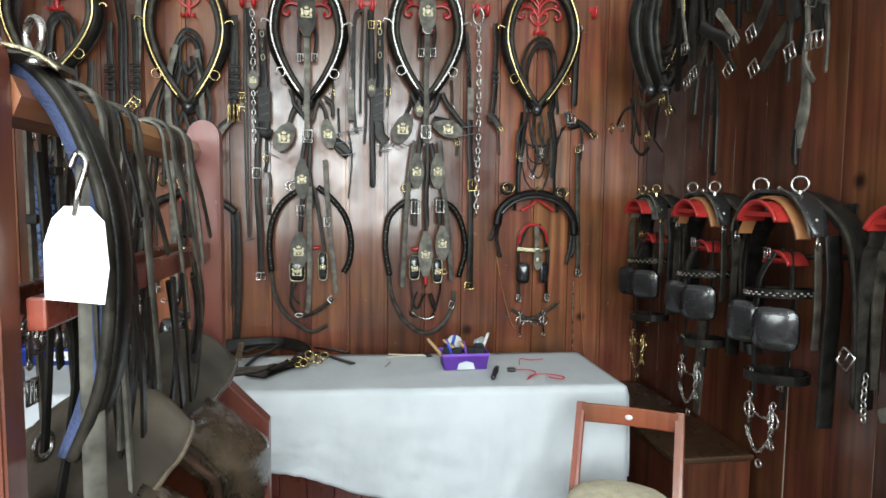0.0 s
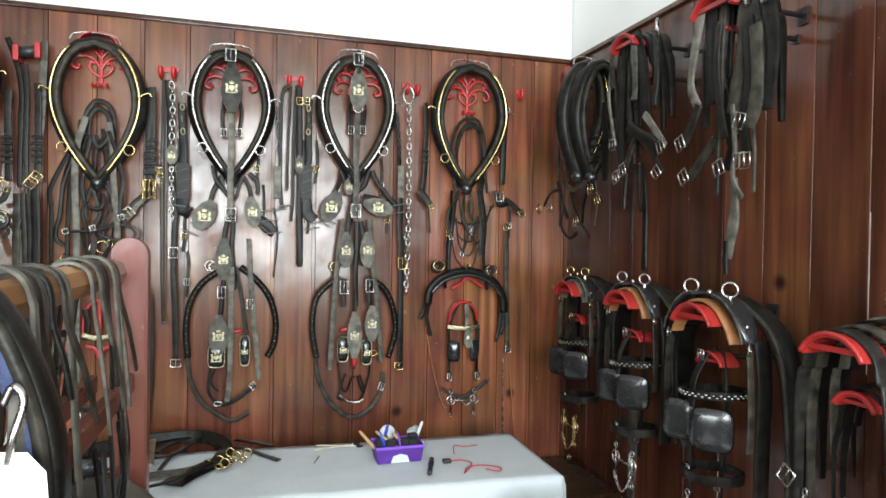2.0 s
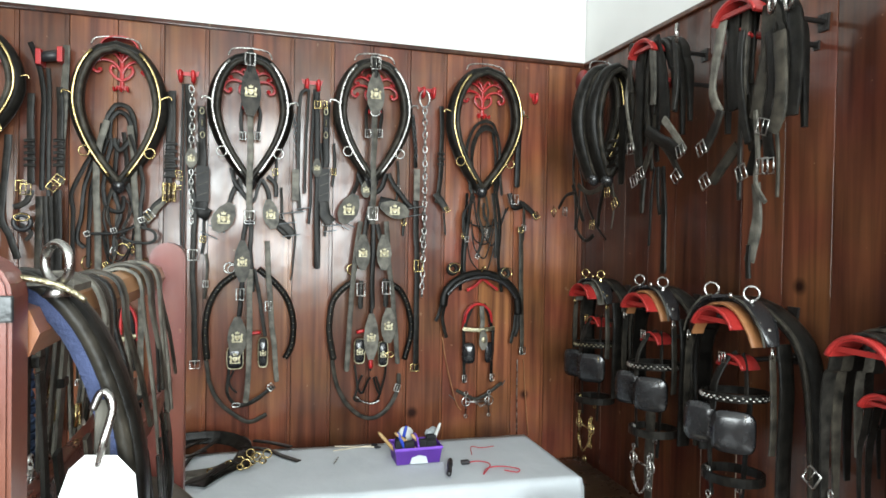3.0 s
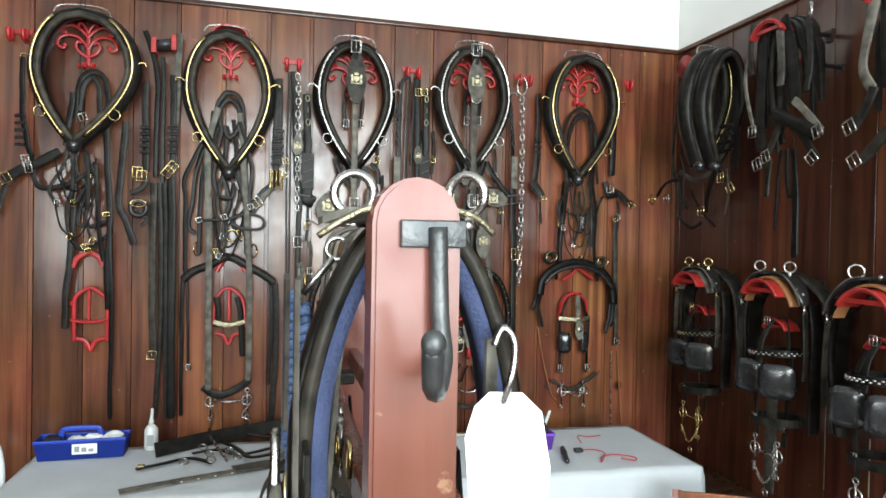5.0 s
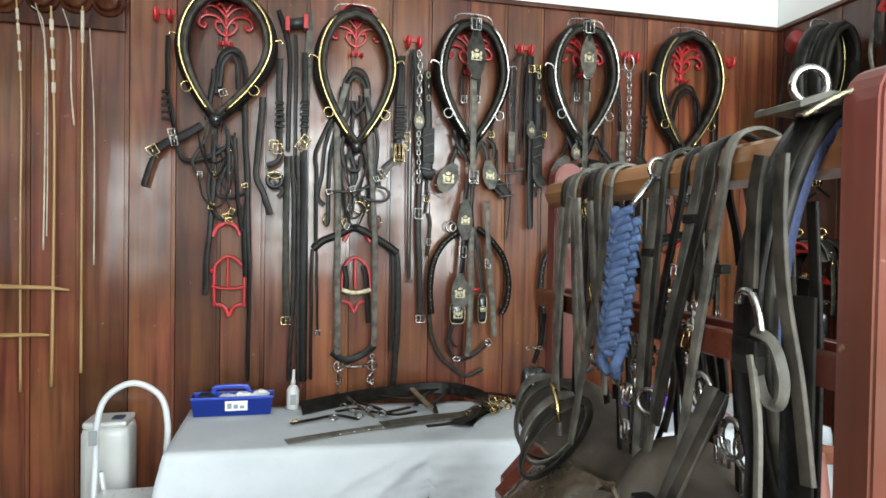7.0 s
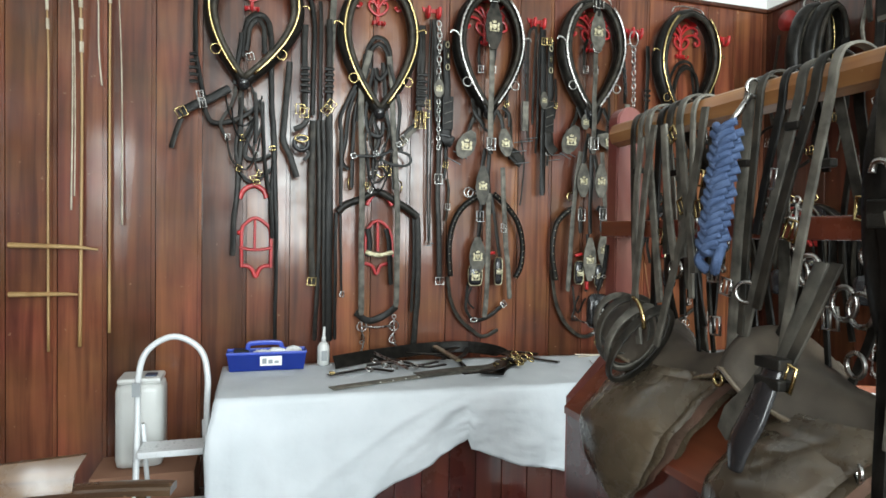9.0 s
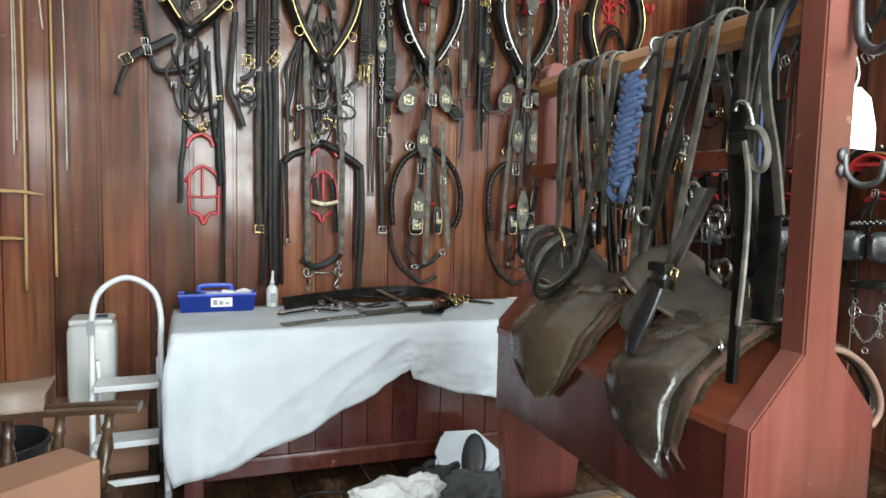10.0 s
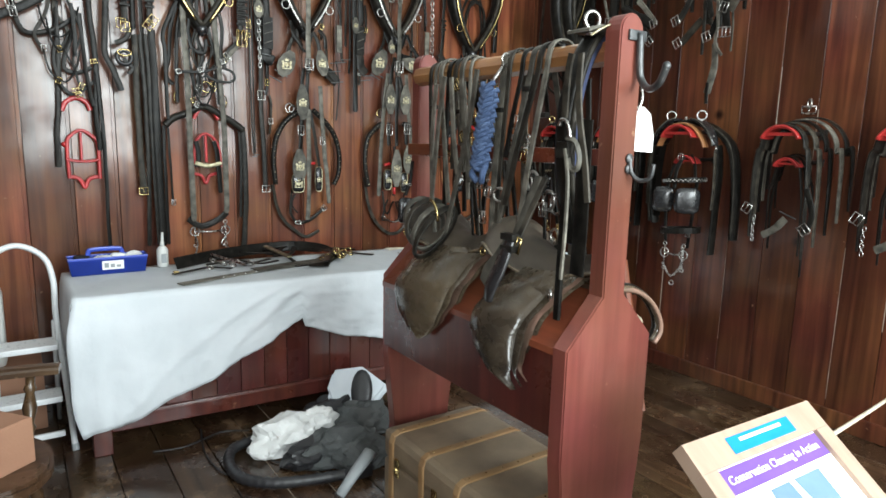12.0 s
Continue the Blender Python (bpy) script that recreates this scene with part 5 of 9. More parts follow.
def bridle_on_wall(top, mid, s):
    """Driving bridle on its small red arched hanger."""
    (u, v), (um, vm) = top, mid
    r = thing("bridle_hanger", "small red enamelled arched bridle hanger", "wall hook", "red bridle hangers")
    bm = bmesh.new()
    sweep(bm, spline([back(u - 0.085, v - 0.15, 0.03), back(u - 0.08, v - 0.05, 0.05), back(u - 0.03, v + 0.005, 0.05), back(u + 0.03, v + 0.002, 0.05), back(u + 0.075, v - 0.05, 0.05), back(u + 0.085, v - 0.15, 0.03)]), flat(0.016, 0.03), (0, -1, 0))
    part("arch", bm, REDIRON, r)
    b = thing("driving_bridle", "black driving bridle with blinkers and a gilt browband", "bridle", "driving bridles")
    bm = bmesh.new()
    sweep(bm, spline([back(u - 0.10, v - 0.135, 0.06), back(u - 0.05, v - 0.14, 0.075), back(u, v - 0.142, 0.08), back(u + 0.05, v - 0.14, 0.075), back(u + 0.10, v - 0.135, 0.06)]), flat(0.024, 0.008), (0, -1, 0))
    part("browband", bm, GILT, b, "gilt chain browband")
    for k in (-1, 1):
        strap(b, [(u + k * 0.03, v + 0.01), (u + k * 0.07, v - 0.07), (u + k * 0.09, v - 0.16)], 0.022, 0.055)
        strap(b, [(u + k * 0.095, v - 0.14), (u + k * 0.088, v - 0.30), (u + k * 0.085, v - 0.46)], 0.02, 0.06, name="cheek_strap")
        buckle(b, u + k * 0.087, v - 0.43, 0.025, 0.04, 0, 0.07)
        blinker(b, u + k * 0.065, v - 0.28, 0.075 if k < 0 else 0.06, 0.125, 0.065, turn=-k * 0.3)
    strap(b, [(u + 0.01, v), (u + 0.015, v - 0.1), (u + 0.012, v - 0.2)], 0.03, 0.08, GREYLEATHER)
    drop(b, u + 0.02, v - 0.2, 0.055, 0.12, 0.085, badge=False)
    bm = bmesh.new()
    blob(bm, back(u + 0.02, v - 0.2, 0.095), 0.014, 0.005, 0.018)
    part("badge", bm, GILT, b)
    bit(b, u, v - 0.57, 0.145, 0.12, 0.06)
    strap(b, [(u - 0.13, v - 0.50), (u - 0.06, v - 0.54), (u, v - 0.56), (u + 0.07, v - 0.53), (u + 0.16, v - 0.47)], 0.022, 0.05, LEATHER_WORN, name="noseband")
    pin(b, u + 0.165, v - 0.47, 0.04, 60, 0.06)
    pin(b, u - 0.16, v - 0.54, 0.05, -40, 0.06)
    chain(b, [(u - 0.03, v - 0.56), (u + 0.02, v - 0.60), (u + 0.06, v - 0.57)], 0.016, 0.07, STEEL)


def harness_left():
    """Gear below and inside the two brass-hamed collars."""
    h = thing("cart_harness", "black leather cart harness straps with brass buckles", "harness", "harness sets on the boarded wall")
    a = lambda pts, w=0.022, d=0.05, m=None: strap(h, pts, w, d, m)
    for k, q in enumerate(([(-1.321, 2.301), (-1.322, 2.407), (-1.287, 2.494), (-1.251, 2.509), (-1.208, 2.482), (-1.189, 2.4), (-1.187, 2.293)], [(-1.3, 2.332), (-1.298, 2.424), (-1.257, 2.472), (-1.214, 2.429), (-1.206, 2.323)], [(-1.331, 2.406), (-1.349, 2.223), (-1.371, 2.04)], [(-1.279, 2.334), (-1.254, 2.274), (-1.2, 2.339)])):
        a(q, 0.026, 0.05 + 0.01 * k)
    for k, q in enumerate(([(-1.416, 2.084), (-1.429, 1.947), (-1.448, 1.826), (-1.412, 1.781)], [(-1.383, 2.07), (-1.393, 1.918), (-1.396, 1.681)], [(-1.281, 2.074), (-1.249, 1.953), (-1.272, 1.861), (-1.277, 1.738)], [(-1.215, 2.108), (-1.189, 1.986), (-1.172, 1.895), (-1.166, 1.679)], [(-1.326, 2.073), (-1.304, 1.982), (-1.244, 1.969), (-1.233, 2.046)], [(-1.466, 2.036), (-1.459, 1.946), (-1.46, 1.583)], [(-1.142, 2.096), (-1.152, 1.957), (-1.126, 1.89)])):
        a([(q[0][0] * 0.45 - 1.254 * 0.55, q[0][1] + 0.26), (q[0][0] * 0.8 - 1.254 * 0.2, q[0][1] + 0.12)] + q, 0.023, 0.05 + 0.007 * k)
    a([(-1.310, 2.42), (-1.350, 2.25), (-1.354, 2.069), (-1.344, 1.737), (-1.345, 1.372), (-1.34, 0.991)], 0.034, 0.09, GREYLEATHER)
    a([(-1.205, 2.40), (-1.185, 2.25), (-1.18, 2.077), (-1.157, 1.74), (-1.145, 1.371), (-1.15, 1.032)], 0.032, 0.09, GREYLEATHER)
    for q in ([(-1.404, 1.851), (-1.324, 1.853), (-1.248, 1.862), (-1.176, 1.894)], [(-1.151, 1.889), (-1.095, 1.872), (-1.079, 1.835), (-1.11, 1.81), (-1.187, 1.814), (-1.242, 1.837)]):
        a(q, 0.016, 0.1)
    for (u, v) in [(-1.393, 1.851), (-1.273, 1.869), (-1.146, 1.926)]:
        buckle(h, u, v, 0.025, 0.025, 20, 0.1)
    a([(-1.009, 2.598), (-1.009, 2.366), (-1.012, 2.148)], 0.036, 0.06)
    keepers(h, *[(-1.011, 2.322)][0], 4, 0.058, 0.038, 0.07)
    for k in (-1, 0, 1):
        q = [(-1.02, 2.077)][0]
        buckle(h, q[0] + k * 0.02, q[1], 0.02, 0.085, 0, 0.075, BRASS)
    a([(-1.042, 2.038), (-1.081, 1.984), (-1.133, 1.911)], 0.03, 0.055, GREYLEATHER)
    buckle(h, *[(-1.119, 1.951)][0], 0.045, 0.05, 40, 0.065, STEEL)
    pad_arc(h, [(-1.471, 1.547), (-1.425, 1.59), (-1.336, 1.627), (-1.252, 1.665), (-1.154, 1.617), (-1.076, 1.572), (-1.023, 1.532)], 0.06, 0.04, studs=False)
    ring(h, *[(-1.236, 1.775)][0], 0.030, 0.07, BRASS)
    for (u, v) in [(-1.403, 1.705), (-1.131, 1.698)]:
        ring(h, u, v, 0.026, 0.06, BRASS, squash=1.3, turn=0.9)
    for q, w in (([(-1.474, 1.547), (-1.477, 1.31), (-1.477, 1.007), (-1.475, 0.854)], 0.02), ([(-1.454, 1.553), (-1.448, 1.31), (-1.442, 1.097)], 0.014), ([(-1.022, 1.532), (-1.011, 1.244), (-1.02, 0.994), (-1.036, 0.79)], 0.035), ([(-1.044, 1.531), (-1.037, 1.307), (-1.051, 0.995)], 0.02)):
        a(q, w, 0.04)
    buckle(h, *[(-1.442, 1.103)][0], 0.02, 0.03, 0, 0.05, STEEL)
    b = thing("driving_bridle", "black bridle with a gilt browband on a red hanger", "bridle", "driving bridles")
    a = lambda pts, w=0.022, d=0.05, m=None: strap(b, pts, w, d, m)
    a([(-1.321, 1.336), (-1.248, 1.317), (-1.169, 1.335)], 0.026, 0.085, GILT)
    a([(-1.31, 1.463), (-1.297, 1.371), (-1.314, 1.31)], 0.03, 0.08)
    a([(-1.207, 1.463), (-1.187, 1.355), (-1.178, 1.155)], 0.03, 0.08)
    a([(-1.37, 1.005), (-1.297, 0.957), (-1.207, 0.985), (-1.14, 1.036)], 0.04, 0.07)
    bit(b, *[(-1.242, 0.925)][0], 0.18, 0.12, 0.06, chain_drop=0.0)
    cord(b, [(-1.335, 0.904), (-1.319, 0.848), (-1.339, 0.772)], 0.005, 0.06, STEEL, name="bit_cheek")
    cord(b, [(-1.149, 0.888), (-1.179, 0.843), (-1.136, 0.81), (-1.166, 0.749)], 0.005, 0.06, STEEL, name="bit_cheek")
    grid = thing("bridle_hanger", "red enamelled iron arched bridle hanger", "wall hook", "red bridle hangers")
    bm = bmesh.new()
    sweep(bm, spline([back(*p, 0.06) for p in [(-1.32, 1.31), (-1.315, 1.432), (-1.286, 1.487), (-1.25, 1.506), (-1.207, 1.482), (-1.176, 1.426), (-1.168, 1.309)]]), flat(0.016, 0.024), (0, -1, 0))
    sweep(bm, [back(*p, 0.05) for p in [(-1.249, 1.499), (-1.247, 1.339)]], flat(0.016, 0.016), (0, -1, 0))
    sweep(bm, spline([back(*p, 0.03) for p in [(-1.315, 1.27), (-1.275, 1.257), (-1.25, 1.213), (-1.226, 1.257), (-1.184, 1.269)]]), flat(0.018, 0.016), (0, -1, 0))
    part("arch", bm, REDIRON, grid)
    bm = bmesh.new()
    sweep(bm, spline([back(*p, 0.05) for p in [(-1.311, 1.591), (-1.282, 1.64), (-1.246, 1.665), (-1.203, 1.641), (-1.171, 1.592)]]), flat(0.02, 0.02), (0, -1, 0))
    part("saddle_arm", bm, REDIRON, grid)


def straps_middle():
    m = thing("long_straps", "bundle of long black straps hung from a red hook", "harness straps", "strap bundles on the boarded wall")
    a = lambda pts, w=0.022, d=0.05, mt=None: strap(m, pts, w, d, mt)
    bm = bmesh.new()
    p, q = [(-1.613, 2.712), (-1.521, 2.732)]
    sweep(bm, [back(p[0], p[1], 0.06), back(q[0], q[1], 0.06)], circle(0.026, 10), (0, 0, 1))
    hk = thing("wall_hook", "red enamelled iron hook with a black roll", "wall hook", "red wall hooks")
    part("roll", bm, BLACKPLASTIC, hk, smooth=True)
    for u, v in (p, q):
        part("hook_arm", box(u - 0.012, u + 0.012, YB - 0.09, YB - 0.002, v - 0.04, v + 0.035, 0.004), REDIRON, hk)
    for k, (q, w, mt) in enumerate((([(-1.66, 2.785), (-1.625, 2.684), (-1.6, 2.538), (-1.603, 2.329), (-1.606, 2.061)], 0.026, LEATHER), ([(-1.498, 2.785), (-1.508, 2.575), (-1.516, 2.334), (-1.522, 2.094)], 0.036, GREYLEATHER), ([(-1.652, 2.534), (-1.649, 2.326), (-1.647, 2.089)], 0.034, LEATHER), ([(-1.525, 2.573), (-1.522, 2.334), (-1.525, 2.124)], 0.034, LEATHER), ([(-1.573, 2.659), (-1.569, 2.331), (-1.57, 1.942)], 0.022, LEATHER),
            ([(-1.609, 2.031), (-1.611, 1.731), (-1.61, 1.432), (-1.604, 1.161)], 0.036, LEATHER_WORN), ([(-1.58, 2.032), (-1.571, 1.582), (-1.573, 1.251), (-1.592, 0.859)], 0.026, LEATHER), ([(-1.556, 2.033), (-1.549, 1.673), (-1.544, 1.25), (-1.539, 0.857)], 0.024, LEATHER), ([(-1.525, 2.064), (-1.52, 1.673), (-1.518, 1.25), (-1.516, 0.856)], 0.042, LEATHER),
            ([(-1.732, 2.321), (-1.744, 2.143), (-1.762, 1.936), (-1.718, 1.818), (-1.688, 1.724)], 0.034, LEATHER), ([(-1.635, 2.059), (-1.657, 1.999), (-1.708, 1.973)], 0.03, LEATHER), ([(-1.676, 1.894), (-1.632, 1.85), (-1.655, 1.814)], 0.02, LEATHER))):
        a(q, w, 0.045 + 0.006 * k, mt)
    keepers(m, *[(-1.648, 2.299)][0], 5, 0.05, 0.03, 0.08)
    keepers(m, *[(-1.522, 2.306)][0], 5, 0.05, 0.03, 0.08)
    for (u, v, g) in [(p[0], p[1], g) for p, g in zip([(-1.656, 2.061), (-1.676, 2.078), (-1.539, 2.084), (-1.519, 2.109)], (0, 0, -35, -35))]:
        buckle(m, u, v, 0.045, 0.05, g, 0.11, BRASS)
    ring(m, *[(-1.669, 1.901)][0], 0.036, 0.11, BLACKPLASTIC, tube=0.012)
    ring(m, *[(-1.669, 1.925)][0], 0.034, 0.12, BRASS, squash=0.5)
    buckle(m, *[(-1.607, 1.176)][0], 0.045, 0.04, 0, 0.09, BRASS)


def harness_far_left():
    h = thing("cart_harness", "black leather cart harness with a loose buckled strap", "harness", "harness sets on the boarded wall")
    a = lambda pts, w=0.024, d=0.05, m=None: strap(h, pts, w, d, m)
    for k, q in enumerate(([(-1.969, 2.336), (-1.954, 2.467), (-1.933, 2.536), (-1.889, 2.563), (-1.844, 2.537), (-1.821, 2.433), (-1.825, 2.286)], [(-1.942, 2.367), (-1.932, 2.484), (-1.894, 2.533), (-1.86, 2.489), (-1.853, 2.358)], [(-1.97, 2.452), (-1.988, 2.305), (-2.001, 2.189)])):
        a(q, 0.028, 0.05 + 0.012 * k)
    buckle(h, *[(-1.927, 2.336)][0], 0.035, 0.035, 20, 0.075)
    a([(-2.193, 2.607), (-2.192, 2.436), (-2.185, 2.293), (-2.152, 2.117)], 0.026, 0.055)
    keepers(h, *[(-2.199, 2.325)][0], 5, 0.04, 0.034, 0.065)
    a([(-2.265, 2.017), (-2.208, 2.062), (-2.134, 2.1), (-2.026, 2.168)], 0.045, 0.07)
    buckle(h, *[(-2.255, 2.029)][0], 0.05, 0.05, 30, 0.08, BRASS)
    for (u, v) in [(-2.166, 2.115), (-2.155, 2.082)]:
        buckle(h, u, v, 0.03, 0.05, 10, 0.085, STEEL)
    a([(-2.257, 2.004), (-2.278, 1.946), (-2.306, 1.851)], 0.028, 0.05)
    a([(-2.152, 2.109), (-2.135, 2.023), (-2.094, 1.987), (-1.999, 2.009), (-1.931, 2.052), (-1.884, 2.092)], 0.026, 0.06)
    for k, q in enumerate(([(-1.968, 2.161), (-1.972, 2.016), (-1.98, 1.724), (-2.0, 1.519), (-2.009, 1.309)], [(-1.876, 2.122), (-1.9, 2.019), (-1.938, 1.9), (-1.948, 1.827), (-1.892, 1.808), (-1.82, 1.839)], [(-1.98, 1.782), (-1.963, 1.724), (-1.913, 1.696), (-1.844, 1.741), (-1.797, 1.793)], [(-1.822, 2.301), (-1.817, 2.081), (-1.803, 1.846), (-1.818, 1.609), (-1.81, 1.402)], [(-1.868, 2.108), (-1.86, 1.932), (-1.853, 1.785), (-1.829, 1.638)], [(-1.803, 1.816), (-1.792, 1.55), (-1.791, 1.253), (-1.793, 0.866)], [(-1.904, 2.15), (-1.894, 2.019), (-1.899, 1.887)])):
        a(q, 0.03 if k in (0, 3) else 0.022, 0.05 + 0.008 * k)
    chain(h, [(-1.894, 2.047), (-1.895, 1.872)], 0.024, 0.08, BRASS)
    for (u, v) in [(-1.907, 1.713), (-1.893, 1.69), (-1.816, 1.868)]:
        buckle(h, u, v, 0.03, 0.02, 15, 0.1, BRASS)
    g = thing("bridle_hanger", "red enamelled iron lattice bridle hanger", "wall hook", "red bridle hangers")
    bm = bmesh.new()
    sweep(bm, spline([back(*p, 0.04) for p in [(-1.975, 1.607), (-1.953, 1.654), (-1.903, 1.678), (-1.858, 1.656), (-1.841, 1.614)]]), flat(0.024, 0.02), (0, -1, 0))
    part("scroll_top", bm, REDIRON, g)
    bm = bmesh.new()
    sweep(bm, spline([back(*p, 0.05) for p in [(-1.962, 1.25), (-1.963, 1.431), (-1.944, 1.478), (-1.895, 1.508), (-1.844, 1.479), (-1.818, 1.431), (-1.817, 1.248)]], 5), flat(0.017, 0.02), (0, -1, 0))
    part("arch", bm, REDIRON, g)
    bm = bmesh.new()
    sweep(bm, [back(*p, 0.052) for p in [(-1.897, 1.496), (-1.899, 1.349)]], flat(0.013, 0.016), (0, -1, 0))
    part("upright", bm, REDIRON, g)
    bm = bmesh.new()
    sweep(bm, spline([back(*p, 0.055) for p in [(-1.974, 1.355), (-1.924, 1.343), (-1.86, 1.343), (-1.815, 1.354)]]), flat(0.015, 0.03), (0, -1, 0))
    part("cross_bar", bm, REDIRON, g)
    bm = bmesh.new()
    sweep(bm, spline([back(*p, 0.045) for p in [(-1.97, 1.261), (-1.931, 1.255), (-1.909, 1.237), (-1.892, 1.201), (-1.875, 1.237), (-1.853, 1.254), (-1.808, 1.26)]]), flat(0.02, 0.018), (0, -1, 0))
    for (u, v) in [(-1.974, 1.431), (-1.807, 1.431)]:
        part("knob", blob(bmesh.new(), back(u, v, 0.04), 0.014, 0.012, 0.014, 8), REDIRON, g, smooth=True)
    part("scroll_foot", bm, REDIRON, g)


def whips():
    b = thing("whip_board", "dark wooden board with turned whip reels on the wall", "whip rack")
    p, q = [(-3.067, 2.57), (-2.398, 2.618)]
    top = [(-2.516, 2.886)][0]
    part("backboard", box(p[0], q[0], YB - 0.03, YB - 0.001, q[1], top[1], 0.004), PANEL_DARK, b)
    for (u, v) in [(-2.924, 2.735), (-2.76, 2.751), (-2.612, 2.76), (-2.468, 2.757)]:
        bm = bmesh.new()
        lathe(bm, back(u, v, 0.028), back(u, v, 0.09), [(0, 0.075), (0.12, 0.08), (0.3, 0.072), (0.42, 0.052), (0.55, 0.058), (0.7, 0.045), (0.85, 0.022), (1.0, 0.018)], 24)
        part("reel", bm, PANEL_DARK, b, "dark turned wooden reel", smooth=True)
    for q, r, m in (([(-2.847, 2.715), (-2.85, 2.253), (-2.852, 1.651), (-2.85, 0.841)], 0.006, CANE), ([(-2.701, 2.688), (-2.707, 2.124), (-2.709, 1.487), (-2.715, 0.86)], 0.0085, CANE), ([(-2.566, 2.701), (-2.585, 2.463), (-2.585, 1.711), (-2.585, 0.925)], 0.007, CANE), ([(-2.784, 2.681), (-2.754, 2.601), (-2.747, 2.122), (-2.753, 1.528)], 0.004, CORD), ([(-2.651, 2.679), (-2.638, 2.57), (-2.634, 2.321), (-2.62, 2.139)], 0.004, CORD), ([(-2.767, 2.696), (-2.744, 2.479), (-2.736, 1.984), (-2.739, 1.597)], 0.003, CORD), ([(-2.534, 2.598), (-2.531, 2.136), (-2.529, 1.458)], 0.0035, CORD)):
        t = thing("driving_whip" if m is CANE else "whip_lash", "slender cane driving whip with pale bindings" if m is CANE else "pale cord whip lash hanging from a reel", "whip", "whips on the board")
        line = spline([back(u, v, 0.10 if i == 0 else 0.035) for i, (u, v) in enumerate(q)], 6)
        part("stick" if m is CANE else "lash", sweep(bmesh.new(), line, lambda s, r=r: circle(r * (0.6 + 0.5 * s), 6), (0, -1, 0)), m, t, smooth=True)
        if m is CANE:
            for k in range(4):
                c = line[1 + k]
                part("binding", sweep(bmesh.new(), [c, c + (line[2 + k] - c).normalized() * 0.05], circle(r * 1.15, 6), (0, -1, 0)), CORD, t)
    for q in ([(-3.009, 1.356), (-2.719, 1.349), (-2.63, 1.337)], [(-3.008, 1.122), (-2.767, 1.122), (-2.718, 1.119)]):
        t = thing("wooden_stick", "pale wooden stick held across the whips", "stick", "sticks across the whips")
        part("stick", sweep(bmesh.new(), [back(u, v, 0.062) for u, v in q], lambda s: circle(0.013 - 0.008 * s, 6), (0, -1, 0)), CANE, t)


harness_first()
harness_second()
hook_group_one()
hook_group_two()
hook_group_three()
harness_plain()
harness_left()
straps_middle()
harness_far_left()
whips()


# ---- loose reins under the collars ----
def tangled_reins(u, v, seed, low=0.42):
    """Thin reins looped and hanging below a collar's tip, with small buckles."""
    g = thing("tangled_reins", "thin black reins with small buckles looped under a collar", "reins", "reins under the collars")
    rnd = random.Random(seed)
    for k in range(5):
        x = u + rnd.uniform(-0.12, 0.12)
        z0, z1 = v + rnd.uniform(0.0, 0.10), v - rnd.uniform(0.5, 1.0) * low
        strap(g, [(u + (x - u) * 0.5, z0), (x + rnd.uniform(-0.02, 0.02), (z0 * 2 + z1) / 3), (x + rnd.uniform(-0.05, 0.05), (z0 + 2 * z1) / 3), (x, z1)], rnd.choice((0.010, 0.014, 0.018)), 0.055 + 0.006 * k, LEATHER if k % 2 else LEATHER_WORN)
        buckle(g, x, z1 + rnd.uniform(0.0, 0.03), 0.022, 0.03, rnd.uniform(-35, 35), 0.064 + 0.006 * k, BRASS if rnd.random() < 0.55 else STEEL, tube=0.0028)
    for k in range(3):
        w, z = rnd.uniform(0.05, 0.10), v - rnd.uniform(0.05, 0.3)
        cord(g, [(u - w, z + 0.06), (u - w * 0.7, z - 0.05), (u + rnd.uniform(-0.03, 0.03), z - rnd.uniform(0.07, 0.13)), (u + w * 0.7, z - 0.03), (u + w, z + 0.07)], 0.0045, 0.075 + 0.006 * k)


for k, (u, v) in enumerate([(-1.957, 2.12), (-1.254, 2.025)] + [(0.695, 2.072)]):
    tangled_reins(u, v, 40 + k, (0.40, 0.45, 0.35)[k])
for top, low in (([(-0.628, 2.78)][0], [(-0.619, 1.961)][0]), ([(0.029, 2.822)][0], [(0.026, 1.993)][0])):
    g = thing("collar_strap", "short black collar straps with square steel buckles", "harness straps", "collar straps with steel buckles")
    for (u, v), d in ((top, 0.14), (low, 0.12)):
        strap(g, [(u, v + 0.045), (u, v), (u, v - 0.06)], 0.034, d - 0.006)
        buckle(g, u, v, 0.046, 0.056, 0, d, STEEL)
for k, (u, v) in enumerate([(-0.89, 2.206), (-0.859, 1.853), (-0.843, 1.615), (-0.493, 2.225), (-0.461, 1.982), (-0.248, 2.237), (-0.219, 1.957), (-0.177, 2.24), (0.191, 2.161), (0.227, 1.968), (0.346, 1.873), (0.936, 2.293), (0.981, 1.953)]):
    g = thing("hanging_strap", "narrow black strap with a small buckle on the boarding", "strap", "narrow straps on the boarding")
    strap(g, [(u, v + 0.14), (u + 0.006, v + 0.03), (u - 0.004 * (k % 3), v - 0.10)], 0.016, 0.028, LEATHER if k % 2 else LEATHER_WORN)
    buckle(g, u, v - 0.02, 0.026, 0.034, 8 * (k % 5) - 16, 0.036, BRASS if k % 2 else STEEL, tube=0.003)


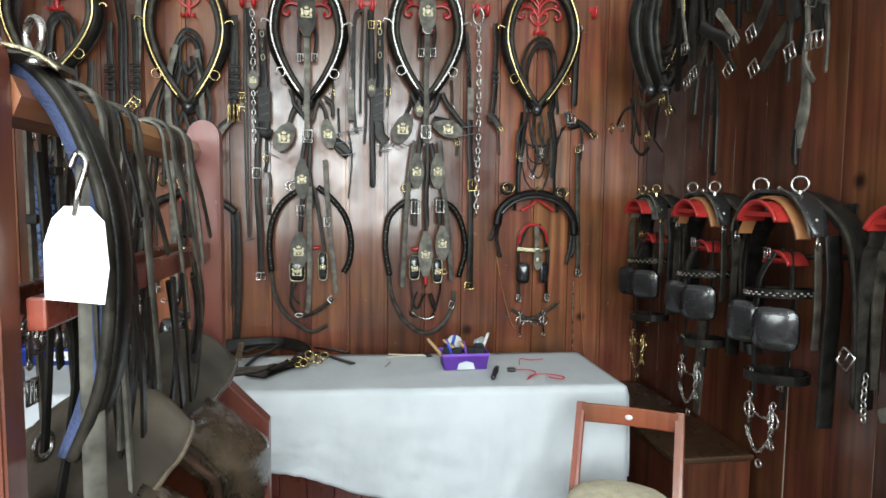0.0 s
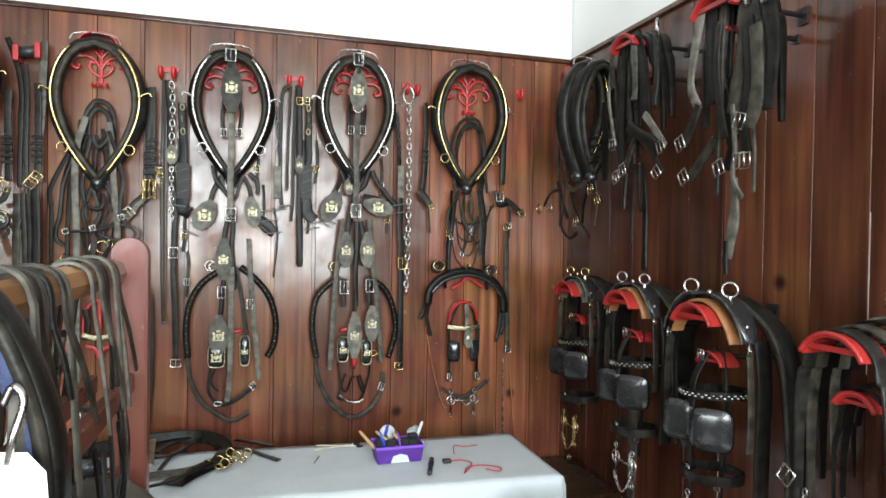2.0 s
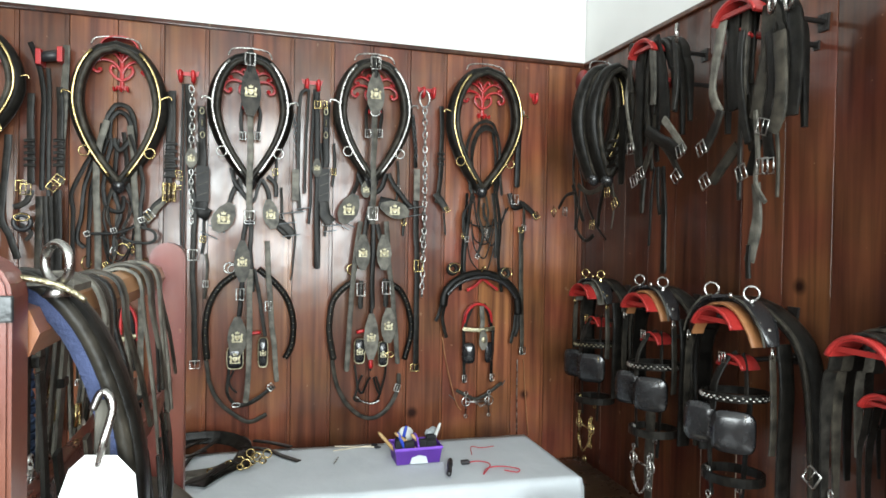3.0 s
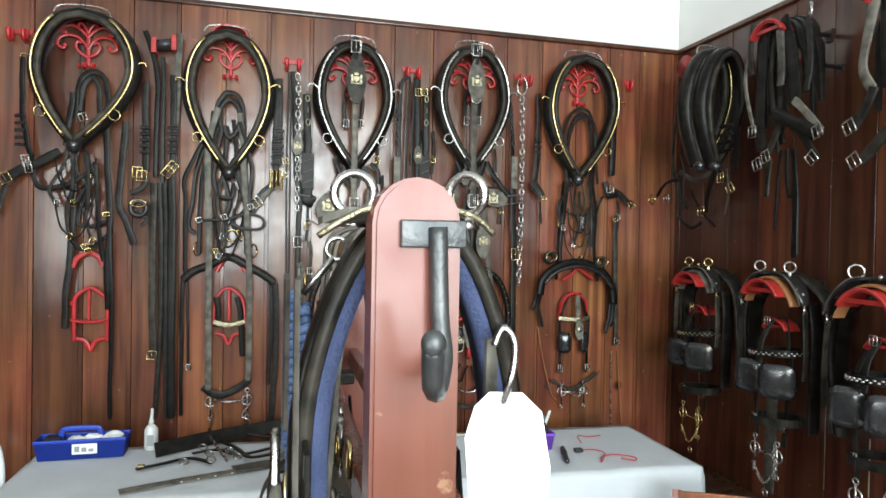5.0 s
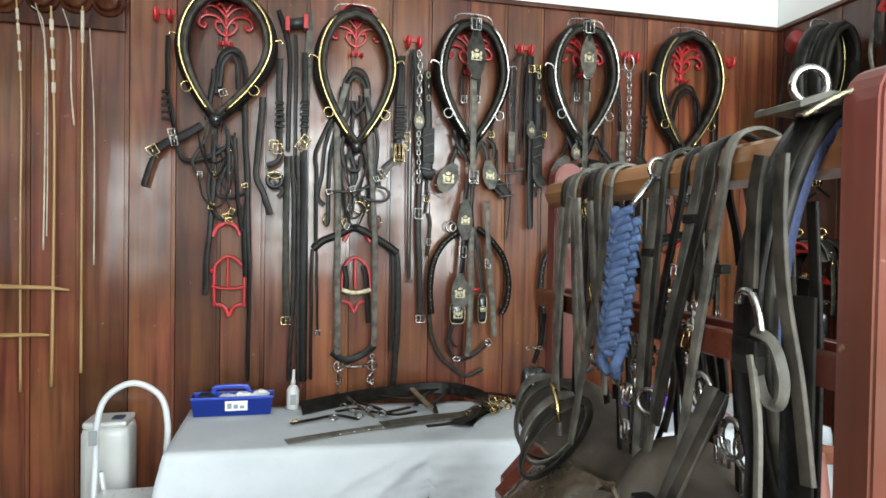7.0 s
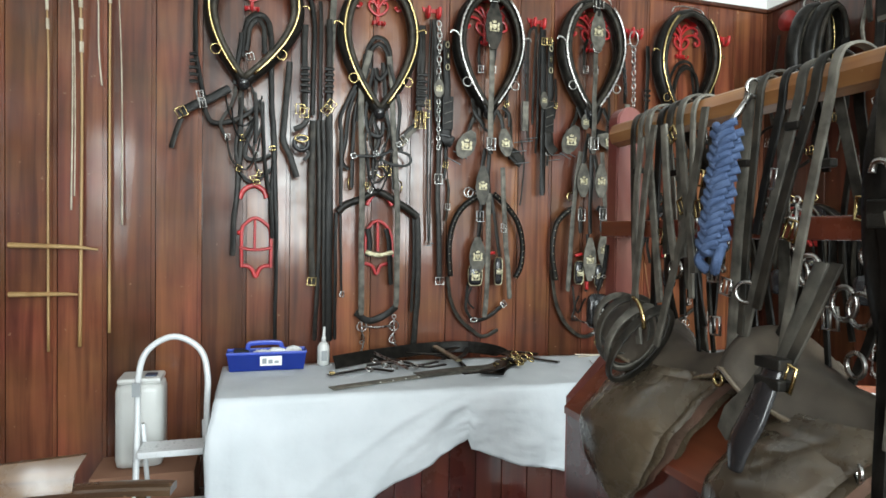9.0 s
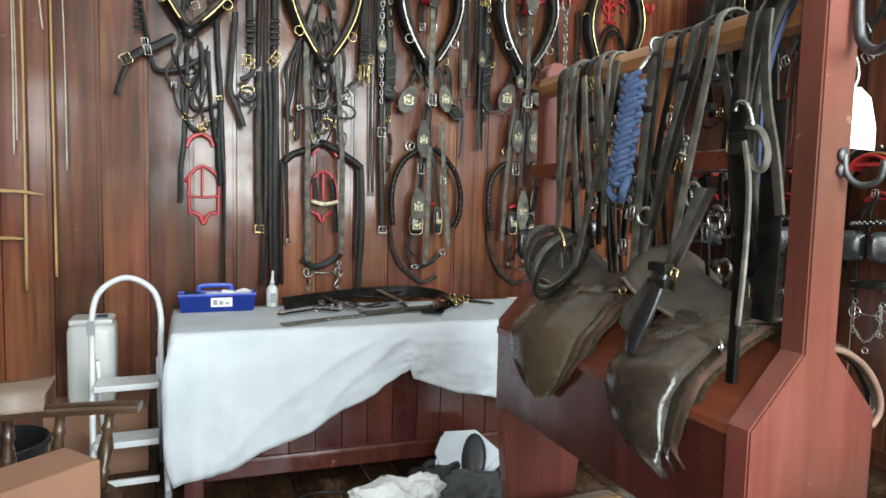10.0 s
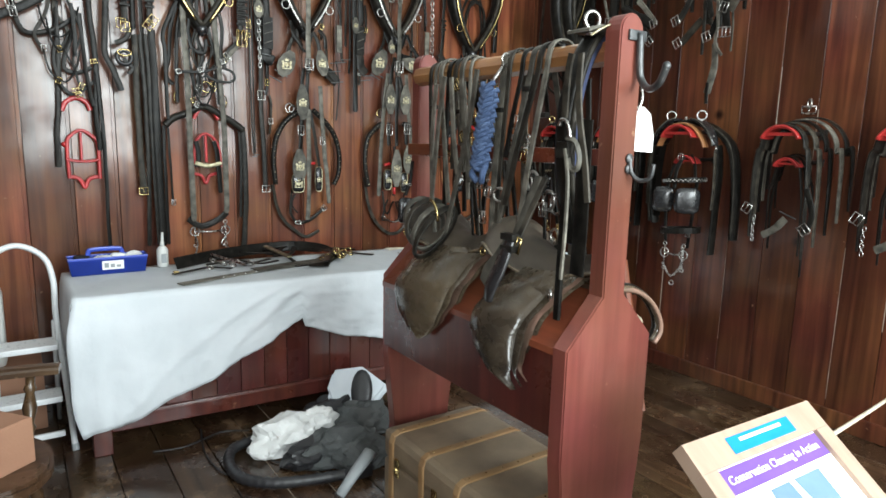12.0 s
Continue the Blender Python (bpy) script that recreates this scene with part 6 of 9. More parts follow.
# ---- right wall: brackets, harness saddles and bridles ----
def arch_bracket(u, v, r, reach, label, group):
    """Red iron bracket: a shallow arched head with a rolled lip on an iron arm from the wall."""
    b = thing("saddle_bracket", label, "wall bracket", group)
    R = r * 1.16
    arc = [(u + R * math.cos(a), v - R + R * math.sin(a)) for a in [math.pi * (0.13 + 0.74 * i / 16) for i in range(17)]]
    inner = [(u + (p - u) * (1 - 0.009 / r), v - R + (q - v + R) * (1 - 0.009 / r)) for p, q in arc][::-1]
    head = 0.55 * r + 0.045
    part("arched_head", plate(bmesh.new(), arc + inner, right, reach - head, head), REDBRIGHT, b)
    part("rolled_lip", sweep(bmesh.new(), [right(p, q, reach) for p, q in arc], circle(0.007, 6), way(right)), REDBRIGHT, b, smooth=True)
    part("web", plate(bmesh.new(), [(u - r * 0.8, v - r * 0.55), (u + r * 0.8, v - r * 0.55), (u + r * 0.85, v - r * 0.38), (u - r * 0.85, v - r * 0.38)], right, reach - 0.02, 0.012), REDBRIGHT, b)
    part("arm", sweep(bmesh.new(), [right(u, v - r * 0.35, 0.0), right(u, v - r * 0.30, reach - 0.03)], circle(0.010, 8), (0, 0, 1)), BLACKIRON, b, smooth=True)
    part("wall_plate", plate(bmesh.new(), [(u - r * 0.2, v - r * 0.7), (u + r * 0.2, v - r * 0.7), (u + r * 0.25, v - r * 0.05), (u - r * 0.25, v - r * 0.05)], right, 0.002, 0.010), BLACKIRON, b)
    return b


def over_arch(u, v, half, drop_near, drop_far, n=9):
    """Points of a band lying over a bracket and hanging on both sides."""
    pts = [(u - half - 0.035, v - drop_near), (u - half - 0.028, v - drop_near * 0.5), (u - half - 0.015, v - 0.14)]
    for i in range(n):
        a = math.pi * (1.0 - i / (n - 1))
        pts.append((u + half * math.cos(a), v - half + half * 1.02 * math.sin(a)))
    return pts + [(u + half + 0.015, v - 0.14), (u + half + 0.025, v - drop_far * 0.5), (u + half + 0.02, v - drop_far)]


def band_over(parent, name, u, v, half, dn, df, dd, w, t, mat, label=""):
    pts = over_arch(u, v, half, dn, df)
    line = spline([right(p, q, dd) for p, q in pts], 4)
    c = right(u, v - half, dd)
    normals = []
    for p in line:
        k = p - c
        k.x = 0
        if p.z < c.z:
            k.z *= 0.1
        normals.append(k.normalized())
    n = len(line)
    return part(name, sweep(bmesh.new(), line, lambda q: flat(w * min(1.0, 0.42 + 5 * q, 0.42 + 5 * (1 - q)), t), lambda q: normals[round(q * (n - 1))]), mat, parent, label, smooth=40)


def arched(parent, name, u, v, pts, dd, w, t, mat, label="", width=None):
    """A band over the saddle's arch through points (across, up) about its middle; its breadth runs out from the wall."""
    line = spline([right(u + a, v + b, dd) for a, b in pts], 5)
    c = right(u, v - 0.16, dd)
    normals = []
    for p in line:
        k = p - c
        k.x = 0
        if p.z < c.z:
            k.z *= 0.1
        normals.append(k.normalized())
    n = len(line)
    sec = width or (lambda q: flat(w, t))
    return part(name, sweep(bmesh.new(), line, sec, lambda q: normals[round(q * (n - 1))]), mat, parent, label, smooth=40)


def harness_saddle(u, v, reach, metal, lining, s=1.0):
    """Cart saddle: broad padded band over the arch, tan lining, patent skirts with studs, two terrets, hanging straps."""
    h = thing("harness_saddle", "black padded harness saddle with metal terrets on a red bracket", "harness saddle", "harness saddles")
    d = reach - 0.085
    sc = lambda pts: [(a * s, b * s) for a, b in pts]
    pad = sc([(0.235, -0.60), (0.262, -0.40), (0.268, -0.20), (0.215, -0.075), (0.12, 0.005), (0.02, 0.030), (-0.08, 0.012), (-0.17, -0.035), (-0.238, -0.10), (-0.275, -0.20), (-0.298, -0.40), (-0.305, -0.64)])
    arched(h, "pad", u, v, pad, d - 0.10, 0.085 * s, 0.030, LEATHER, "thick padded back band", lambda q: [(x * (1 - 0.3 * abs(2 * q - 1) ** 3), y) for x, y in circle(0.050 * s, 12, 0.020)])
    part("edge_roll", sweep(bmesh.new(), spline([right(u + a * 1.04, v + b + 0.012, d - 0.055) for a, b in pad], 5), circle(0.009, 8), way(right)), LEATHER_WORN, h, smooth=True)
    arched(h, "lining", u, v, sc([(0.160, -0.11), (0.146, -0.080), (0.09, -0.002), (0.01, 0.024), (-0.07, 0.002), (-0.13, -0.062), (-0.155, -0.115)]), d + 0.016, 0.052 * s, 0.010, lining, "stitched leather lining")
    for k in (-1, 1):
        arched(h, "skirt", u, v, sc([(k * 0.055, 0.046), (k * 0.105, 0.030), (k * 0.155, -0.012), (k * 0.19, -0.065), (k * 0.205, -0.105)]), d - 0.004, 0, 0, PATENT, "patent leather skirt", lambda q: flat(0.088 * s * (1 - 0.55 * max(0, q - 0.55) / 0.45), 0.012))
        arched(h, "trim_line", u, v, sc([(k * 0.055, 0.052), (k * 0.105, 0.037), (k * 0.158, -0.006), (k * 0.195, -0.062), (k * 0.209, -0.105)]), d + 0.040 * s, 0.006, 0.005, GREYLEATHER)
        t = part("terret", torus(bmesh.new(), right(u + k * 0.102 * s, v + 0.068, d), 0.026 * s, 0.0042, (0.75, 0.65, 0), 20, 6), metal, h, smooth=True)
        part("terret_stem", lathe(bmesh.new(), right(u + k * 0.10 * s, v + 0.026, d), right(u + k * 0.102 * s, v + 0.046, d), [(0, 0.016), (0.4, 0.008), (1, 0.006)], 8), metal, t)
        for j, (a, b, o) in enumerate(((0.168, -0.03, 0.022), (0.186, -0.052, 0.0), (0.176, -0.045, -0.022))):
            part("stud", blob(bmesh.new(), right(u + k * a * s, v + b * s, d + o * s), 0.008, 0.008, 0.008, 8), metal, h, smooth=True)
        ring(h, u + k * 0.215 * s, v - 0.125 * s, 0.02 * s, d + 0.012, metal, right, 0.0042, turn=0.9)
        arched(h, "hanging_strap", u, v, sc([(k * 0.214, -0.13), (k * 0.222, -0.24), (k * 0.226, -0.36), (k * 0.222, -0.47)]), d + 0.01, 0.026, 0.006, LEATHER_WORN)
        arched(h, "girth", u, v, sc([(k * 0.19, -0.10), (k * 0.21, -0.25), (k * 0.205, -0.45), (k * 0.20, -0.74 if k < 0 else -0.55)]), d - 0.06, 0.06, 0.012, LEATHER)
    part("stud", blob(bmesh.new(), right(u, v + 0.052, d), 0.009, 0.009, 0.011, 8), metal, h, smooth=True)
    return h


def wall_bridle(u, v, reach, brow, metal, face=1.0, pale=False):
    """Bridle hung under a saddle: small red hanger, browband loop, two blinkers, noseband loop and a bit with chain."""
    arch_bracket(u, v, 0.062, reach - 0.075, "small red enamelled bridle bracket on the wall", "small red bridle brackets")
    b = thing("driving_bridle", "black driving bridle with square blinkers and metal bit", "bridle", "driving bridles")
    d = reach - 0.10

    def loop(name, z, ru, rd, w, mat, tilt=0.0, label="", t=0.008):
        line = [right(u + ru * math.cos(a), z + tilt * math.cos(a), d + rd * math.sin(a)) for a in [2 * math.pi * i / 28 for i in range(28)]]
        bm = bmesh.new()
        n = len(line)
        c = right(u, z, d)
        rings = []
        for p in line:
            o = (p - c).normalized()
            rings.append([bm.verts.new(p + Vector((0, 0, w / 2))), bm.verts.new(p - Vector((0, 0, w / 2))), bm.verts.new(p - Vector((0, 0, w / 2)) + o * t), bm.verts.new(p + Vector((0, 0, w / 2)) + o * t)])
        for i in range(n):
            r, s = rings[i], rings[(i + 1) % n]
            for j in range(4):
                bm.faces.new((r[j], r[(j + 1) % 4], s[(j + 1) % 4], s[j]))
        bmesh.ops.recalc_face_normals(bm, faces=bm.faces)
        return part(name, bm, mat, b, label, smooth=False)
    zb = v - 0.145
    lp = loop("browband", zb, 0.118, 0.10, 0.030, LEATHER, -0.010)
    bm = bmesh.new()
    for i in range(40):
        a = -0.15 * math.pi + 1.3 * math.pi * i / 39
        blob(bm, right(u + 0.127 * math.cos(a), zb - 0.010 * math.cos(a) + (0.004 if i % 2 else -0.004), d + 0.110 * math.sin(a)), 0.0050, 0.0075, 0.0042, 6)
    part("chain_work", bm, brow, lp, "metal chain work on the browband")
    for k in (-1, 1):
        strap(b, [(u + k * 0.015, v + 0.006, d - 0.02), (u + k * 0.065, v - 0.05, d + 0.01), (u + k * 0.092, zb, d + 0.03)], 0.022, 0, LEATHER, right)
        strap(b, [(u + k * 0.098, zb, d + 0.02), (u + k * 0.092, zb - 0.2, d + 0.03), (u + k * 0.075, zb - 0.40, d + 0.03)], 0.022, 0, LEATHER, right, name="cheek_strap")
        for j in range(2):
            buckle(b, u + k * (0.094 - 0.012 * j), zb - 0.07 - 0.24 * j, 0.026, 0.038, 0, d + 0.045, metal, right)
    bl = [(u - 0.075, 0.065), (u + 0.075, 0.085)]
    for j, (x, dd) in enumerate(bl):
        blinker(b, x, zb - 0.115, 0.105, 0.155, d + dd, right, None, False, 0.55 if j else 0.95)
    strap(b, [(u, v, d + 0.03), (u + 0.005, v - 0.09, d + 0.08), (u, zb - 0.05, d + 0.095)], 0.024, 0, LEATHER, right)
    buckle(b, u, v - 0.005, 0.03, 0.035, 0, d + 0.06, metal, right)
    loop("noseband", zb - 0.30, 0.115, 0.09, 0.034, LEATHER, -0.01)
    if pale:
        strap(b, [(u + 0.06, zb - 0.22, d - 0.03), (u + 0.065, zb - 0.42, d - 0.03), (u + 0.07, zb - 0.66, d - 0.03)], 0.075, 0, GREYLEATHER, right)
    bit(b, u - 0.01, zb - 0.44, 0.13, 0.13, d + 0.06, right, metal, 0.07)
    chain(b, [(u - 0.07, zb - 0.38), (u - 0.078, zb - 0.45), (u - 0.07, zb - 0.54)], 0.022, d + 0.07, metal, right)
    ring(b, u - 0.01, zb - 0.62, 0.014, d + 0.06, metal, right)
    return b


SPOTS = [(2.96, BRASS, GILT, GREYLEATHER, 0.78), (2.385, STEEL, STEEL, TANLEATHER, 0.86), (1.835, STEEL, STEEL, TANLEATHER, 1.0)]
for i, (u, metal, brow, lining, s) in enumerate(SPOTS):
    reach = (0.31, 0.345, 0.385)[i]
    arch_bracket(u, 1.622, 0.098, reach, "bright red enamelled iron saddle bracket on the wall", "red saddle brackets")
    harness_saddle(u, 1.612, reach, metal, lining, s)
    wall_bridle(u - 0.015, 1.445, reach, brow, metal, pale=(i == 1))


def folded_bands(u, v, reach):
    """Folded traces hung over a red bracket, with a steel buckle on top."""
    arch_bracket(u, v, 0.088, reach, "bright red enamelled iron saddle bracket on the wall", "red saddle brackets")
    h = thing("folded_traces", "black leather traces folded over a red bracket", "harness straps", "folded traces on the dark wall")
    for k in range(5):
        band_over(h, "trace", u - 0.006 * k, v + 0.006 + 0.010 * k, 0.112 + 0.018 * k, 0.66 - 0.05 * k, 0.58 - 0.05 * k, reach - 0.05 - 0.055 * k, 0.045, 0.008, (LEATHER, LEATHER_WORN, LEATHER, GREYLEATHER, LEATHER)[k])
    buckle(h, u - 0.03, v + 0.085, 0.07, 0.035, 0, reach - 0.2, STEEL, right, 0.005)
    ring(h, u - 0.03, v + 0.115, 0.026, reach - 0.2, STEEL, right, 0.005, turn=0.8)
    for q in ((u + 0.13, v - 0.42, 30), (u - 0.17, v - 0.5, -40)):
        buckle(h, q[0], q[1], 0.045, 0.05, q[2], reach, STEEL, right)
    strap(h, [(u - 0.15, v - 0.3), (u - 0.19, v - 0.42), (u - 0.17, v - 0.52)], 0.03, reach - 0.02, LEATHER, right)
    arch_bracket(u - 0.005, v - 0.16, 0.058, reach - 0.08, "small red enamelled bridle bracket on the wall", "small red bridle brackets")
    g = thing("rein_bundle", "black reins and buckled straps on a small red bracket", "reins", "rein bundles on the dark wall")
    for k, (dn, w) in enumerate(((0.50, 0.02), (0.62, 0.026), (0.36, 0.02))):
        band_over(g, "rein", u, v - 0.152 + 0.006 * k, 0.06 + 0.004 * k, dn, dn * 0.8, reach - 0.12 - 0.04 * k, w, 0.006, LEATHER)
    strap(g, [(u - 0.05, v - 0.46), (u + 0.0, v - 0.52), (u + 0.06, v - 0.56)], 0.04, reach - 0.05, GREYLEATHER, right)
    pin(g, u - 0.07, v - 0.44, 0.09, 20, reach - 0.03, right)
    chain(g, [(u + 0.11, v - 0.45), (u + 0.115, v - 0.52), (u + 0.11, v - 0.6)], 0.025, reach - 0.05, STEEL, right)


folded_bands(1.19, 1.612, 0.455)
folded_bands(0.665, 1.612, 0.455)


# ---- upper row on the right wall ----
def side(u, v, d=0.0):
    """Frame of a collar hung edge-on to the wall: across is the way out from the wall, out is towards the room's front."""
    return Vector((u, 3.02 - d, v))


hang = [(p[0], p[2]) for p in [(1.178, 2.95, 2.807), (1.153, 2.95, 2.157), (1.03, 2.95, 2.518), (1.309, 2.95, 2.538)]]
collar("black leather horse collar with a brass hame hung edge-on", hang, BRASS, side, 0.05, 0.05, (0, 1))
collar("black leather horse collar hung edge-on behind another", [(u + 0.035, v - 0.012) for u, v in hang], BRASS, side, 0.13, 0.05, (0, 0), False)
peg = thing("collar_peg", "round red enamelled collar peg on the wall", "wall bracket", "red wall brackets")
bm = bmesh.new()
p0 = [(1.148, 3.08, 2.75)][0]
lathe(bm, (XR - 0.004, p0[1] + 0.03, p0[2]), (p0[0], p0[1], p0[2]), [(0, 0.05), (0.1, 0.045), (0.9, 0.055), (1.0, 0.062)], 16)
part("peg", bm, REDBRIGHT, peg, smooth=True)
hb = thing("collar_straps", "tangle of black straps hanging under the edge-on collar", "harness straps", "strap bundles on the dark wall")
for k, (q, w) in enumerate((([(3.169, 2.693), (3.201, 2.473), (3.219, 2.247), (3.169, 2.066)], 0.03), ([(3.13, 2.271), (3.042, 2.076), (2.943, 1.949), (2.833, 1.866)], 0.02), ([(2.696, 2.537), (2.688, 2.34), (2.69, 2.143)], 0.05), ([(3.117, 2.175), (2.986, 2.12), (2.811, 2.153)], 0.03), ([(2.811, 2.153), (2.863, 2.038), (2.876, 1.934)], 0.035), ([(3.146, 2.177), (3.074, 2.046), (3.019, 1.966)], 0.03), ([(2.767, 2.15), (2.7, 2.088), (2.646, 2.035)], 0.03), ([(3.285, 2.048), (3.196, 2.116), (3.082, 2.126)], 0.022), ([(3.023, 2.138), (3.03, 2.014), (3.045, 1.92), (2.95, 1.859), (2.862, 1.89)], 0.02), ([(2.674, 2.144), (2.659, 2.031), (2.68, 1.919)], 0.012), ([(3.049, 2.108), (3.031, 1.998), (3.041, 1.92)], 0.03))):
    strap(hb, q, w, 0.22 + 0.008 * k, LEATHER if k % 3 else LEATHER_WORN, right)
keepers(hb, *[(2.672, 2.351)][0], 4, 0.09, 0.04, 0.30, right)
for (u, v), g in zip([(2.836, 1.942), (3.281, 2.027), (3.14, 2.023), (2.694, 2.101), (2.624, 2.042)], (0, 40, 10, 0, -30)):
    buckle(hb, u, v, 0.045, 0.045, g, 0.31, BRASS if g != 10 else STEEL, right)


def top_bundle(pts, centre, reach, label, buckles, r=0.09):
    u, v = centre
    arch_bracket(u + 0.015, v + 0.008, r * 0.95, reach + 0.05, "bright red enamelled iron saddle bracket on the wall", "red saddle brackets")
    h = thing("strap_bundle", label, "harness straps", "strap bundles on the dark wall")
    for k, (q, w) in enumerate(pts):
        strap(h, q, min(w, 0.058), reach + 0.01 + 0.006 * (k % 5), (LEATHER, LEATHER_WORN, LEATHER, GREYLEATHER)[k % 4] if w < 0.06 else LEATHER, right, 0.007 + 0.05 * min(w, 0.058))
    rnd = random.Random(int(u * 1000))
    for k in range(9):
        x, dd, low = u + rnd.uniform(-0.06, 0.09), rnd.uniform(reach - 0.09, reach + 0.01), rnd.uniform(0.25, 0.62)
        strap(h, [(x * 0.6 + u * 0.4, v + 0.01, dd), (x, v - low * 0.45, dd + 0.01), (x + rnd.uniform(-0.04, 0.04), v - low, dd)], rnd.uniform(0.018, 0.034), 0, (LEATHER, LEATHER_WORN)[k % 2], right, 0.008)
    for k in range(3):
        band_over(h, "folded_strap", u, v + 0.006 + 0.01 * k, r * 1.05 + 0.01 * k, rnd.uniform(0.3, 0.5), rnd.uniform(0.25, 0.45), reach - 0.035 - 0.03 * k, 0.045, 0.014, LEATHER)
    for (p, g) in buckles:
        buckle(h, p[0], p[1], 0.045, 0.05, g, reach + 0.04, STEEL, right, 0.0032)
    return h


c1 = [(2.359, 2.749)][0]
b1 = top_bundle([([(2.436, 2.715), (2.437, 2.51), (2.444, 2.33), (2.425, 2.199)], 0.09), ([(2.309, 2.755), (2.262, 2.596), (2.236, 2.445), (2.241, 2.362)], 0.06), ([(2.17, 2.714), (2.152, 2.546), (2.17, 2.409)], 0.03), ([(2.315, 2.707), (2.301, 2.556), (2.305, 2.459)], 0.04), ([(2.335, 2.352), (2.251, 2.303), (2.172, 2.263), (2.111, 2.219)], 0.06), ([(2.292, 2.333), (2.332, 2.277), (2.38, 2.195), (2.422, 2.127)], 0.04), ([(2.25, 2.279), (2.189, 2.223), (2.111, 2.122)], 0.035), ([(2.234, 2.385), (2.174, 2.327), (2.09, 2.23)], 0.035), ([(2.226, 2.179), (2.207, 1.986), (2.205, 1.723)], 0.035), ([(2.348, 2.141), (2.358, 2.067), (2.363, 1.986)], 0.03), ([(2.307, 2.187), (2.324, 2.065), (2.336, 1.84)], 0.012), ([(2.503, 2.655), (2.531, 2.529), (2.491, 2.363), (2.455, 2.28)], 0.02), ([(2.266, 2.183), (2.262, 2.061), (2.246, 1.975)], 0.02), ([(2.475, 2.778), (2.488, 2.651), (2.475, 2.544)], 0.03)],
           c1, 0.30, "black leather straps with steel buckles over a red bracket", list(zip([(2.418, 2.134), (2.366, 2.163), (2.118, 2.127), (2.093, 2.23), (2.451, 2.285)], (-20, -20, -40, -20, 0))))
ring(b1, *[(2.159, 2.727)][0], 0.036, 0.32, STEEL, right, 0.006, turn=0.7)
c2 = [(1.718, 2.697)][0]
b2 = top_bundle([([(1.775, 2.668), (1.777, 2.49), (1.763, 2.328)], 0.10), ([(1.604, 2.648), (1.611, 2.503), (1.633, 2.397), (1.654, 2.279)], 0.055), ([(1.499, 2.594), (1.483, 2.45), (1.491, 2.347), (1.499, 2.261)], 0.055), ([(1.804, 2.677), (1.842, 2.506), (1.853, 2.406), (1.811, 2.327)], 0.04), ([(1.8, 2.335), (1.833, 2.269), (1.886, 2.2)], 0.04), ([(1.739, 2.202), (1.794, 2.153), (1.866, 2.082)], 0.045), ([(1.721, 2.32), (1.722, 2.184), (1.721, 2.008)], 0.02), ([(1.647, 2.306), (1.632, 2.154), (1.639, 2.061), (1.594, 1.993)], 0.02), ([(1.589, 2.552), (1.571, 2.383), (1.591, 2.259), (1.575, 2.129)], 0.05), ([(1.542, 2.537), (1.529, 2.374), (1.533, 2.285), (1.566, 2.219)], 0.05), ([(1.639, 2.211), (1.662, 2.157), (1.686, 2.093)], 0.035), ([(1.644, 2.061), (1.635, 1.947), (1.652, 1.853), (1.668, 1.795)], 0.04), ([(1.662, 1.853), (1.665, 1.795), (1.661, 1.738)], 0.02), ([(1.556, 2.271), (1.54, 2.143), (1.54, 2.008)], 0.012), ([(1.703, 2.587), (1.712, 2.454), (1.694, 2.315), (1.664, 2.196)], 0.03), ([(1.636, 2.491), (1.623, 2.339), (1.614, 2.207)], 0.03)],
           c2, 0.36, "thick bundle of black straps over a red bracket", list(zip([(1.892, 2.209), (1.869, 2.084), (1.686, 2.099), (1.593, 2.113), (1.567, 2.11), (1.595, 2.242)], (-25, -30, -20, 0, 0, 20))), 0.10)
arch_bracket([(1.762, 2.613)][0][0], [(1.762, 2.613)][0][1], 0.05, 0.36, "small red enamelled bridle bracket on the wall", "small red bridle brackets")
arch_bracket([(2.302, 2.576)][0][0], [(2.302, 2.581)][0][1], 0.045, 0.28, "small red enamelled bridle bracket on the wall", "small red bridle brackets")
for (u, v) in [(1.568, 2.639), (1.5, 2.624)]:
    ring(b2, u, v, 0.034, 0.40, STEEL, right, 0.006, turn=0.5)


# ---- gear on the saddle rack ----
def bar_strap(parent, y, zl, zr, sway=0.0, w=0.026, out=0.0, mat=None, sway_r=0.0, name="strap"):
    """A strap thrown over the rack's pole, hanging to zl on one side and zr on the other."""
    o = 0.041 + out
    pts = [(-o - 0.03, zl, sway), (-o - 0.02, (zl + 1.70) / 2, sway * 0.55), (-o - 0.004, 1.70, sway * 0.05), (-o, 1.75, 0), (-o * 0.7, 1.745 + o * 0.75, 0), (0, 1.745 + o, 0),
           (o * 0.7, 1.745 + o * 0.75, 0), (o, 1.75, 0), (o + 0.004, 1.70, sway_r * 0.05), (o + 0.02, (zr + 1.70) / 2, sway_r * 0.55), (o + 0.03, zr, sway_r)]
    line = spline([(RX + a, y + s, z) for a, z, s in pts], 4)
    normals = [(Vector((p.x - RX, 0, max(0.0, p.z - 1.745)))).normalized() for p in line]
    n = len(line)
    return part(name, sweep(bmesh.new(), line, flat(w, 0.006), lambda q: normals[round(q * (n - 1))]), mat or LEATHER, parent, smooth=40)


def free_strap(parent, pts, w=0.025, mat=None, normal=(-1, 0, 0), t=0.006, name="strap", per=6):
    return part(name, sweep(bmesh.new(), spline(pts, per), flat(w, t), normal), mat or LEATHER, parent, smooth=40)


def rack_frame(u, v, d=0.0):
    """Frame on the rack's open side: across is the room's depth, out is away from the rack."""
    return Vector((RX - 0.05 - d, u, v))


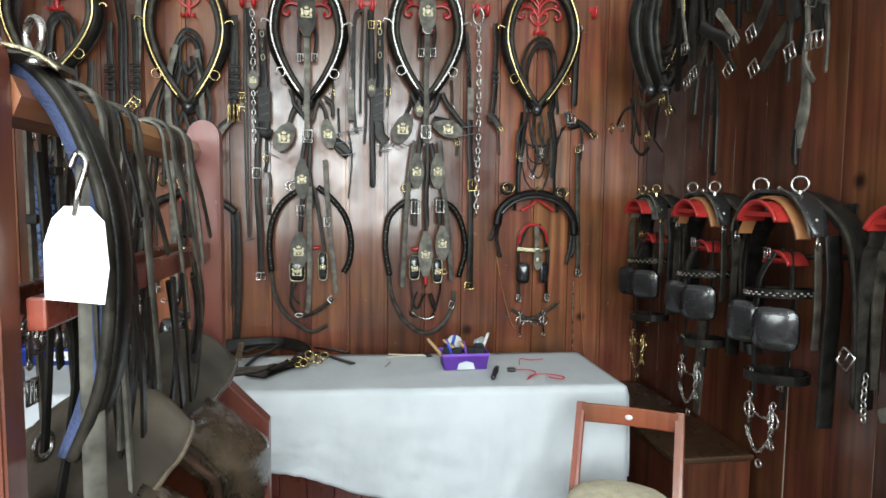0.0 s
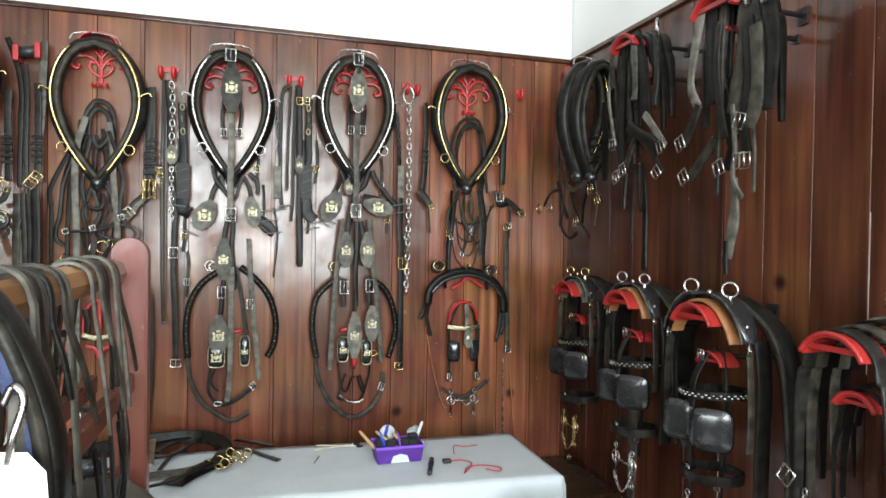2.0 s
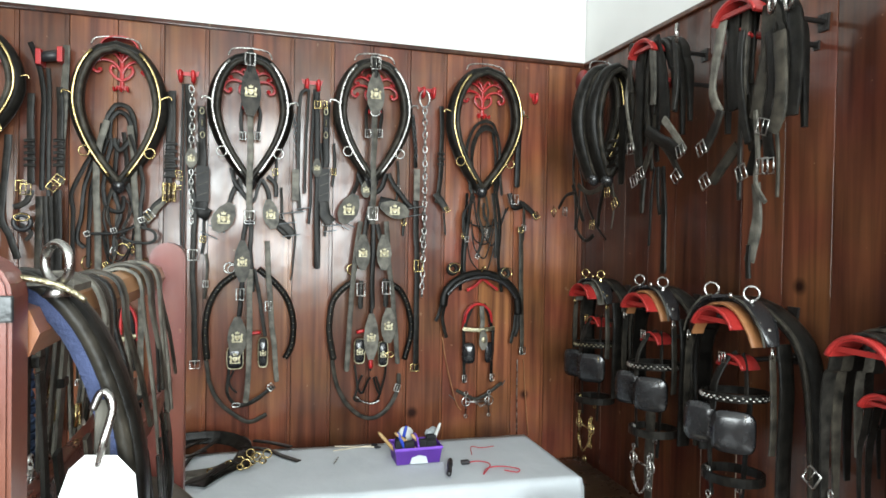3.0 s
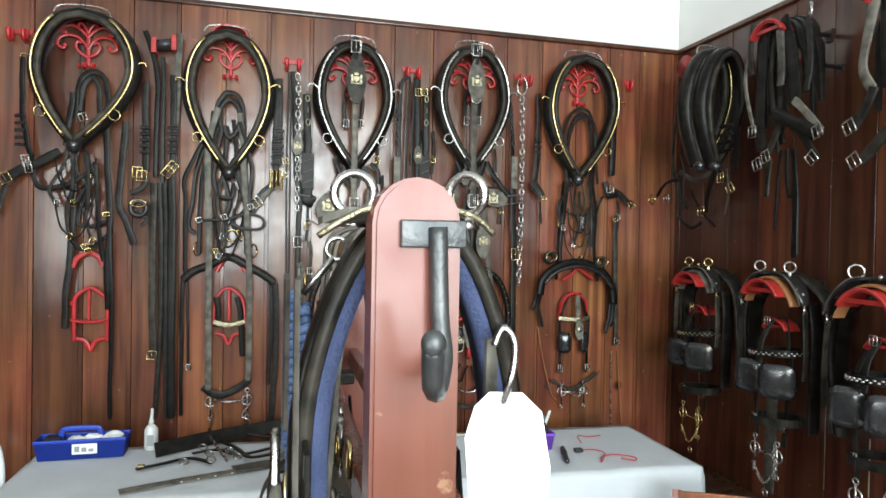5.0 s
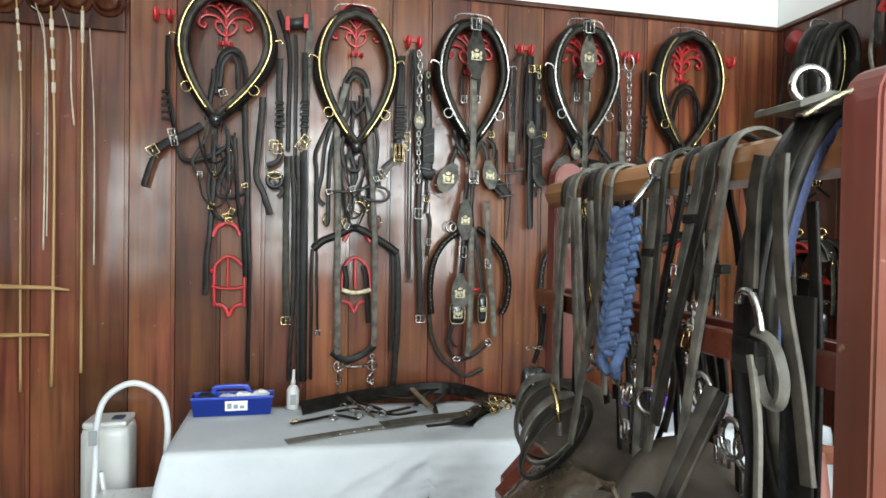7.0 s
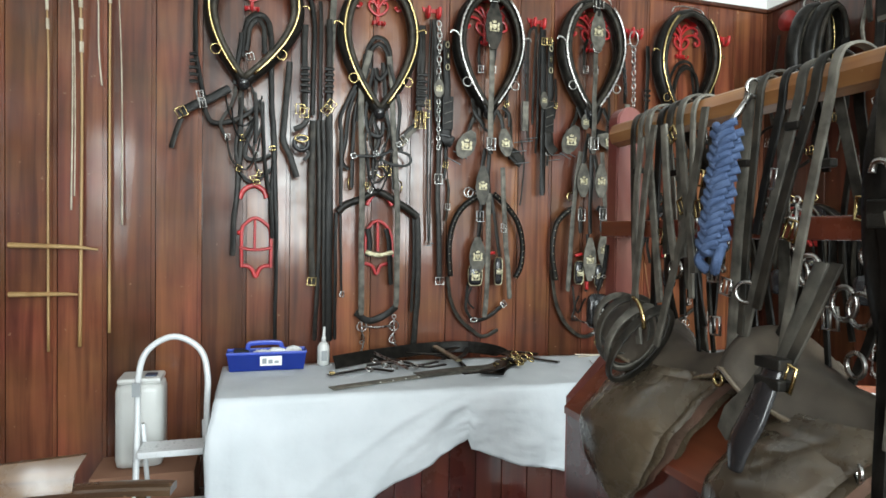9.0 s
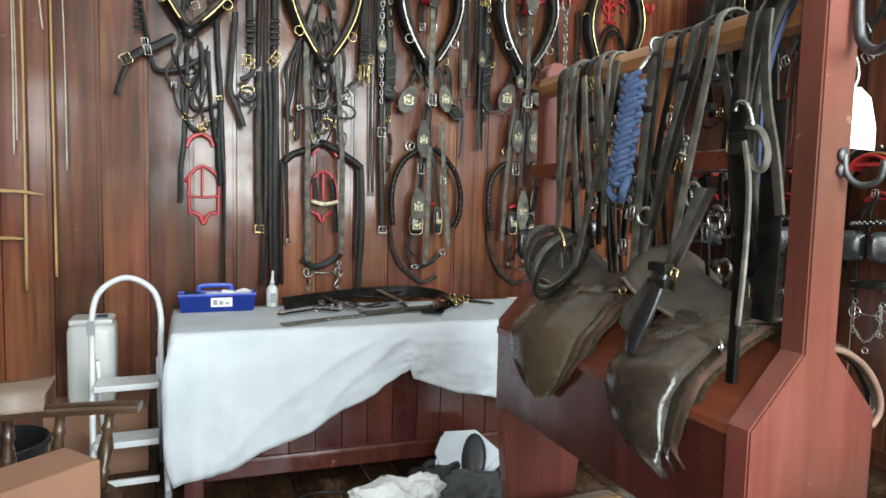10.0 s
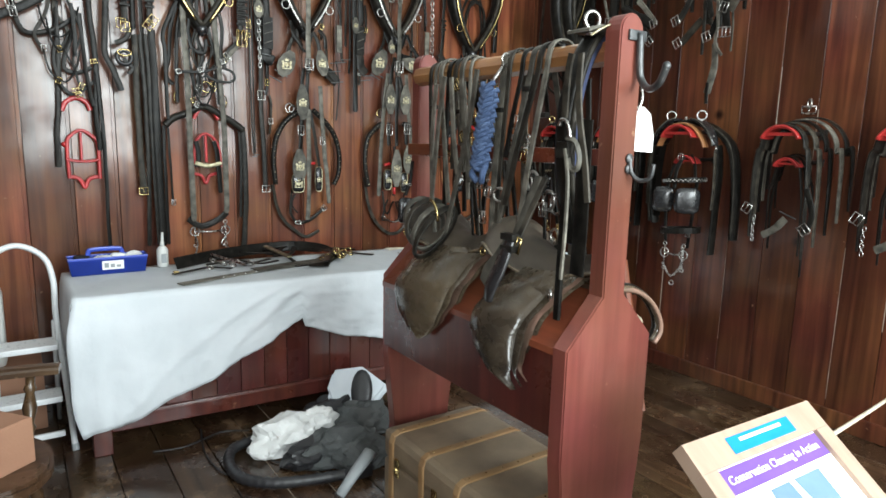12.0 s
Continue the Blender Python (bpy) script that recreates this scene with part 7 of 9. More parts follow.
def rack_straps():
    rnd = random.Random(21)
    far = thing("rein_bundle", "bundle of black leather reins thrown over the pole", "reins", "straps on the saddle rack")
    for i, y in enumerate((1.55, 1.51, 1.47, 1.43, 1.385, 1.34, 1.30)):
        bar_strap(far, y, rnd.uniform(1.24, 1.40), rnd.uniform(1.30, 1.60), rnd.uniform(-0.16, -0.02), rnd.choice((0.016, 0.02, 0.024)), 0.004 * (i % 3), (LEATHER_WORN, GREYLEATHER, GREYLEATHER, LEATHER)[i % 4], rnd.uniform(-0.1, 0.1))
    for q in ([(-0.96, 1.358, 1.717), (-0.96, 1.39, 1.569), (-0.96, 1.409, 1.416), (-0.96, 1.435, 1.226)], [(-0.96, 1.32, 1.711), (-0.96, 1.299, 1.533), (-0.96, 1.268, 1.388)], [(-0.96, 1.175, 1.727), (-0.96, 1.209, 1.555), (-0.96, 1.267, 1.374), (-0.96, 1.331, 1.177)], [(-0.95, 1.425, 1.697), (-0.95, 1.444, 1.527), (-0.95, 1.438, 1.305), (-0.95, 1.414, 1.165)], [(-0.96, 1.261, 1.701), (-0.96, 1.229, 1.515), (-0.96, 1.199, 1.362)]):
        free_strap(far, q, 0.022, GREYLEATHER)
    for q in [(-0.965, 1.3, 1.685), (-0.965, 1.203, 1.575), (-0.965, 1.206, 1.417), (-0.965, 1.151, 1.364), (-0.965, 1.256, 1.516), (-0.965, 1.11, 1.339)]:
        buckle(far, q[1], q[2], 0.028, 0.034, rnd.uniform(-30, 30), 0.05, BRASS if rnd.random() < 0.6 else STEEL, rack_frame)
    mid = thing("stirrup_leathers", "long worn grey leather straps over the pole", "stirrup leathers", "straps on the saddle rack")
    bar_strap(mid, 1.12, 1.19, 1.12, 0.0, 0.030, 0.002, GREYLEATHER)
    bar_strap(mid, 1.085, 1.24, 1.5, 0.005, 0.018, 0.006, LEATHER_WORN, 0.1)
    bar_strap(mid, 0.985, 1.20, 1.2, 0.105, 0.022, 0.004, GREYLEATHER, -0.1)
    bar_strap(mid, 0.945, 1.30, 1.55, 0.10, 0.022, 0.010, LEATHER_WORN)
    bar_strap(mid, 0.905, 1.16, 1.1, 0.08, 0.020, 0.014, GREYLEATHER)
    bar_strap(mid, 1.03, 1.45, 1.58, 0.03, 0.018, 0.002, LEATHER)
    back_gear = thing("bridle_bundle", "crowded black bridles with steel bits hung inside the rack", "bridle", "straps on the saddle rack")
    for i in range(22):
        y = 0.75 + 0.8 * i / 22 + rnd.uniform(-0.02, 0.02)
        x = RX + rnd.uniform(-0.02, 0.10)
        z0, z1 = (rnd.uniform(1.42, 1.47) if i > 6 else rnd.uniform(1.45, 1.70)), rnd.uniform(1.10, 1.26)
        free_strap(back_gear, [(x, y, z0), (x + 0.01, y + rnd.uniform(-0.03, 0.03), (z0 + z1) / 2), (x, y + rnd.uniform(-0.06, 0.06), z1)], rnd.choice((0.012, 0.018, 0.024)), LEATHER if i % 3 else LEATHER_WORN)
    for i in range(9):
        y, z = 0.8 + 0.07 * i + rnd.uniform(-0.02, 0.02), rnd.uniform(1.15, 1.5)
        if i % 3 == 0:
            bit(back_gear, y, z, 0.07, 0.08, rnd.uniform(-0.02, 0.02), rack_frame)
        else:
            ring(back_gear, y, z, 0.022, rnd.uniform(-0.02, 0.03), STEEL, rack_frame, 0.0045, turn=rnd.uniform(-0.6, 0.6))
        buckle(back_gear, y + 0.03, z + 0.08, 0.03, 0.04, rnd.uniform(-20, 20), 0.01, STEEL if i % 2 else BRASS, rack_frame)
    for y, z in ((1.118, 1.60), (1.118, 1.42), (0.99, 1.66), (0.915, 1.58), (1.505, 1.62), (1.43, 1.55), (1.34, 1.60)):
        part("keeper", box(RX - 0.064, RX - 0.046, y - 0.016, y + 0.016, z - 0.008, z + 0.008, 0.003), LEATHER, mid if y < 1.2 else far)
    for q in [(-0.93, 0.931, 1.384), (-0.93, 0.825, 1.323), (-0.93, 0.858, 1.331)]:
        ring(mid, q[1], q[2], 0.024, 0.02, STEEL, rack_frame, 0.005, squash=1.2)


def rope():
    """Blue lead rope tied in a long chain knot, on a steel snap hook."""
    t = thing("lead_rope", "blue braided lead rope knotted into a hank on the pole", "lead rope")
    a, b = [Vector(q) for q in [(-0.955, 1.096, 1.668), (-0.955, 1.136, 1.424)]]
    n = 17
    for i in range(n):
        c = a.lerp(b, i / (n - 1))
        wob = 0.006 * math.sin(i * 2.1)
        bm = bmesh.new()
        for s in (-1, 1):
            pts = [c + Vector((-0.016, s * 0.030 + wob, 0.010)), c + Vector((-0.026, s * 0.016 + wob, 0.004)), c + Vector((-0.028, wob, -0.006)), c + Vector((-0.016, -s * 0.010 + wob, -0.016)), c + Vector((0.004, -s * 0.026 + wob, -0.010))]
            sweep(bm, spline(pts, 4), circle(0.0088, 7), (-1, 0, 0))
        part("rope_turn", bm, ROPE, t, smooth=True)
    for s in (-1, 1):
        bm = sweep(bmesh.new(), spline([b + Vector((0, s * 0.018, 0)), b + Vector((-0.02, s * 0.028, -0.03)), b + Vector((-0.01, s * 0.01, -0.055))], 5), circle(0.011, 7), (-1, 0, 0))
        part("rope_end", bm, ROPE, t, smooth=True)
    bm = torus(bmesh.new(), (RX - 0.055, a.y, 1.755), 0.018, 0.004, (0, 1, 0), 16, 6)
    sweep(bm, [Vector((RX - 0.062, a.y, 1.74)), a + Vector((-0.005, 0, 0.012))], circle(0.0065, 7), (-1, 0, 0))
    part("snap_hook", bm, STEEL, t, "bright steel snap hook", smooth=True)


def rack_saddle():
    """Driving saddle with navy lining pulled over the near end of the pole, a big steel ring on top."""
    h = thing("harness_saddle", "black harness saddle with navy lining and a steel ring", "harness saddle", "harness saddles")
    yc = 0.755
    def arc(half, lift, dz_l, dz_r):
        pts = [(-half * 0.55, 1.22 + dz_l), (-half * 0.98, 1.36), (-half * 1.12, 1.50), (-half * 1.02, 1.63), (-half * 0.6, 1.745 + lift * 0.6), (0, 1.795 + lift), (half * 0.6, 1.745 + lift * 0.6), (half * 1.02, 1.63), (half * 1.12, 1.50), (half * 0.98, 1.36), (half * 0.6, 1.25 + dz_r)]
        return spline([(RX + u, yc, v) for u, v in pts], 5)
    for name, half, lift, w, t, mat in (("lining", 0.098, -0.004, 0.055, 0.030, BLUEFELT), ("panel", 0.116, 0.012, 0.05, 0.014, LEATHER), ("roll", 0.108, 0.010, 0.02, 0.024, LEATHER_WORN)):
        line = arc(half, lift, 0, 0)
        if name == "roll":
            line = [p + Vector((0, -0.028, 0)) for p in line]
        c = Vector((RX, yc, 1.5))
        normals = [Vector((p.x - c.x, 0, (p.z - c.z) * 0.9)).normalized() for p in line]
        n = len(line)
        part(name, sweep(bmesh.new(), line, flat(w, t) if name != "roll" else circle(0.009, 8), lambda q: normals[round(q * (n - 1))]), mat, h, smooth=True)
    bm = plate(bmesh.new(), [(-0.085, -0.04), (-0.06, -0.058), (0.06, -0.058), (0.085, -0.04), (0.085, 0.04), (0.06, 0.058), (-0.06, 0.058), (-0.085, 0.04)], lambda u, v, d: Vector((RX - 0.02 + u, yc - 0.01 + v, 1.807 + d - 2.6 * u * u)), 0, 0.008)
    part("seat_plate", bm, GREYLEATHER, h)
    part("edge_bead", sweep(bmesh.new(), spline([(RX - 0.11, yc - 0.06, 1.775), (RX - 0.07, yc - 0.075, 1.80), (RX - 0.02, yc - 0.078, 1.812), (RX + 0.05, yc - 0.07, 1.80), (RX + 0.08, yc - 0.06, 1.78)]), circle(0.0035, 6), (0, -1, 0)), GILT, h, smooth=True)
    for k, (dx, dy, r) in enumerate(((-0.070, -0.026, 0.022), (0.050, -0.055, 0.022))):
        t = part("terret", torus(bmesh.new(), (RX + dx, yc + dy, 1.822), r, 0.0052, (0.25 if k == 0 else 0.9, 1, 0), 22, 8), STEEL, h, "thick polished steel ring", smooth=True)
        part("terret_stem", lathe(bmesh.new(), (RX + dx, yc + dy, 1.785), (RX + dx, yc + dy, 1.801), [(0, 0.016), (0.5, 0.01), (1, 0.008)], 10), STEEL, t, smooth=True)
    for q, w, m in (([(-0.99, 0.728, 1.731), (-0.99, 0.738, 1.681), (-0.99, 0.742, 1.565)], 0.022, LEATHER_WORN), ([(-0.98, 0.704, 1.73), (-0.98, 0.706, 1.656), (-0.98, 0.696, 1.56), (-0.98, 0.671, 1.456), (-0.98, 0.652, 1.346)], 0.020, LEATHER_WORN), ([(-0.97, 0.684, 1.56), (-0.97, 0.683, 1.419), (-0.97, 0.681, 1.269), (-0.97, 0.685, 1.144)], 0.05, LEATHER)):
        free_strap(h, q, w, m)
    s = thing("stirrup_leather", "long black strap with a steel snap and looped grey end", "stirrup leather", "straps on the saddle rack")
    free_strap(s, [(-1.0, 0.732, 1.486), (-1.0, 0.717, 1.399), (-1.0, 0.717, 1.265), (-1.0, 0.719, 1.147), (-1.0, 0.721, 1.014)], 0.022, LEATHER, t=0.010)
    free_strap(s, [(-1.008, 0.716, 1.485), (-1.008, 0.7, 1.4), (-1.008, 0.699, 1.267), (-1.008, 0.706, 1.132)], 0.010, GREYLEATHER)
    free_strap(s, [(-1.0, 0.72, 1.514), (-1.0, 0.688, 1.503), (-1.0, 0.67, 1.465), (-1.0, 0.676, 1.433), (-1.0, 0.7, 1.436), (-1.0, 0.715, 1.471)], 0.014, GREYLEATHER, normal=(-0.4, -1, 0))
    bm = sweep(bmesh.new(), spline([(-1.0, 0.749, 1.544), (-1.0, 0.744, 1.559), (-1.0, 0.727, 1.559), (-1.0, 0.715, 1.541), (-1.0, 0.707, 1.513)], 5), circle(0.0055, 7), (-1, 0, 0))
    part("snap_hook", bm, STEEL, s, "bright steel snap hook", smooth=True)
    for z in (0, 1):
        q = [(-1.0, 0.73, 1.491), (-1.0, 0.729, 1.472)][z]
        block_b = box(q[0] - 0.008, q[0] + 0.008, q[1] - 0.022, q[1] + 0.022, q[2] - 0.012, q[2] + 0.012, 0.003)
        part("keeper", block_b, LEATHER, s)


def tag():
    t = thing("paper_tag", "blank white paper label tied on with a steel clip", "tag")
    c = Vector((-0.752, 0.692, 1.605))
    out = [(-0.020, 0.0), (0.018, 0.0), (0.040, -0.020), (0.048, -0.080), (0.042, -0.126), (-0.046, -0.122), (-0.050, -0.05), (-0.038, -0.016)]
    bm = bmesh.new()
    plate(bm, out, lambda u, v, d: Vector((c.x + u * 0.92, c.y - 0.25 * u - d + 0.12 * v, c.z + v)), 0, 0.0015)
    part("card", bm, PAPER, t)
    bm = sweep(bmesh.new(), spline([(c.x - 0.004, c.y, c.z - 0.012), (c.x + 0.004, c.y - 0.006, c.z + 0.02), (c.x + 0.010, c.y + 0.004, c.z + 0.055), (c.x - 0.002, c.y + 0.01, c.z + 0.07), (c.x - 0.012, c.y + 0.01, c.z + 0.05)]), circle(0.0045, 6), (0, -1, 0))
    part("clip", bm, STEEL, t, smooth=True)
    g = thing("grey_strap", "long grey strap hanging behind the end board", "harness straps", "straps on the saddle rack")
    free_strap(g, [(-0.752, 0.73, 1.66), (-0.755, 0.73, 1.5), (-0.757, 0.73, 1.3), (-0.757, 0.73, 1.08)], 0.03, GREYLEATHER, normal=(0.5, -1, 0))


def along(table, q):
    """Value at q from rows (q, value), smoothed between them."""
    for (a, x), (b, y) in zip(table, table[1:]):
        if q <= b:
            k = (q - a) / (b - a)
            k = k * k * (3 - 2 * k) * 0.5 + k * 0.5
            return x + (y - x) * k
    return table[-1][1]


def leaf(bm, far_edge, near_edge, z0, z1, out, bulge, side_k, thick, seed, ni=18, nj=12):
    """A hanging leather flap between two curved edges: far_edge and near_edge give the depth along the drop."""
    rows = []
    for i in range(ni + 1):
        q = i / ni
        a, b = along(far_edge, q), along(near_edge, q)
        row = []
        for j in range(nj + 1):
            p = j / nj
            x = along(out, q) + bulge * math.sin(math.pi * p) ** 0.8 * (0.22 + 0.78 * math.sin(math.pi * min(1.0, 0.15 + 0.85 * q))) + 0.010 * noise.noise((p * 2.2, q * 2.6, seed)) + 0.004 * noise.noise((p * 6, q * 5, seed + 3))
            row.append(bm.verts.new((RX + side_k * x, a + (b - a) * p, z0 + (z1 - z0) * q + 0.020 * (1 - q) * p)))
        rows.append(row)
    for a, b in zip(rows, rows[1:]):
        for j in range(nj):
            bm.faces.new((a[j], a[j + 1], b[j + 1], b[j]))
    bmesh.ops.solidify(bm, geom=bm.faces[:], thickness=thick)
    bmesh.ops.recalc_face_normals(bm, faces=bm.faces)
    return bm


def riding_saddle(y0, y1, drop_z, lean, coil, tuck=0.0):
    """Worn riding saddle astride the ridge: dished seat with a high round cantle, small skirts, long layered flaps."""
    s = thing("riding_saddle", "worn dark brown leather riding saddle on the rack", "saddle", "riding saddles on the rack")
    length = y1 - y0
    crown = [(0, 1.178), (0.10, 1.172), (0.28, 1.150), (0.5, 1.160), (0.7, 1.190), (0.86, 1.248), (0.95, 1.240), (1, 1.215)]
    wide = [(0, 0.040), (0.12, 0.058), (0.35, 0.078), (0.6, 0.120), (0.82, 0.150), (0.94, 0.135), (1, 0.085)]
    bm, ni, nj, grid = bmesh.new(), 26, 18, []
    for i in range(ni + 1):
        q = i / ni
        row = []
        for j in range(nj + 1):
            a = -1 + 2 * j / nj
            z = along(crown, q) + 0.012 - (0.050 + 0.035 * q) * abs(a) ** 2.2
            row.append(bm.verts.new((RX + a * along(wide, q), y0 + length * (q - 0.05 * a * a * q), z)))
        grid.append(row)
    for i in range(ni):
        for j in range(nj):
            bm.faces.new((grid[i][j], grid[i + 1][j], grid[i + 1][j + 1], grid[i][j + 1]))
    edges = [[v.co.copy() for v in (r[0] for r in grid)], [v.co.copy() for v in (r[-1] for r in grid)], [v.co.copy() for v in grid[-1]]]
    bmesh.ops.solidify(bm, geom=bm.faces[:], thickness=-0.014)
    bmesh.ops.recalc_face_normals(bm, faces=bm.faces)
    part("seat", bm, SEATLEATHER, s, smooth=True)
    for line in edges:
        part("piping", sweep(bmesh.new(), line, circle(0.0055, 7), (0, 0, 1)), SADDLELEATHER, s, smooth=True)
    for k in (-1, 1):
        out = [(0, 0.085), (0.15, 0.140), (0.36, 0.188), (0.7, 0.194), (1.0, 0.182)]
        far = [(0, y0 + length * 0.66), (0.18, y0 + length * 0.72), (0.42, y0 + length * 0.78), (0.68, y0 + length * 0.77), (0.88, y0 + length * 0.64), (1, y0 + length * (0.40 + lean))]
        near = [(0, y0 + length * 0.02), (0.25, y0 + length * 0.06), (0.5, y0 + length * 0.14), (0.75, y0 + length * 0.24), (0.92, y0 + length * 0.36), (1, y0 + length * (0.38 + lean))]
        near = [(q, v + tuck * length * (0.45 + 0.55 * math.sin(math.pi * q)) * (1 - q ** 4)) for q, v in near]
        part("flap", leaf(bmesh.new(), far, near, 1.105, drop_z, out, 0.062, k, 0.007, 3.0 + y0), SADDLELEATHER, s, smooth=True)
        for n, (shift, lift, mat, name) in enumerate(((0.045, 0.010, SADDLELEATHER, "under_flap"), (0.085, 0.025, PINKPAD, "padding"), (0.115, 0.045, SADDLELEATHER, "sweat_flap"))):
            under = [(q, v - shift * length * (0.55 + 0.45 * math.sin(math.pi * min(1, q + 0.15)))) for q, v in near]
            inner = [(q, v - 0.25 * length) for q, v in far]
            inner = [(q, max(v, along(under, q) + 0.004)) for q, v in inner]
            part(name, leaf(bmesh.new(), inner, under, 1.105, drop_z + lift, [(q, v - 0.014 * (n + 1)) for q, v in out], 0.016, k, 0.007, 7.0 + n + y0), mat, s, smooth=True)
        part("skirt", leaf(bmesh.new(), [(0, y0 + length * 0.60), (0.5, y0 + length * 0.62), (0.85, y0 + length * 0.52), (1, y0 + length * 0.38)], [(0, y0 + length * 0.10), (0.5, y0 + length * 0.14), (0.85, y0 + length * 0.24), (1, y0 + length * 0.36)], 1.120, 1.030, [(0, 0.095), (0.5, 0.140), (1, 0.168)], 0.022, k, 0.006, 11.0 + y0, 10, 10), SADDLELEATHER, s, smooth=True)
    for q in (0.16, 0.30):
        ring(s, y0 + length * q, 1.075, 0.014, 0.085, STEEL, rack_frame, 0.004, turn=0.6)
    ring(s, y1 - 0.02, 1.14, 0.013, 0.05, BRASS, rack_frame, 0.004)
    if coil:
        mid = y0 + length * 0.52
        for k in range(4):
            cy, cz, r = mid + 0.075 - 0.040 * k, 1.205 - 0.010 * k, 0.078 + 0.010 * (k % 2)
            turn = 0.35 + 0.25 * k
            line = [Vector((RX - 0.105 - 0.010 * k + 0.80 * r * math.cos(a), cy - 0.52 * r * math.cos(a) + 0.25 * r * math.sin(a + turn), cz + r * math.sin(a + 0.3 * k))) for a in [2 * math.pi * i / 30 for i in range(30)]]
            part("coiled_strap", sweep(bmesh.new(), line, flat(0.026, 0.005), lambda q: Vector((0.7 * math.cos(2 * math.pi * q) - 0.35, -0.45 * math.cos(2 * math.pi * q) - 0.45, 0.8 * math.sin(2 * math.pi * q))), closed=True), LEATHER_WORN if k % 2 else GREYLEATHER, s, smooth=True)
        part("stirrup_bar", sweep(bmesh.new(), spline([(RX - 0.12, mid + 0.01, 1.285), (RX - 0.13, mid - 0.03, 1.275), (RX - 0.13, mid - 0.05, 1.240), (RX - 0.125, mid - 0.045, 1.215)]), circle(0.006, 7), (-1, 0, 0)), BRASS, s, "bright brass hook", smooth=True)
    else:
        mid = y0 + length * 0.5
        free_strap(s, [(RX - 0.075, mid - 0.02, 1.40), (RX - 0.12, mid - 0.012, 1.29), (RX - 0.15, mid - 0.005, 1.21)], 0.030, GREYLEATHER)
        free_strap(s, [(RX - 0.085, mid - 0.06, 1.40), (RX - 0.13, mid - 0.045, 1.29), (RX - 0.16, mid - 0.03, 1.21)], 0.022, LEATHER_WORN)
        pad = [(mid + 0.005, 1.225), (mid + 0.035, 1.17), (mid + 0.072, 1.125), (mid + 0.078, 1.085), (mid + 0.050, 1.068), (mid + 0.020, 1.085), (mid - 0.012, 1.14), (mid - 0.025, 1.21)]
        tongue = plate(bmesh.new(), pad, lambda a, b, d: Vector((RX - 0.165 - 0.25 * (1.225 - b) - d, a, b)), 0, 0.008)
        part("leather_tongue", tongue, GREYLEATHER, s, "grey stitched leather tongue")
        part("strap_end", sweep(bmesh.new(), spline([(RX - 0.175, mid - 0.022, 1.22), (RX - 0.205, mid - 0.010, 1.13), (RX - 0.225, mid + 0.002, 1.075), (RX - 0.228, mid + 0.008, 1.030)], 6), lambda q: circle(0.012 + 0.016 * math.sin(math.pi * min(1, 0.15 + 0.8 * q)), 10, 0.010), (-1, 0, 0)), PATENT, s, "shiny black strap end", smooth=True)
        buckle(s, mid - 0.045, 1.205, 0.034, 0.046, 15, 0.125, BRASS, rack_frame, 0.004)
        for z in (1.19, 1.225):
            part("keeper", box(RX - 0.195, RX - 0.165, mid - 0.05, mid + 0.006, z - 0.010, z + 0.010, 0.004), LEATHER, s)
    return s


rack_straps()
rope()
rack_saddle()
tag()
riding_saddle(1.150, 1.640, 0.785, 0.06, True)

far_side = riding_saddle(0.695, 1.145, 0.774, -0.06, False, 0.18)
for k, m in enumerate((PINKPAD, SADDLELEATHER, LEATHER)):
    line = [Vector(q) + Vector((0.012 * k, 0.02 * k, 0)) for q in [(-0.656, 0.8, 1.042), (-0.564, 0.8, 1.028), (-0.483, 0.8, 0.984), (-0.428, 0.8, 0.919), (-0.417, 0.8, 0.867), (-0.446, 0.8, 0.833)]]
    part("piping" if k == 0 else "edge_roll", sweep(bmesh.new(), spline(line, 6), circle(0.008 + 0.003 * k, 8), (0, -1, 0)), m, far_side, smooth=True)


# ---- on the table ----
TT = TZ + 0.012


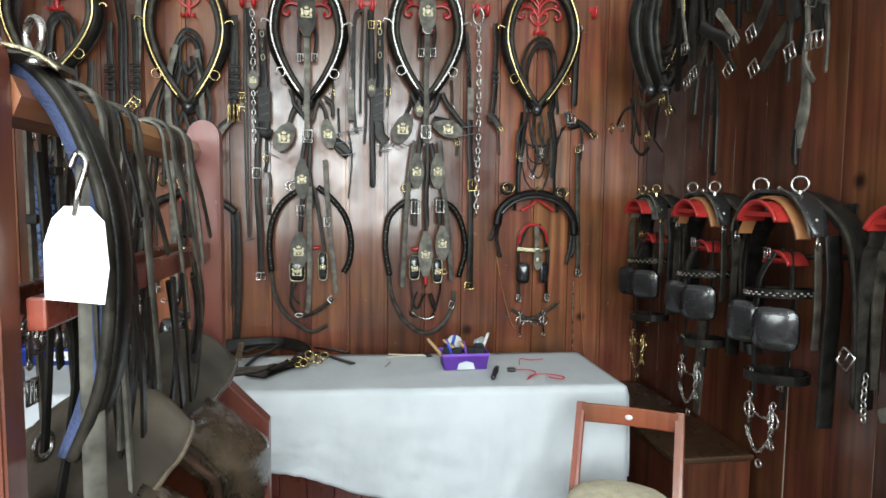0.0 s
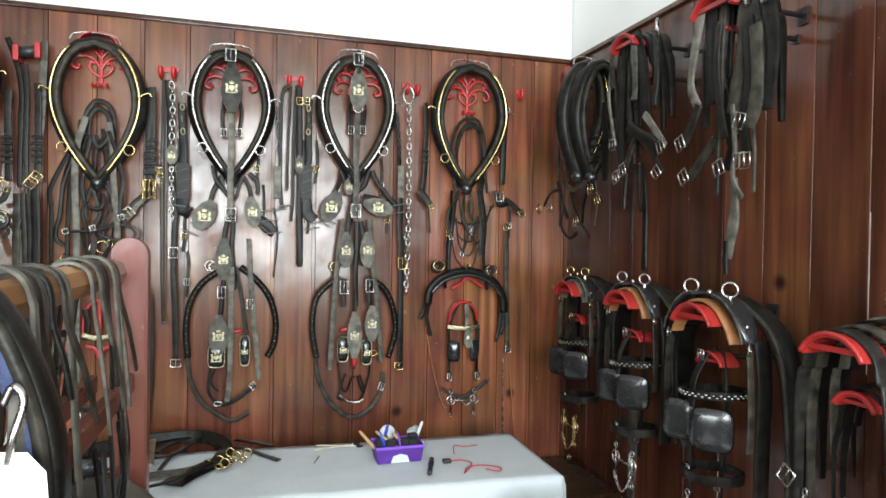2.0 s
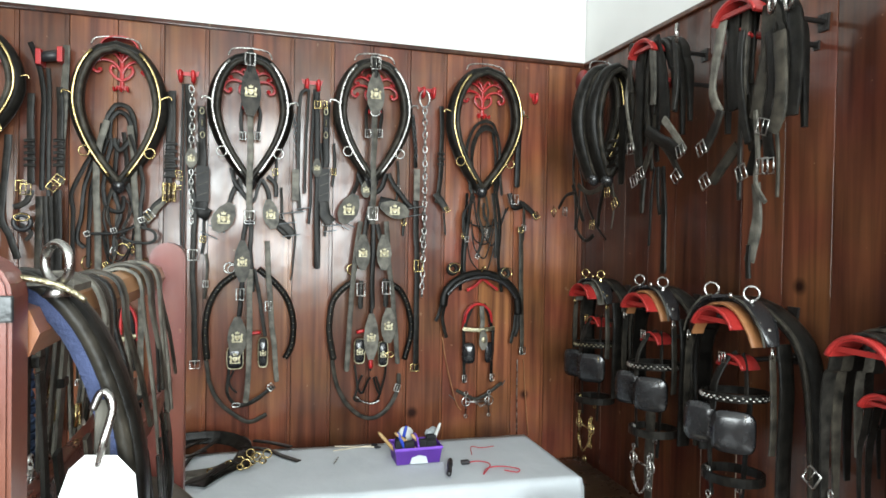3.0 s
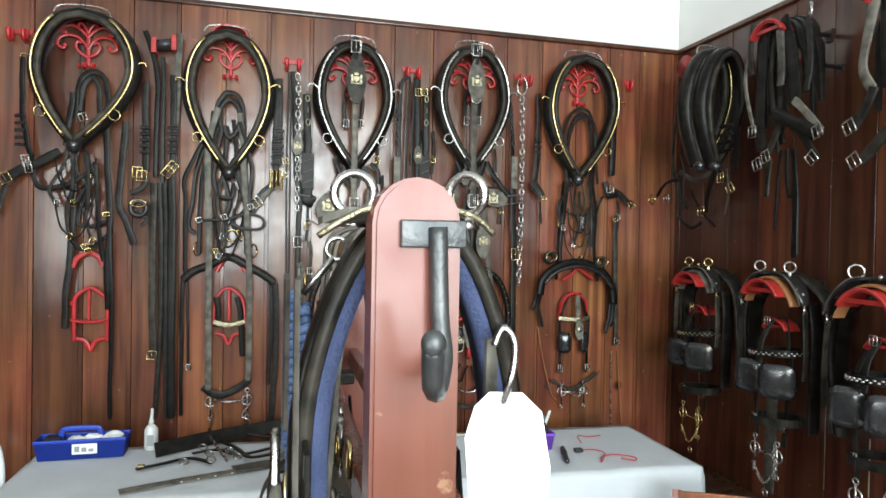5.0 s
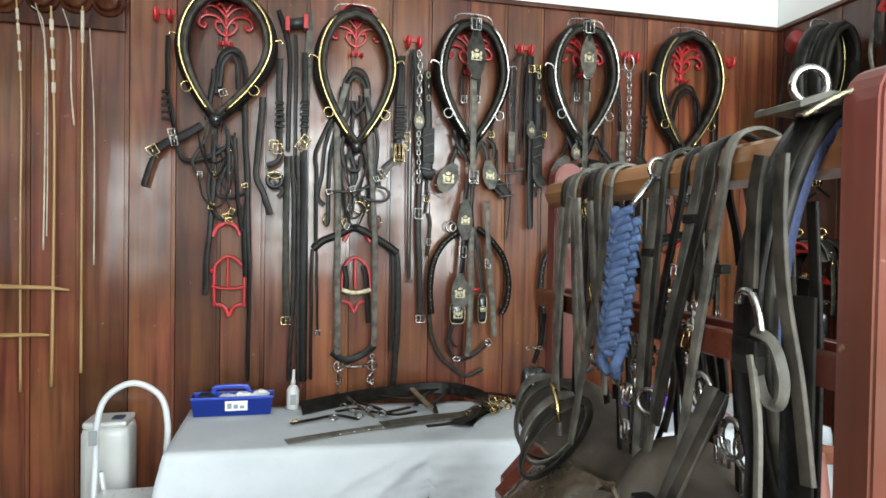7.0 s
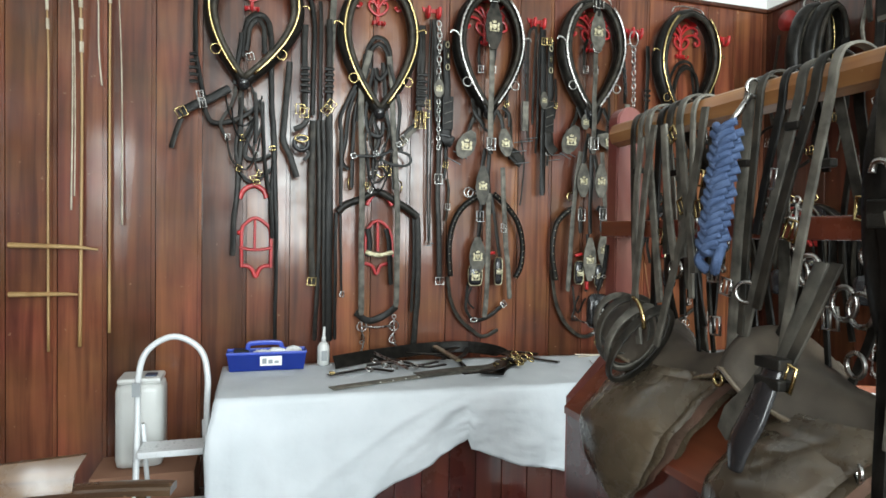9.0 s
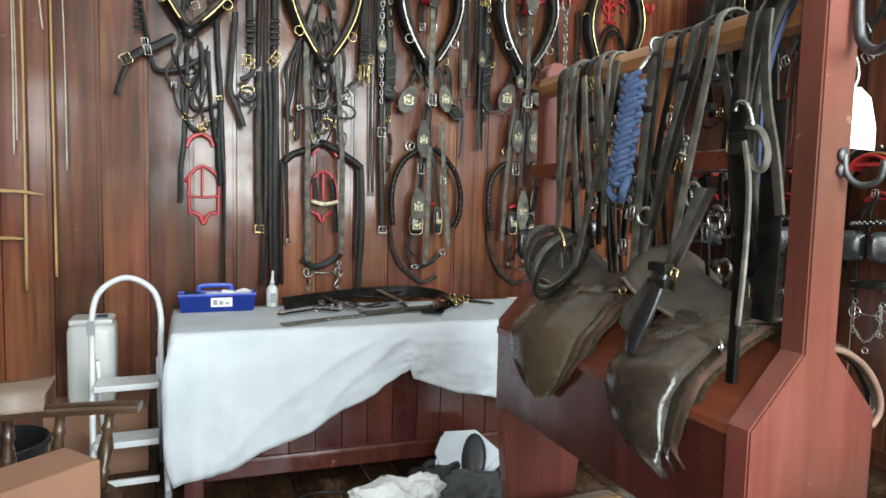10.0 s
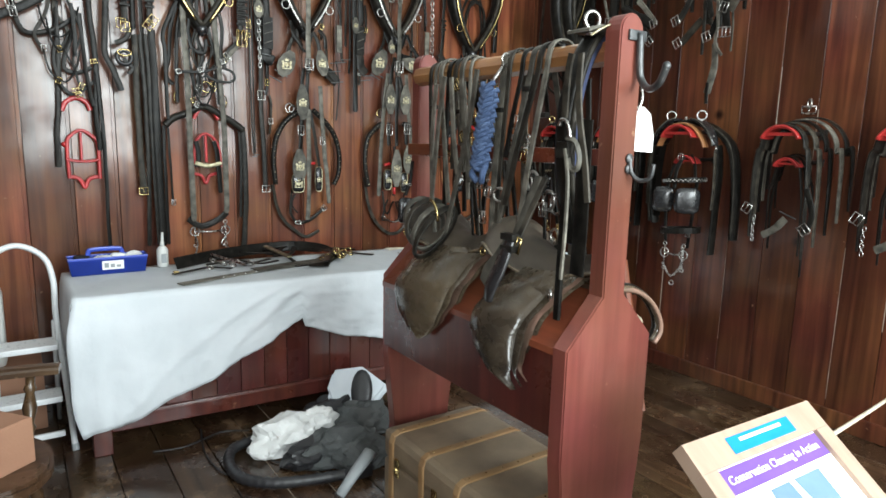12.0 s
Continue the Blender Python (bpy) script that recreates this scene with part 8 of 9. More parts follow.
def blue_tray():
    t = thing("cleaning_caddy", "blue plastic carry tray full of white cloths on the table", "tool tray")
    x0, x1, y0, y1, h = -2.02, -1.655, 3.10, 3.21, 0.085
    bm = bmesh.new()
    lo = [(x0 + 0.012, y0 + 0.012), (x1 - 0.012, y0 + 0.012), (x1 - 0.012, y1 - 0.012), (x0 + 0.012, y1 - 0.012)]
    hi = [(x0, y0), (x1, y0), (x1, y1), (x0, y1)]
    a = [bm.verts.new((*p, TT)) for p in lo]
    b = [bm.verts.new((*p, TT + h)) for p in hi]
    bm.faces.new(a[::-1])
    for i in range(4):
        bm.faces.new((a[i], a[(i + 1) % 4], b[(i + 1) % 4], b[i]))
    bmesh.ops.solidify(bm, geom=bm.faces[:], thickness=0.004)
    part("tub", bm, BLUEPLASTIC, t)
    part("rim", sweep(bmesh.new(), [Vector((*p, TT + h)) for p in hi], flat(0.008, 0.012), (0, 0, 1), closed=True), BLUEPLASTIC, t)
    ym = (y0 + y1) / 2
    part("handle", sweep(bmesh.new(), spline([(x0 + 0.09, ym, TT + 0.03), (x0 + 0.095, ym, TT + h + 0.025), (x0 + 0.12, ym, TT + h + 0.04), (x1 - 0.14, ym, TT + h + 0.04), (x1 - 0.115, ym, TT + h + 0.025), (x1 - 0.11, ym, TT + 0.03)], 4), flat(0.022, 0.012), (0, -1, 0)), BLUEPLASTIC, t)
    part("sticker", box(-1.87, -1.77, y0 + 0.0015, y0 + 0.005, TT + 0.025, TT + 0.07), PAPER, t)
    bm = bmesh.new()
    for k in range(3):
        block(bm, -1.86 + 0.028 * k, -1.84 + 0.028 * k, y0 + 0.0002, y0 + 0.0012, TT + 0.035, TT + 0.06 - 0.006 * k)
    part("print", bm, GREYPLASTIC, t)
    c = thing("cleaning_cloth", "crumpled white cleaning cloth in the blue tray", "cloth")
    rnd = random.Random(4)
    bm = bmesh.new()
    for k in range(10):
        blob(bm, (rnd.uniform(x0 + 0.14, x1 - 0.04), rnd.uniform(y0 + 0.03, y1 - 0.03), TT + h - 0.015 + rnd.uniform(0, 0.02)), rnd.uniform(0.02, 0.045), rnd.uniform(0.015, 0.03), rnd.uniform(0.012, 0.024), 8)
    for v in bm.verts:
        v.co += Vector((0, 0, 0.008 * noise.noise(v.co * 60)))
    part("folds", bm, BAGWHITE, c)
    k = thing("brush", "black brush lying in the blue tray", "brush")
    part("head", box(x0 + 0.03, x0 + 0.10, y0 + 0.025, y1 - 0.025, TT + 0.03, TT + h + 0.012, 0.008), BRISTLE, k)


def bottle():
    b = thing("spray_bottle", "small white plastic bottle with a grey printed label", "bottle")
    x, y = -1.565, 3.19
    part("body", lathe(bmesh.new(), (x, y, TT), (x, y, TT + 0.115), [(0, 0.026), (0.05, 0.030), (0.8, 0.030), (0.95, 0.02), (1, 0.012)], 16), WHITEPLASTIC, b, smooth=True)
    part("nozzle", lathe(bmesh.new(), (x, y, TT + 0.115), (x + 0.004, y, TT + 0.19), [(0, 0.012), (0.3, 0.011), (0.35, 0.008), (1, 0.006)], 10), WHITEPLASTIC, b, smooth=True)
    part("label_print", box(x - 0.012, x + 0.016, y - 0.0325, y - 0.0305, TT + 0.025, TT + 0.075), GREYPLASTIC, b)


def lying(parent, pts, w, z=0.006, mat=None, t=0.006, name="strap"):
    """A strap lying on the sheet along plan points (x, y) or (x, y, lift)."""
    return part(name, sweep(bmesh.new(), spline([(p[0], p[1], TT + z + (p[2] if len(p) > 2 else 0)) for p in pts], 6), flat(w, t), (0, 0, 1)), mat or LEATHER_WORN, parent)


def plan(pts):
    return [(p[0], p[1]) for p in pts]


def table_gear():
    b = thing("leather_girth", "wide grey-black leather belt lying on the sheet", "belt", "leather gear on the table")
    lying(b, plan([(-1.585, 2.672, 0.785), (-1.377, 2.744, 0.785), (-1.123, 2.819, 0.785), (-0.906, 2.866, 0.785), (-0.739, 2.882, 0.785)]), 0.055, 0.006, GREYLEATHER)
    lying(b, plan([(-1.175, 2.811, 0.785), (-0.958, 2.875, 0.785), (-0.759, 2.913, 0.785), (-0.663, 3.013, 0.785)]), 0.085, 0.014, GREYLEATHER)
    for q in [(-1.366, 2.719, 0.785), (-1.305, 2.739, 0.785), (-1.242, 2.759, 0.785), (-1.178, 2.779, 0.785)]:
        part("eyelet", blob(bmesh.new(), (q[0], q[1], TT + 0.010), 0.005, 0.005, 0.0015, 6), PAPER, b)
    g = thing("leather_girth", "long black leather belt curving across the sheet", "belt", "leather gear on the table")
    up = [(x, y, TT + 0.035) for x, y, z in [(-1.525, 3.061, 0.8), (-1.307, 3.193, 0.8), (-1.003, 3.321, 0.8), (-0.755, 3.327, 0.8), (-0.629, 3.143, 0.8), (-0.654, 2.909, 0.8)]]
    part("belt", sweep(bmesh.new(), spline(up, 6), flat(0.065, 0.007), (0, -1, 0.35)), LEATHER, g)
    part("buckle_end", sweep(bmesh.new(), spline([(x, y, TT + 0.012) for x, y, z in [(-0.585, 3.309, 0.785), (-0.491, 3.245, 0.785), (-0.406, 3.162, 0.785)]], 5), flat(0.03, 0.007), (0, 0, 1)), LEATHER, g)
    k = thing("driving_bridle", "black bridle with gilt browband heaped on the sheet", "bridle", "leather gear on the table")
    for i, q in enumerate(([(-1.571, 2.899, 0.785), (-1.472, 2.949, 0.785), (-1.369, 2.993, 0.785), (-1.269, 2.913, 0.785)], [(-1.367, 3.039, 0.785), (-1.259, 3.067, 0.785), (-1.158, 2.983, 0.785), (-1.012, 3.054, 0.785)], [(-1.252, 3.166, 0.785), (-1.178, 3.053, 0.785), (-1.111, 2.92, 0.785), (-0.999, 2.955, 0.785)], [(-0.994, 3.174, 0.785), (-0.926, 3.059, 0.785), (-0.837, 3.147, 0.785), (-0.753, 3.337, 0.785)], [(-0.82, 3.313, 0.785), (-0.9, 3.212, 0.785), (-0.989, 3.02, 0.785)], [(-1.136, 3.198, 0.785), (-1.03, 3.127, 0.785), (-0.918, 3.108, 0.785)], [(-1.011, 2.64, 0.785), (-0.895, 2.665, 0.785), (-0.805, 2.72, 0.785), (-0.75, 2.838, 0.785)])):
        lying(k, plan(q), 0.024, 0.012 + 0.006 * i, LEATHER)
    q = [(-0.969, 3.246, 0.8), (-0.935, 2.93, 0.8)]
    bm = sweep(bmesh.new(), [Vector((q[0][0], q[0][1], TT + 0.06)), Vector((q[1][0], q[1][1], TT + 0.045))], flat(0.03, 0.010), (0, -0.5, 1))
    part("browband", bm, GILT, k, "gilt studded browband")
    for i, q in enumerate([(-1.289, 3.006, 0.785), (-1.207, 3.03, 0.785), (-1.384, 2.907, 0.785), (-1.326, 3.079, 0.785), (-1.165, 2.912, 0.785), (-1.271, 2.887, 0.785)]):
        bm = torus(bmesh.new(), (q[0], q[1], TT + 0.022 + 0.003 * i), 0.018, 0.004, (0.3, -0.4, 1), 14, 6)
        part("bit_ring", bm, STEEL, k, smooth=True)
    q = [(-1.308, 3.175, 0.785), (-1.207, 2.876, 0.785)]
    part("bit_bar", sweep(bmesh.new(), [Vector((q[0][0], q[0][1], TT + 0.05)), Vector((q[1][0], q[1][1], TT + 0.03))], circle(0.007, 6), (0, 0, 1)), STEEL, k)
    q = [(-1.554, 2.912, 0.785)][0]
    part("end_buckle", torus(bmesh.new(), (q[0], q[1], TT + 0.02), 0.016, 0.003, (0, 0, 1), 4, 5), BRASS, k)
    h = thing("brass_buckles", "brass rings and buckles on a short black strap", "buckle", "leather gear on the table")
    lying(h, plan([(-0.773, 2.799, 0.785), (-0.675, 2.965, 0.785), (-0.606, 2.905, 0.785)]), 0.05, 0.03, LEATHER)
    for i, q in enumerate([(-0.648, 2.961, 0.785), (-0.62, 2.908, 0.785), (-0.571, 2.977, 0.785), (-0.525, 3.009, 0.785), (-0.601, 3.023, 0.785)]):
        part("ring", torus(bmesh.new(), (q[0], q[1], TT + 0.03 + 0.003 * i), 0.02, 0.004, (0.2, -0.8, 0.6), 16, 6), BRASS, h, smooth=True)
    p = thing("pad_strap", "black padded strap with brass studs on the sheet", "belt", "leather gear on the table")
    lying(p, plan([(-0.831, 2.755, 0.785), (-0.773, 2.856, 0.785), (-0.684, 2.96, 0.785), (-0.61, 2.994, 0.785)]), 0.11, 0.012, LEATHER)
    lying(p, plan([(-0.965, 3.281, 0.785), (-0.839, 3.338, 0.785), (-0.703, 3.351, 0.785), (-0.623, 3.268, 0.785), (-0.612, 3.072, 0.785)]), 0.03, 0.03, LEATHER)
    lying(p, plan([(-0.602, 3.21, 0.785), (-0.534, 3.176, 0.785), (-0.455, 3.057, 0.785), (-0.38, 2.96, 0.785)]), 0.028, 0.008, LEATHER)
    lying(p, plan([(-0.9, 2.956, 0.785), (-0.871, 3.135, 0.785), (-0.814, 3.202, 0.785)]), 0.02, 0.012, LEATHER)
    for i, q in enumerate([(-0.768, 2.855, 0.785), (-0.695, 2.941, 0.785), (-0.644, 2.879, 0.785), (-0.596, 2.938, 0.785), (-0.547, 2.941, 0.785), (-0.58, 3.025, 0.785)]):
        part("brass_ring", torus(bmesh.new(), (q[0], q[1], TT + 0.03), 0.016, 0.004, (0.2, -0.5, 1), 14, 6), BRASS, p, smooth=True)


def purple_caddy():
    t = thing("grooming_caddy", "purple plastic caddy filled with brushes on the table", "tool tray")
    x0, x1, y0, y1, h = 0.055, 0.285, 2.80, 2.95, 0.075
    cs = [(x0 + 0.01, y0 + 0.01), (x1 - 0.01, y0 + 0.01), (x1 - 0.01, y1 - 0.01), (x0 + 0.01, y1 - 0.01)]
    hi = [(x0, y0), (x1, y0), (x1, y1), (x0, y1)]
    bm = bmesh.new()
    a = [bm.verts.new((*p, TT)) for p in cs]
    b = [bm.verts.new((*p, TT + h)) for p in hi]
    bm.faces.new(a[::-1])
    for i in range(4):
        bm.faces.new((a[i], a[(i + 1) % 4], b[(i + 1) % 4], b[i]))
    bmesh.ops.solidify(bm, geom=bm.faces[:], thickness=0.004)
    part("tub", bm, PURPLE, t)
    part("rim", sweep(bmesh.new(), [Vector((*p, TT + h)) for p in hi], flat(0.008, 0.012), (0, 0, 1), closed=True), PURPLE, t)
    part("front_recess", plate(bmesh.new(), [(0.125, 0.004), (0.215, 0.004), (0.205, 0.035), (0.17, 0.045), (0.135, 0.035)], lambda u, v, d: Vector((u, y0 + 0.004 - d, TT + v)), 0, 0.006), CLOTH, t)
    part("divider_handle", sweep(bmesh.new(), spline([(0.17, y0 + 0.01, TT + h), (0.17, y0 + 0.05, TT + h + 0.035), (0.17, y1 - 0.05, TT + h + 0.035), (0.17, y1 - 0.01, TT + h)], 4), flat(0.025, 0.008), (1, 0, 0)), PURPLE, t)
    rnd = random.Random(11)
    for k, (x, y, lean, hm) in enumerate(((0.085, 2.86, -0.10, CANE), (0.125, 2.84, -0.05, BLUEPLASTIC), (0.20, 2.85, -0.14, CANE), (0.235, 2.84, -0.09, CANE), (0.10, 2.91, 0.03, BLUEPLASTIC), (0.25, 2.90, 0.05, WHITEPLASTIC))):
        b = thing("grooming_brush", "black-bristled brush with a handle standing in the caddy", "brush", "brushes in the caddy")
        base, top = Vector((x, y, TT + 0.03)), Vector((x + lean, y + rnd.uniform(-0.01, 0.03), TT + h + rnd.uniform(0.05, 0.09)))
        part("handle", lathe(bmesh.new(), base, top, [(0, 0.008), (0.4, 0.009), (0.9, 0.008), (1, 0.005)], 8), hm, b, smooth=True)
        part("bristle_head", box(x - 0.02, x + 0.03, y - 0.016, y + 0.016, TT + 0.045, TT + h + 0.022 + rnd.uniform(0, 0.012), 0.008), BRISTLE, b)
    c = thing("round_tin", "small white round lid standing in the caddy", "lid")
    part("lid", lathe(bmesh.new(), (0.13, 2.925, TT + h + 0.035), (0.132, 2.91, TT + h + 0.038), [(0, 0.036), (0.2, 0.04), (1, 0.038)], 18), WHITEPLASTIC, c, smooth=True)
    p = thing("plastic_wrapper", "crumpled clear plastic wrapper at the caddy's edge", "wrapper")
    bm = blob(bmesh.new(), (0.262, 2.93, TT + h + 0.03), 0.03, 0.02, 0.03, 10)
    for v in bm.verts:
        v.co += Vector((1, 1, 1)) * 0.014 * noise.noise(v.co * 45)
    part("wrapper", bm, GREYPLASTIC, p)
    m = thing("marker_pen", "short black marker pen lying on the sheet", "pen")
    a, b = [Vector((q[0], q[1], TT + 0.012)) for q in [(0.262, 2.612, 0.78), (0.321, 2.786, 0.78)]]
    part("barrel", lathe(bmesh.new(), a, b, [(0, 0.010), (0.05, 0.012), (0.6, 0.012), (0.62, 0.014), (1, 0.012)], 10), BLACKPLASTIC, m, smooth=True)
    r = thing("red_cord", "thin red cord looped round a black clip", "cord")
    part("cord", sweep(bmesh.new(), spline([(q[0], q[1], TT + 0.004 + 0.002 * (i % 3)) for i, q in enumerate([(0.384, 2.754, 0.775), (0.457, 2.759, 0.775), (0.493, 2.697, 0.775), (0.424, 2.598, 0.775), (0.465, 2.659, 0.775), (0.537, 2.663, 0.775), (0.607, 2.624, 0.775), (0.583, 2.58, 0.775), (0.532, 2.614, 0.775)])], 6), circle(0.0026, 6), (0, 0, 1)), REDTAPE, r, smooth=True)
    part("cord", sweep(bmesh.new(), spline([(q[0], q[1], TT + 0.004) for q in [(0.458, 2.863, 0.775), (0.494, 2.974, 0.775), (0.537, 2.946, 0.775), (0.611, 2.955, 0.775)]], 6), circle(0.0022, 6), (0, 0, 1)), REDTAPE, r, smooth=True)
    q = [(0.387, 2.754, 0.78)][0]
    part("clip", box(q[0] - 0.02, q[0] + 0.02, q[1] - 0.015, q[1] + 0.015, TT, TT + 0.018, 0.005), BLACKPLASTIC, r)
    for k, (pp) in enumerate(([(-0.204, 3.075, 0.775), (-0.005, 3.113, 0.775)], [(-0.189, 3.14, 0.775), (0.005, 3.084, 0.775)], [(-0.223, 2.889, 0.775), (-0.193, 2.974, 0.775)])):
        w = thing("small_brush" if k < 2 else "tweezers", "thin paintbrush with dark bristles on the sheet" if k < 2 else "small steel tweezers lying on the sheet", "brush" if k < 2 else "tweezers", "small tools on the table")
        a, b = [Vector((q[0], q[1], TT + 0.005)) for q in pp]
        part("shaft", sweep(bmesh.new(), [a, b], circle(0.003, 6), (0, 0, 1)), (CORD if k < 2 else STEEL), w)
        if k < 2:
            part("tip", lathe(bmesh.new(), b, b + (b - a).normalized() * 0.035, [(0, 0.005), (0.3, 0.009), (1, 0.003)], 8), BRISTLE, w)


blue_tray()
bottle()
table_gear()
purple_caddy()


# ---- beside and in front of the table ----
def ladder():
    t = thing("step_ladder", "white tubular folding step ladder with hooped handrail", "step ladder")
    xl, xr, y = -2.375, -2.095, 2.92
    hoop = [(xl + 0.02, y - 0.13, 0.0), (xl + 0.005, y - 0.03, 0.35), (xl, y + 0.04, 0.62), (xl, y + 0.06, 0.80), (xl + 0.035, y + 0.07, 0.915), (xl + 0.14, y + 0.07, 0.972), (xr - 0.035, y + 0.07, 0.915), (xr, y + 0.06, 0.80), (xr, y + 0.04, 0.62), (xr + 0.015, y - 0.03, 0.35), (xr + 0.03, y - 0.13, 0.0)]
    part("handrail", sweep(bmesh.new(), spline(hoop, 6), circle(0.0135, 10), (0, -1, 0.2)), WHITEMETAL, t, smooth=True)
    for s, x in ((1, xl + 0.02), (-1, xr - 0.01)):
        part("rear_leg", sweep(bmesh.new(), [Vector((x, y + 0.05, 0.60)), Vector((x, y + 0.30, 0.0))], circle(0.011, 8), (1, 0, 0)), WHITEMETAL, t, smooth=True)
    for z, yy, d in ((0.515, y + 0.0, 0.15), (0.275, y - 0.05, 0.14), (0.10, y - 0.10, 0.02)):
        part("tread" if d > 0.05 else "cross_bar", box(xl + 0.015, xr - 0.005, yy - d / 2, yy + d / 2, z - 0.028, z, 0.006), WHITEMETAL, t)
    part("label_tag", box(xl - 0.016, xl + 0.016, y - 0.0, y + 0.004, 0.73, 0.79), GREYPLASTIC, t)
    for x in (xl + 0.02, xr + 0.03):
        part("rubber_foot", lathe(bmesh.new(), (x, y - 0.13, 0.0), (x, y - 0.12, 0.03), [(0, 0.016), (1, 0.016)], 8), GREYPLASTIC, t)


def heater():
    b = thing("cardboard_box", "brown cardboard box behind the step ladder", "box")
    part("carton", box(-2.60, -2.16, 3.13, 3.42, 0.0, 0.32, 0.004), CARD, b)
    h = thing("water_canister", "white plastic canister standing on a cardboard box", "canister")
    part("body", box(-2.515, -2.305, 3.20, 3.40, 0.321, 0.72, 0.04), WHITEPLASTIC, h, smooth=True)
    part("lid", box(-2.505, -2.315, 3.21, 3.39, 0.715, 0.745, 0.014), WHITEPLASTIC, h)
    part("cap", box(-2.39, -2.34, 3.25, 3.31, 0.742, 0.752, 0.004), DARKBLUE, h)


def windsor_chair():
    c = thing("windsor_chair", "dark worn wooden armchair with turned spindles", "chair")
    cx, cy, sz = -2.44, 1.90, 0.415
    n = 28
    out = [(cx + 0.265 * math.copysign(abs(math.cos(a)) ** 0.7, math.cos(a)), cy + 0.235 * math.copysign(abs(math.sin(a)) ** 0.75, math.sin(a))) for a in [2 * math.pi * i / n for i in range(n)]]
    bm = plate(bmesh.new(), out, lambda u, v, d: Vector((u, v, sz - 0.045 + d)), 0, 0.045)
    bmesh.ops.bevel(bm, geom=[e for e in bm.edges if abs(e.verts[0].co.z - e.verts[1].co.z) < 1e-5], offset=0.012, segments=2, affect="EDGES")
    part("seat", bm, CHAIRWOOD, c)
    prof = [(0, 0.014), (0.15, 0.016), (0.22, 0.022), (0.28, 0.014), (0.5, 0.024), (0.72, 0.014), (0.78, 0.021), (0.85, 0.015), (1, 0.015)]
    for sx in (-1, 1):
        for sy in (-1, 1):
            part("leg", lathe(bmesh.new(), (cx + sx * 0.24, cy + sy * 0.21, 0.0), (cx + sx * 0.17, cy + sy * 0.15, sz - 0.04), prof, 12), CHAIRWOOD, c, smooth=True)
    arm_z = 0.655
    for y, sgn in ((2.06, 1), (1.70, -1)):
        pts = [(cx + 0.31, y + sgn * 0.01, arm_z), (cx + 0.18, y + sgn * 0.03, arm_z + 0.004), (cx - 0.05, y + sgn * 0.03, arm_z + 0.01), (cx - 0.22, y - sgn * 0.02, arm_z + 0.02)]
        if sgn > 0:
            part("arm", sweep(bmesh.new(), spline(pts, 6), lambda q: flat(0.075 - 0.03 * abs(q - 0.3), 0.026), (0, 0, 1)), CHAIRWOOD, c)
            for dx in (0.22, 0.08, -0.06):
                part("spindle", lathe(bmesh.new(), (cx + dx * 0.9, y - 0.04, sz), (cx + dx, y + 0.02, arm_z - 0.008), prof, 10), CHAIRWOOD, c, smooth=True)
    bm = sweep(bmesh.new(), spline([(cx - 0.22, 2.05, arm_z + 0.02), (cx - 0.29, 1.95, arm_z + 0.03), (cx - 0.30, 1.85, arm_z + 0.03), (cx - 0.24, 1.70, arm_z + 0.02)], 6), flat(0.07, 0.03), (0, 0, 1))
    part("back_rail", bm, CHAIRWOOD, c)
    for k in range(4):
        part("spindle", lathe(bmesh.new(), (cx - 0.22, cy + 0.12 - 0.08 * k, sz), (cx - 0.285, cy + 0.10 - 0.08 * k, arm_z + 0.02), prof, 10), CHAIRWOOD, c, smooth=True)
    b = thing("carton", "brown cardboard carton lying on the chair seat", "box")
    q = pose(-2.40, 1.84, sz + 0.085, 0, 0, 38)
    bm = box(-0.15, 0.15, -0.09, 0.09, -0.084, 0.07, 0.003)
    bm.transform(q)
    part("shell", bm, CARD, b)
    bm = box(-0.15, 0.14, -0.088, -0.012, 0.0705, 0.074)
    bm.transform(q)
    part("flap", bm, CARD, b)
    def crest_at(u, v, d):
        return Vector((cx - 0.02 + u, 2.05 - 0.9 * max(0.0, -u - 0.05) ** 2 + 0.35 * v + d, arm_z + 0.03 + v))
    bm = bmesh.new()
    low = [(-0.34 + 0.04 * i, -0.01) for i in range(11)]
    high = [(-0.34 + 0.043 * i, 0.075 + 0.012 * (i / 10) ** 2) for i in range(11)]
    for a, b2 in ((0, 0.0), (1, 0.02)):
        lo, hi = [bm.verts.new(crest_at(u, v, b2)) for u, v in low], [bm.verts.new(crest_at(u, v, b2)) for u, v in high]
        mid = [bm.verts.new((p.co + q.co) / 2 + Vector((-0.012 * (k / 10) ** 3, -0.004, 0))) for k, (p, q) in enumerate(zip(lo, hi))]
        for p, q in ((lo, mid), (mid, hi)):
            for k in range(10):
                bm.faces.new((p[k], p[k + 1], q[k + 1], q[k]))
        if a == 0:
            front = (lo, mid, hi)
        else:
            for p, q in zip(front, (lo, mid, hi)):
                if p is not front[1]:
                    for k in range(10):
                        bm.faces.new((p[k], p[k + 1], q[k + 1], q[k]))
            for k in (0, 10):
                bm.faces.new((front[0][k], front[1][k], mid[k], lo[k]))
                bm.faces.new((front[1][k], front[2][k], hi[k], mid[k]))
    bmesh.ops.recalc_face_normals(bm, faces=bm.faces)
    part("crest_rail", bm, CRESTWOOD, c, "polished curved crest rail", smooth=40)
    k = thing("bucket", "black plastic bucket with a wire handle behind the chair", "bucket")
    bm = lathe(bmesh.new(), (-2.62, 2.42, 0.0), (-2.62, 2.42, 0.46), [(0, 0.13), (0.96, 0.165), (0.97, 0.175), (1, 0.175), (1, 0.16), (0.1, 0.12)], 24)
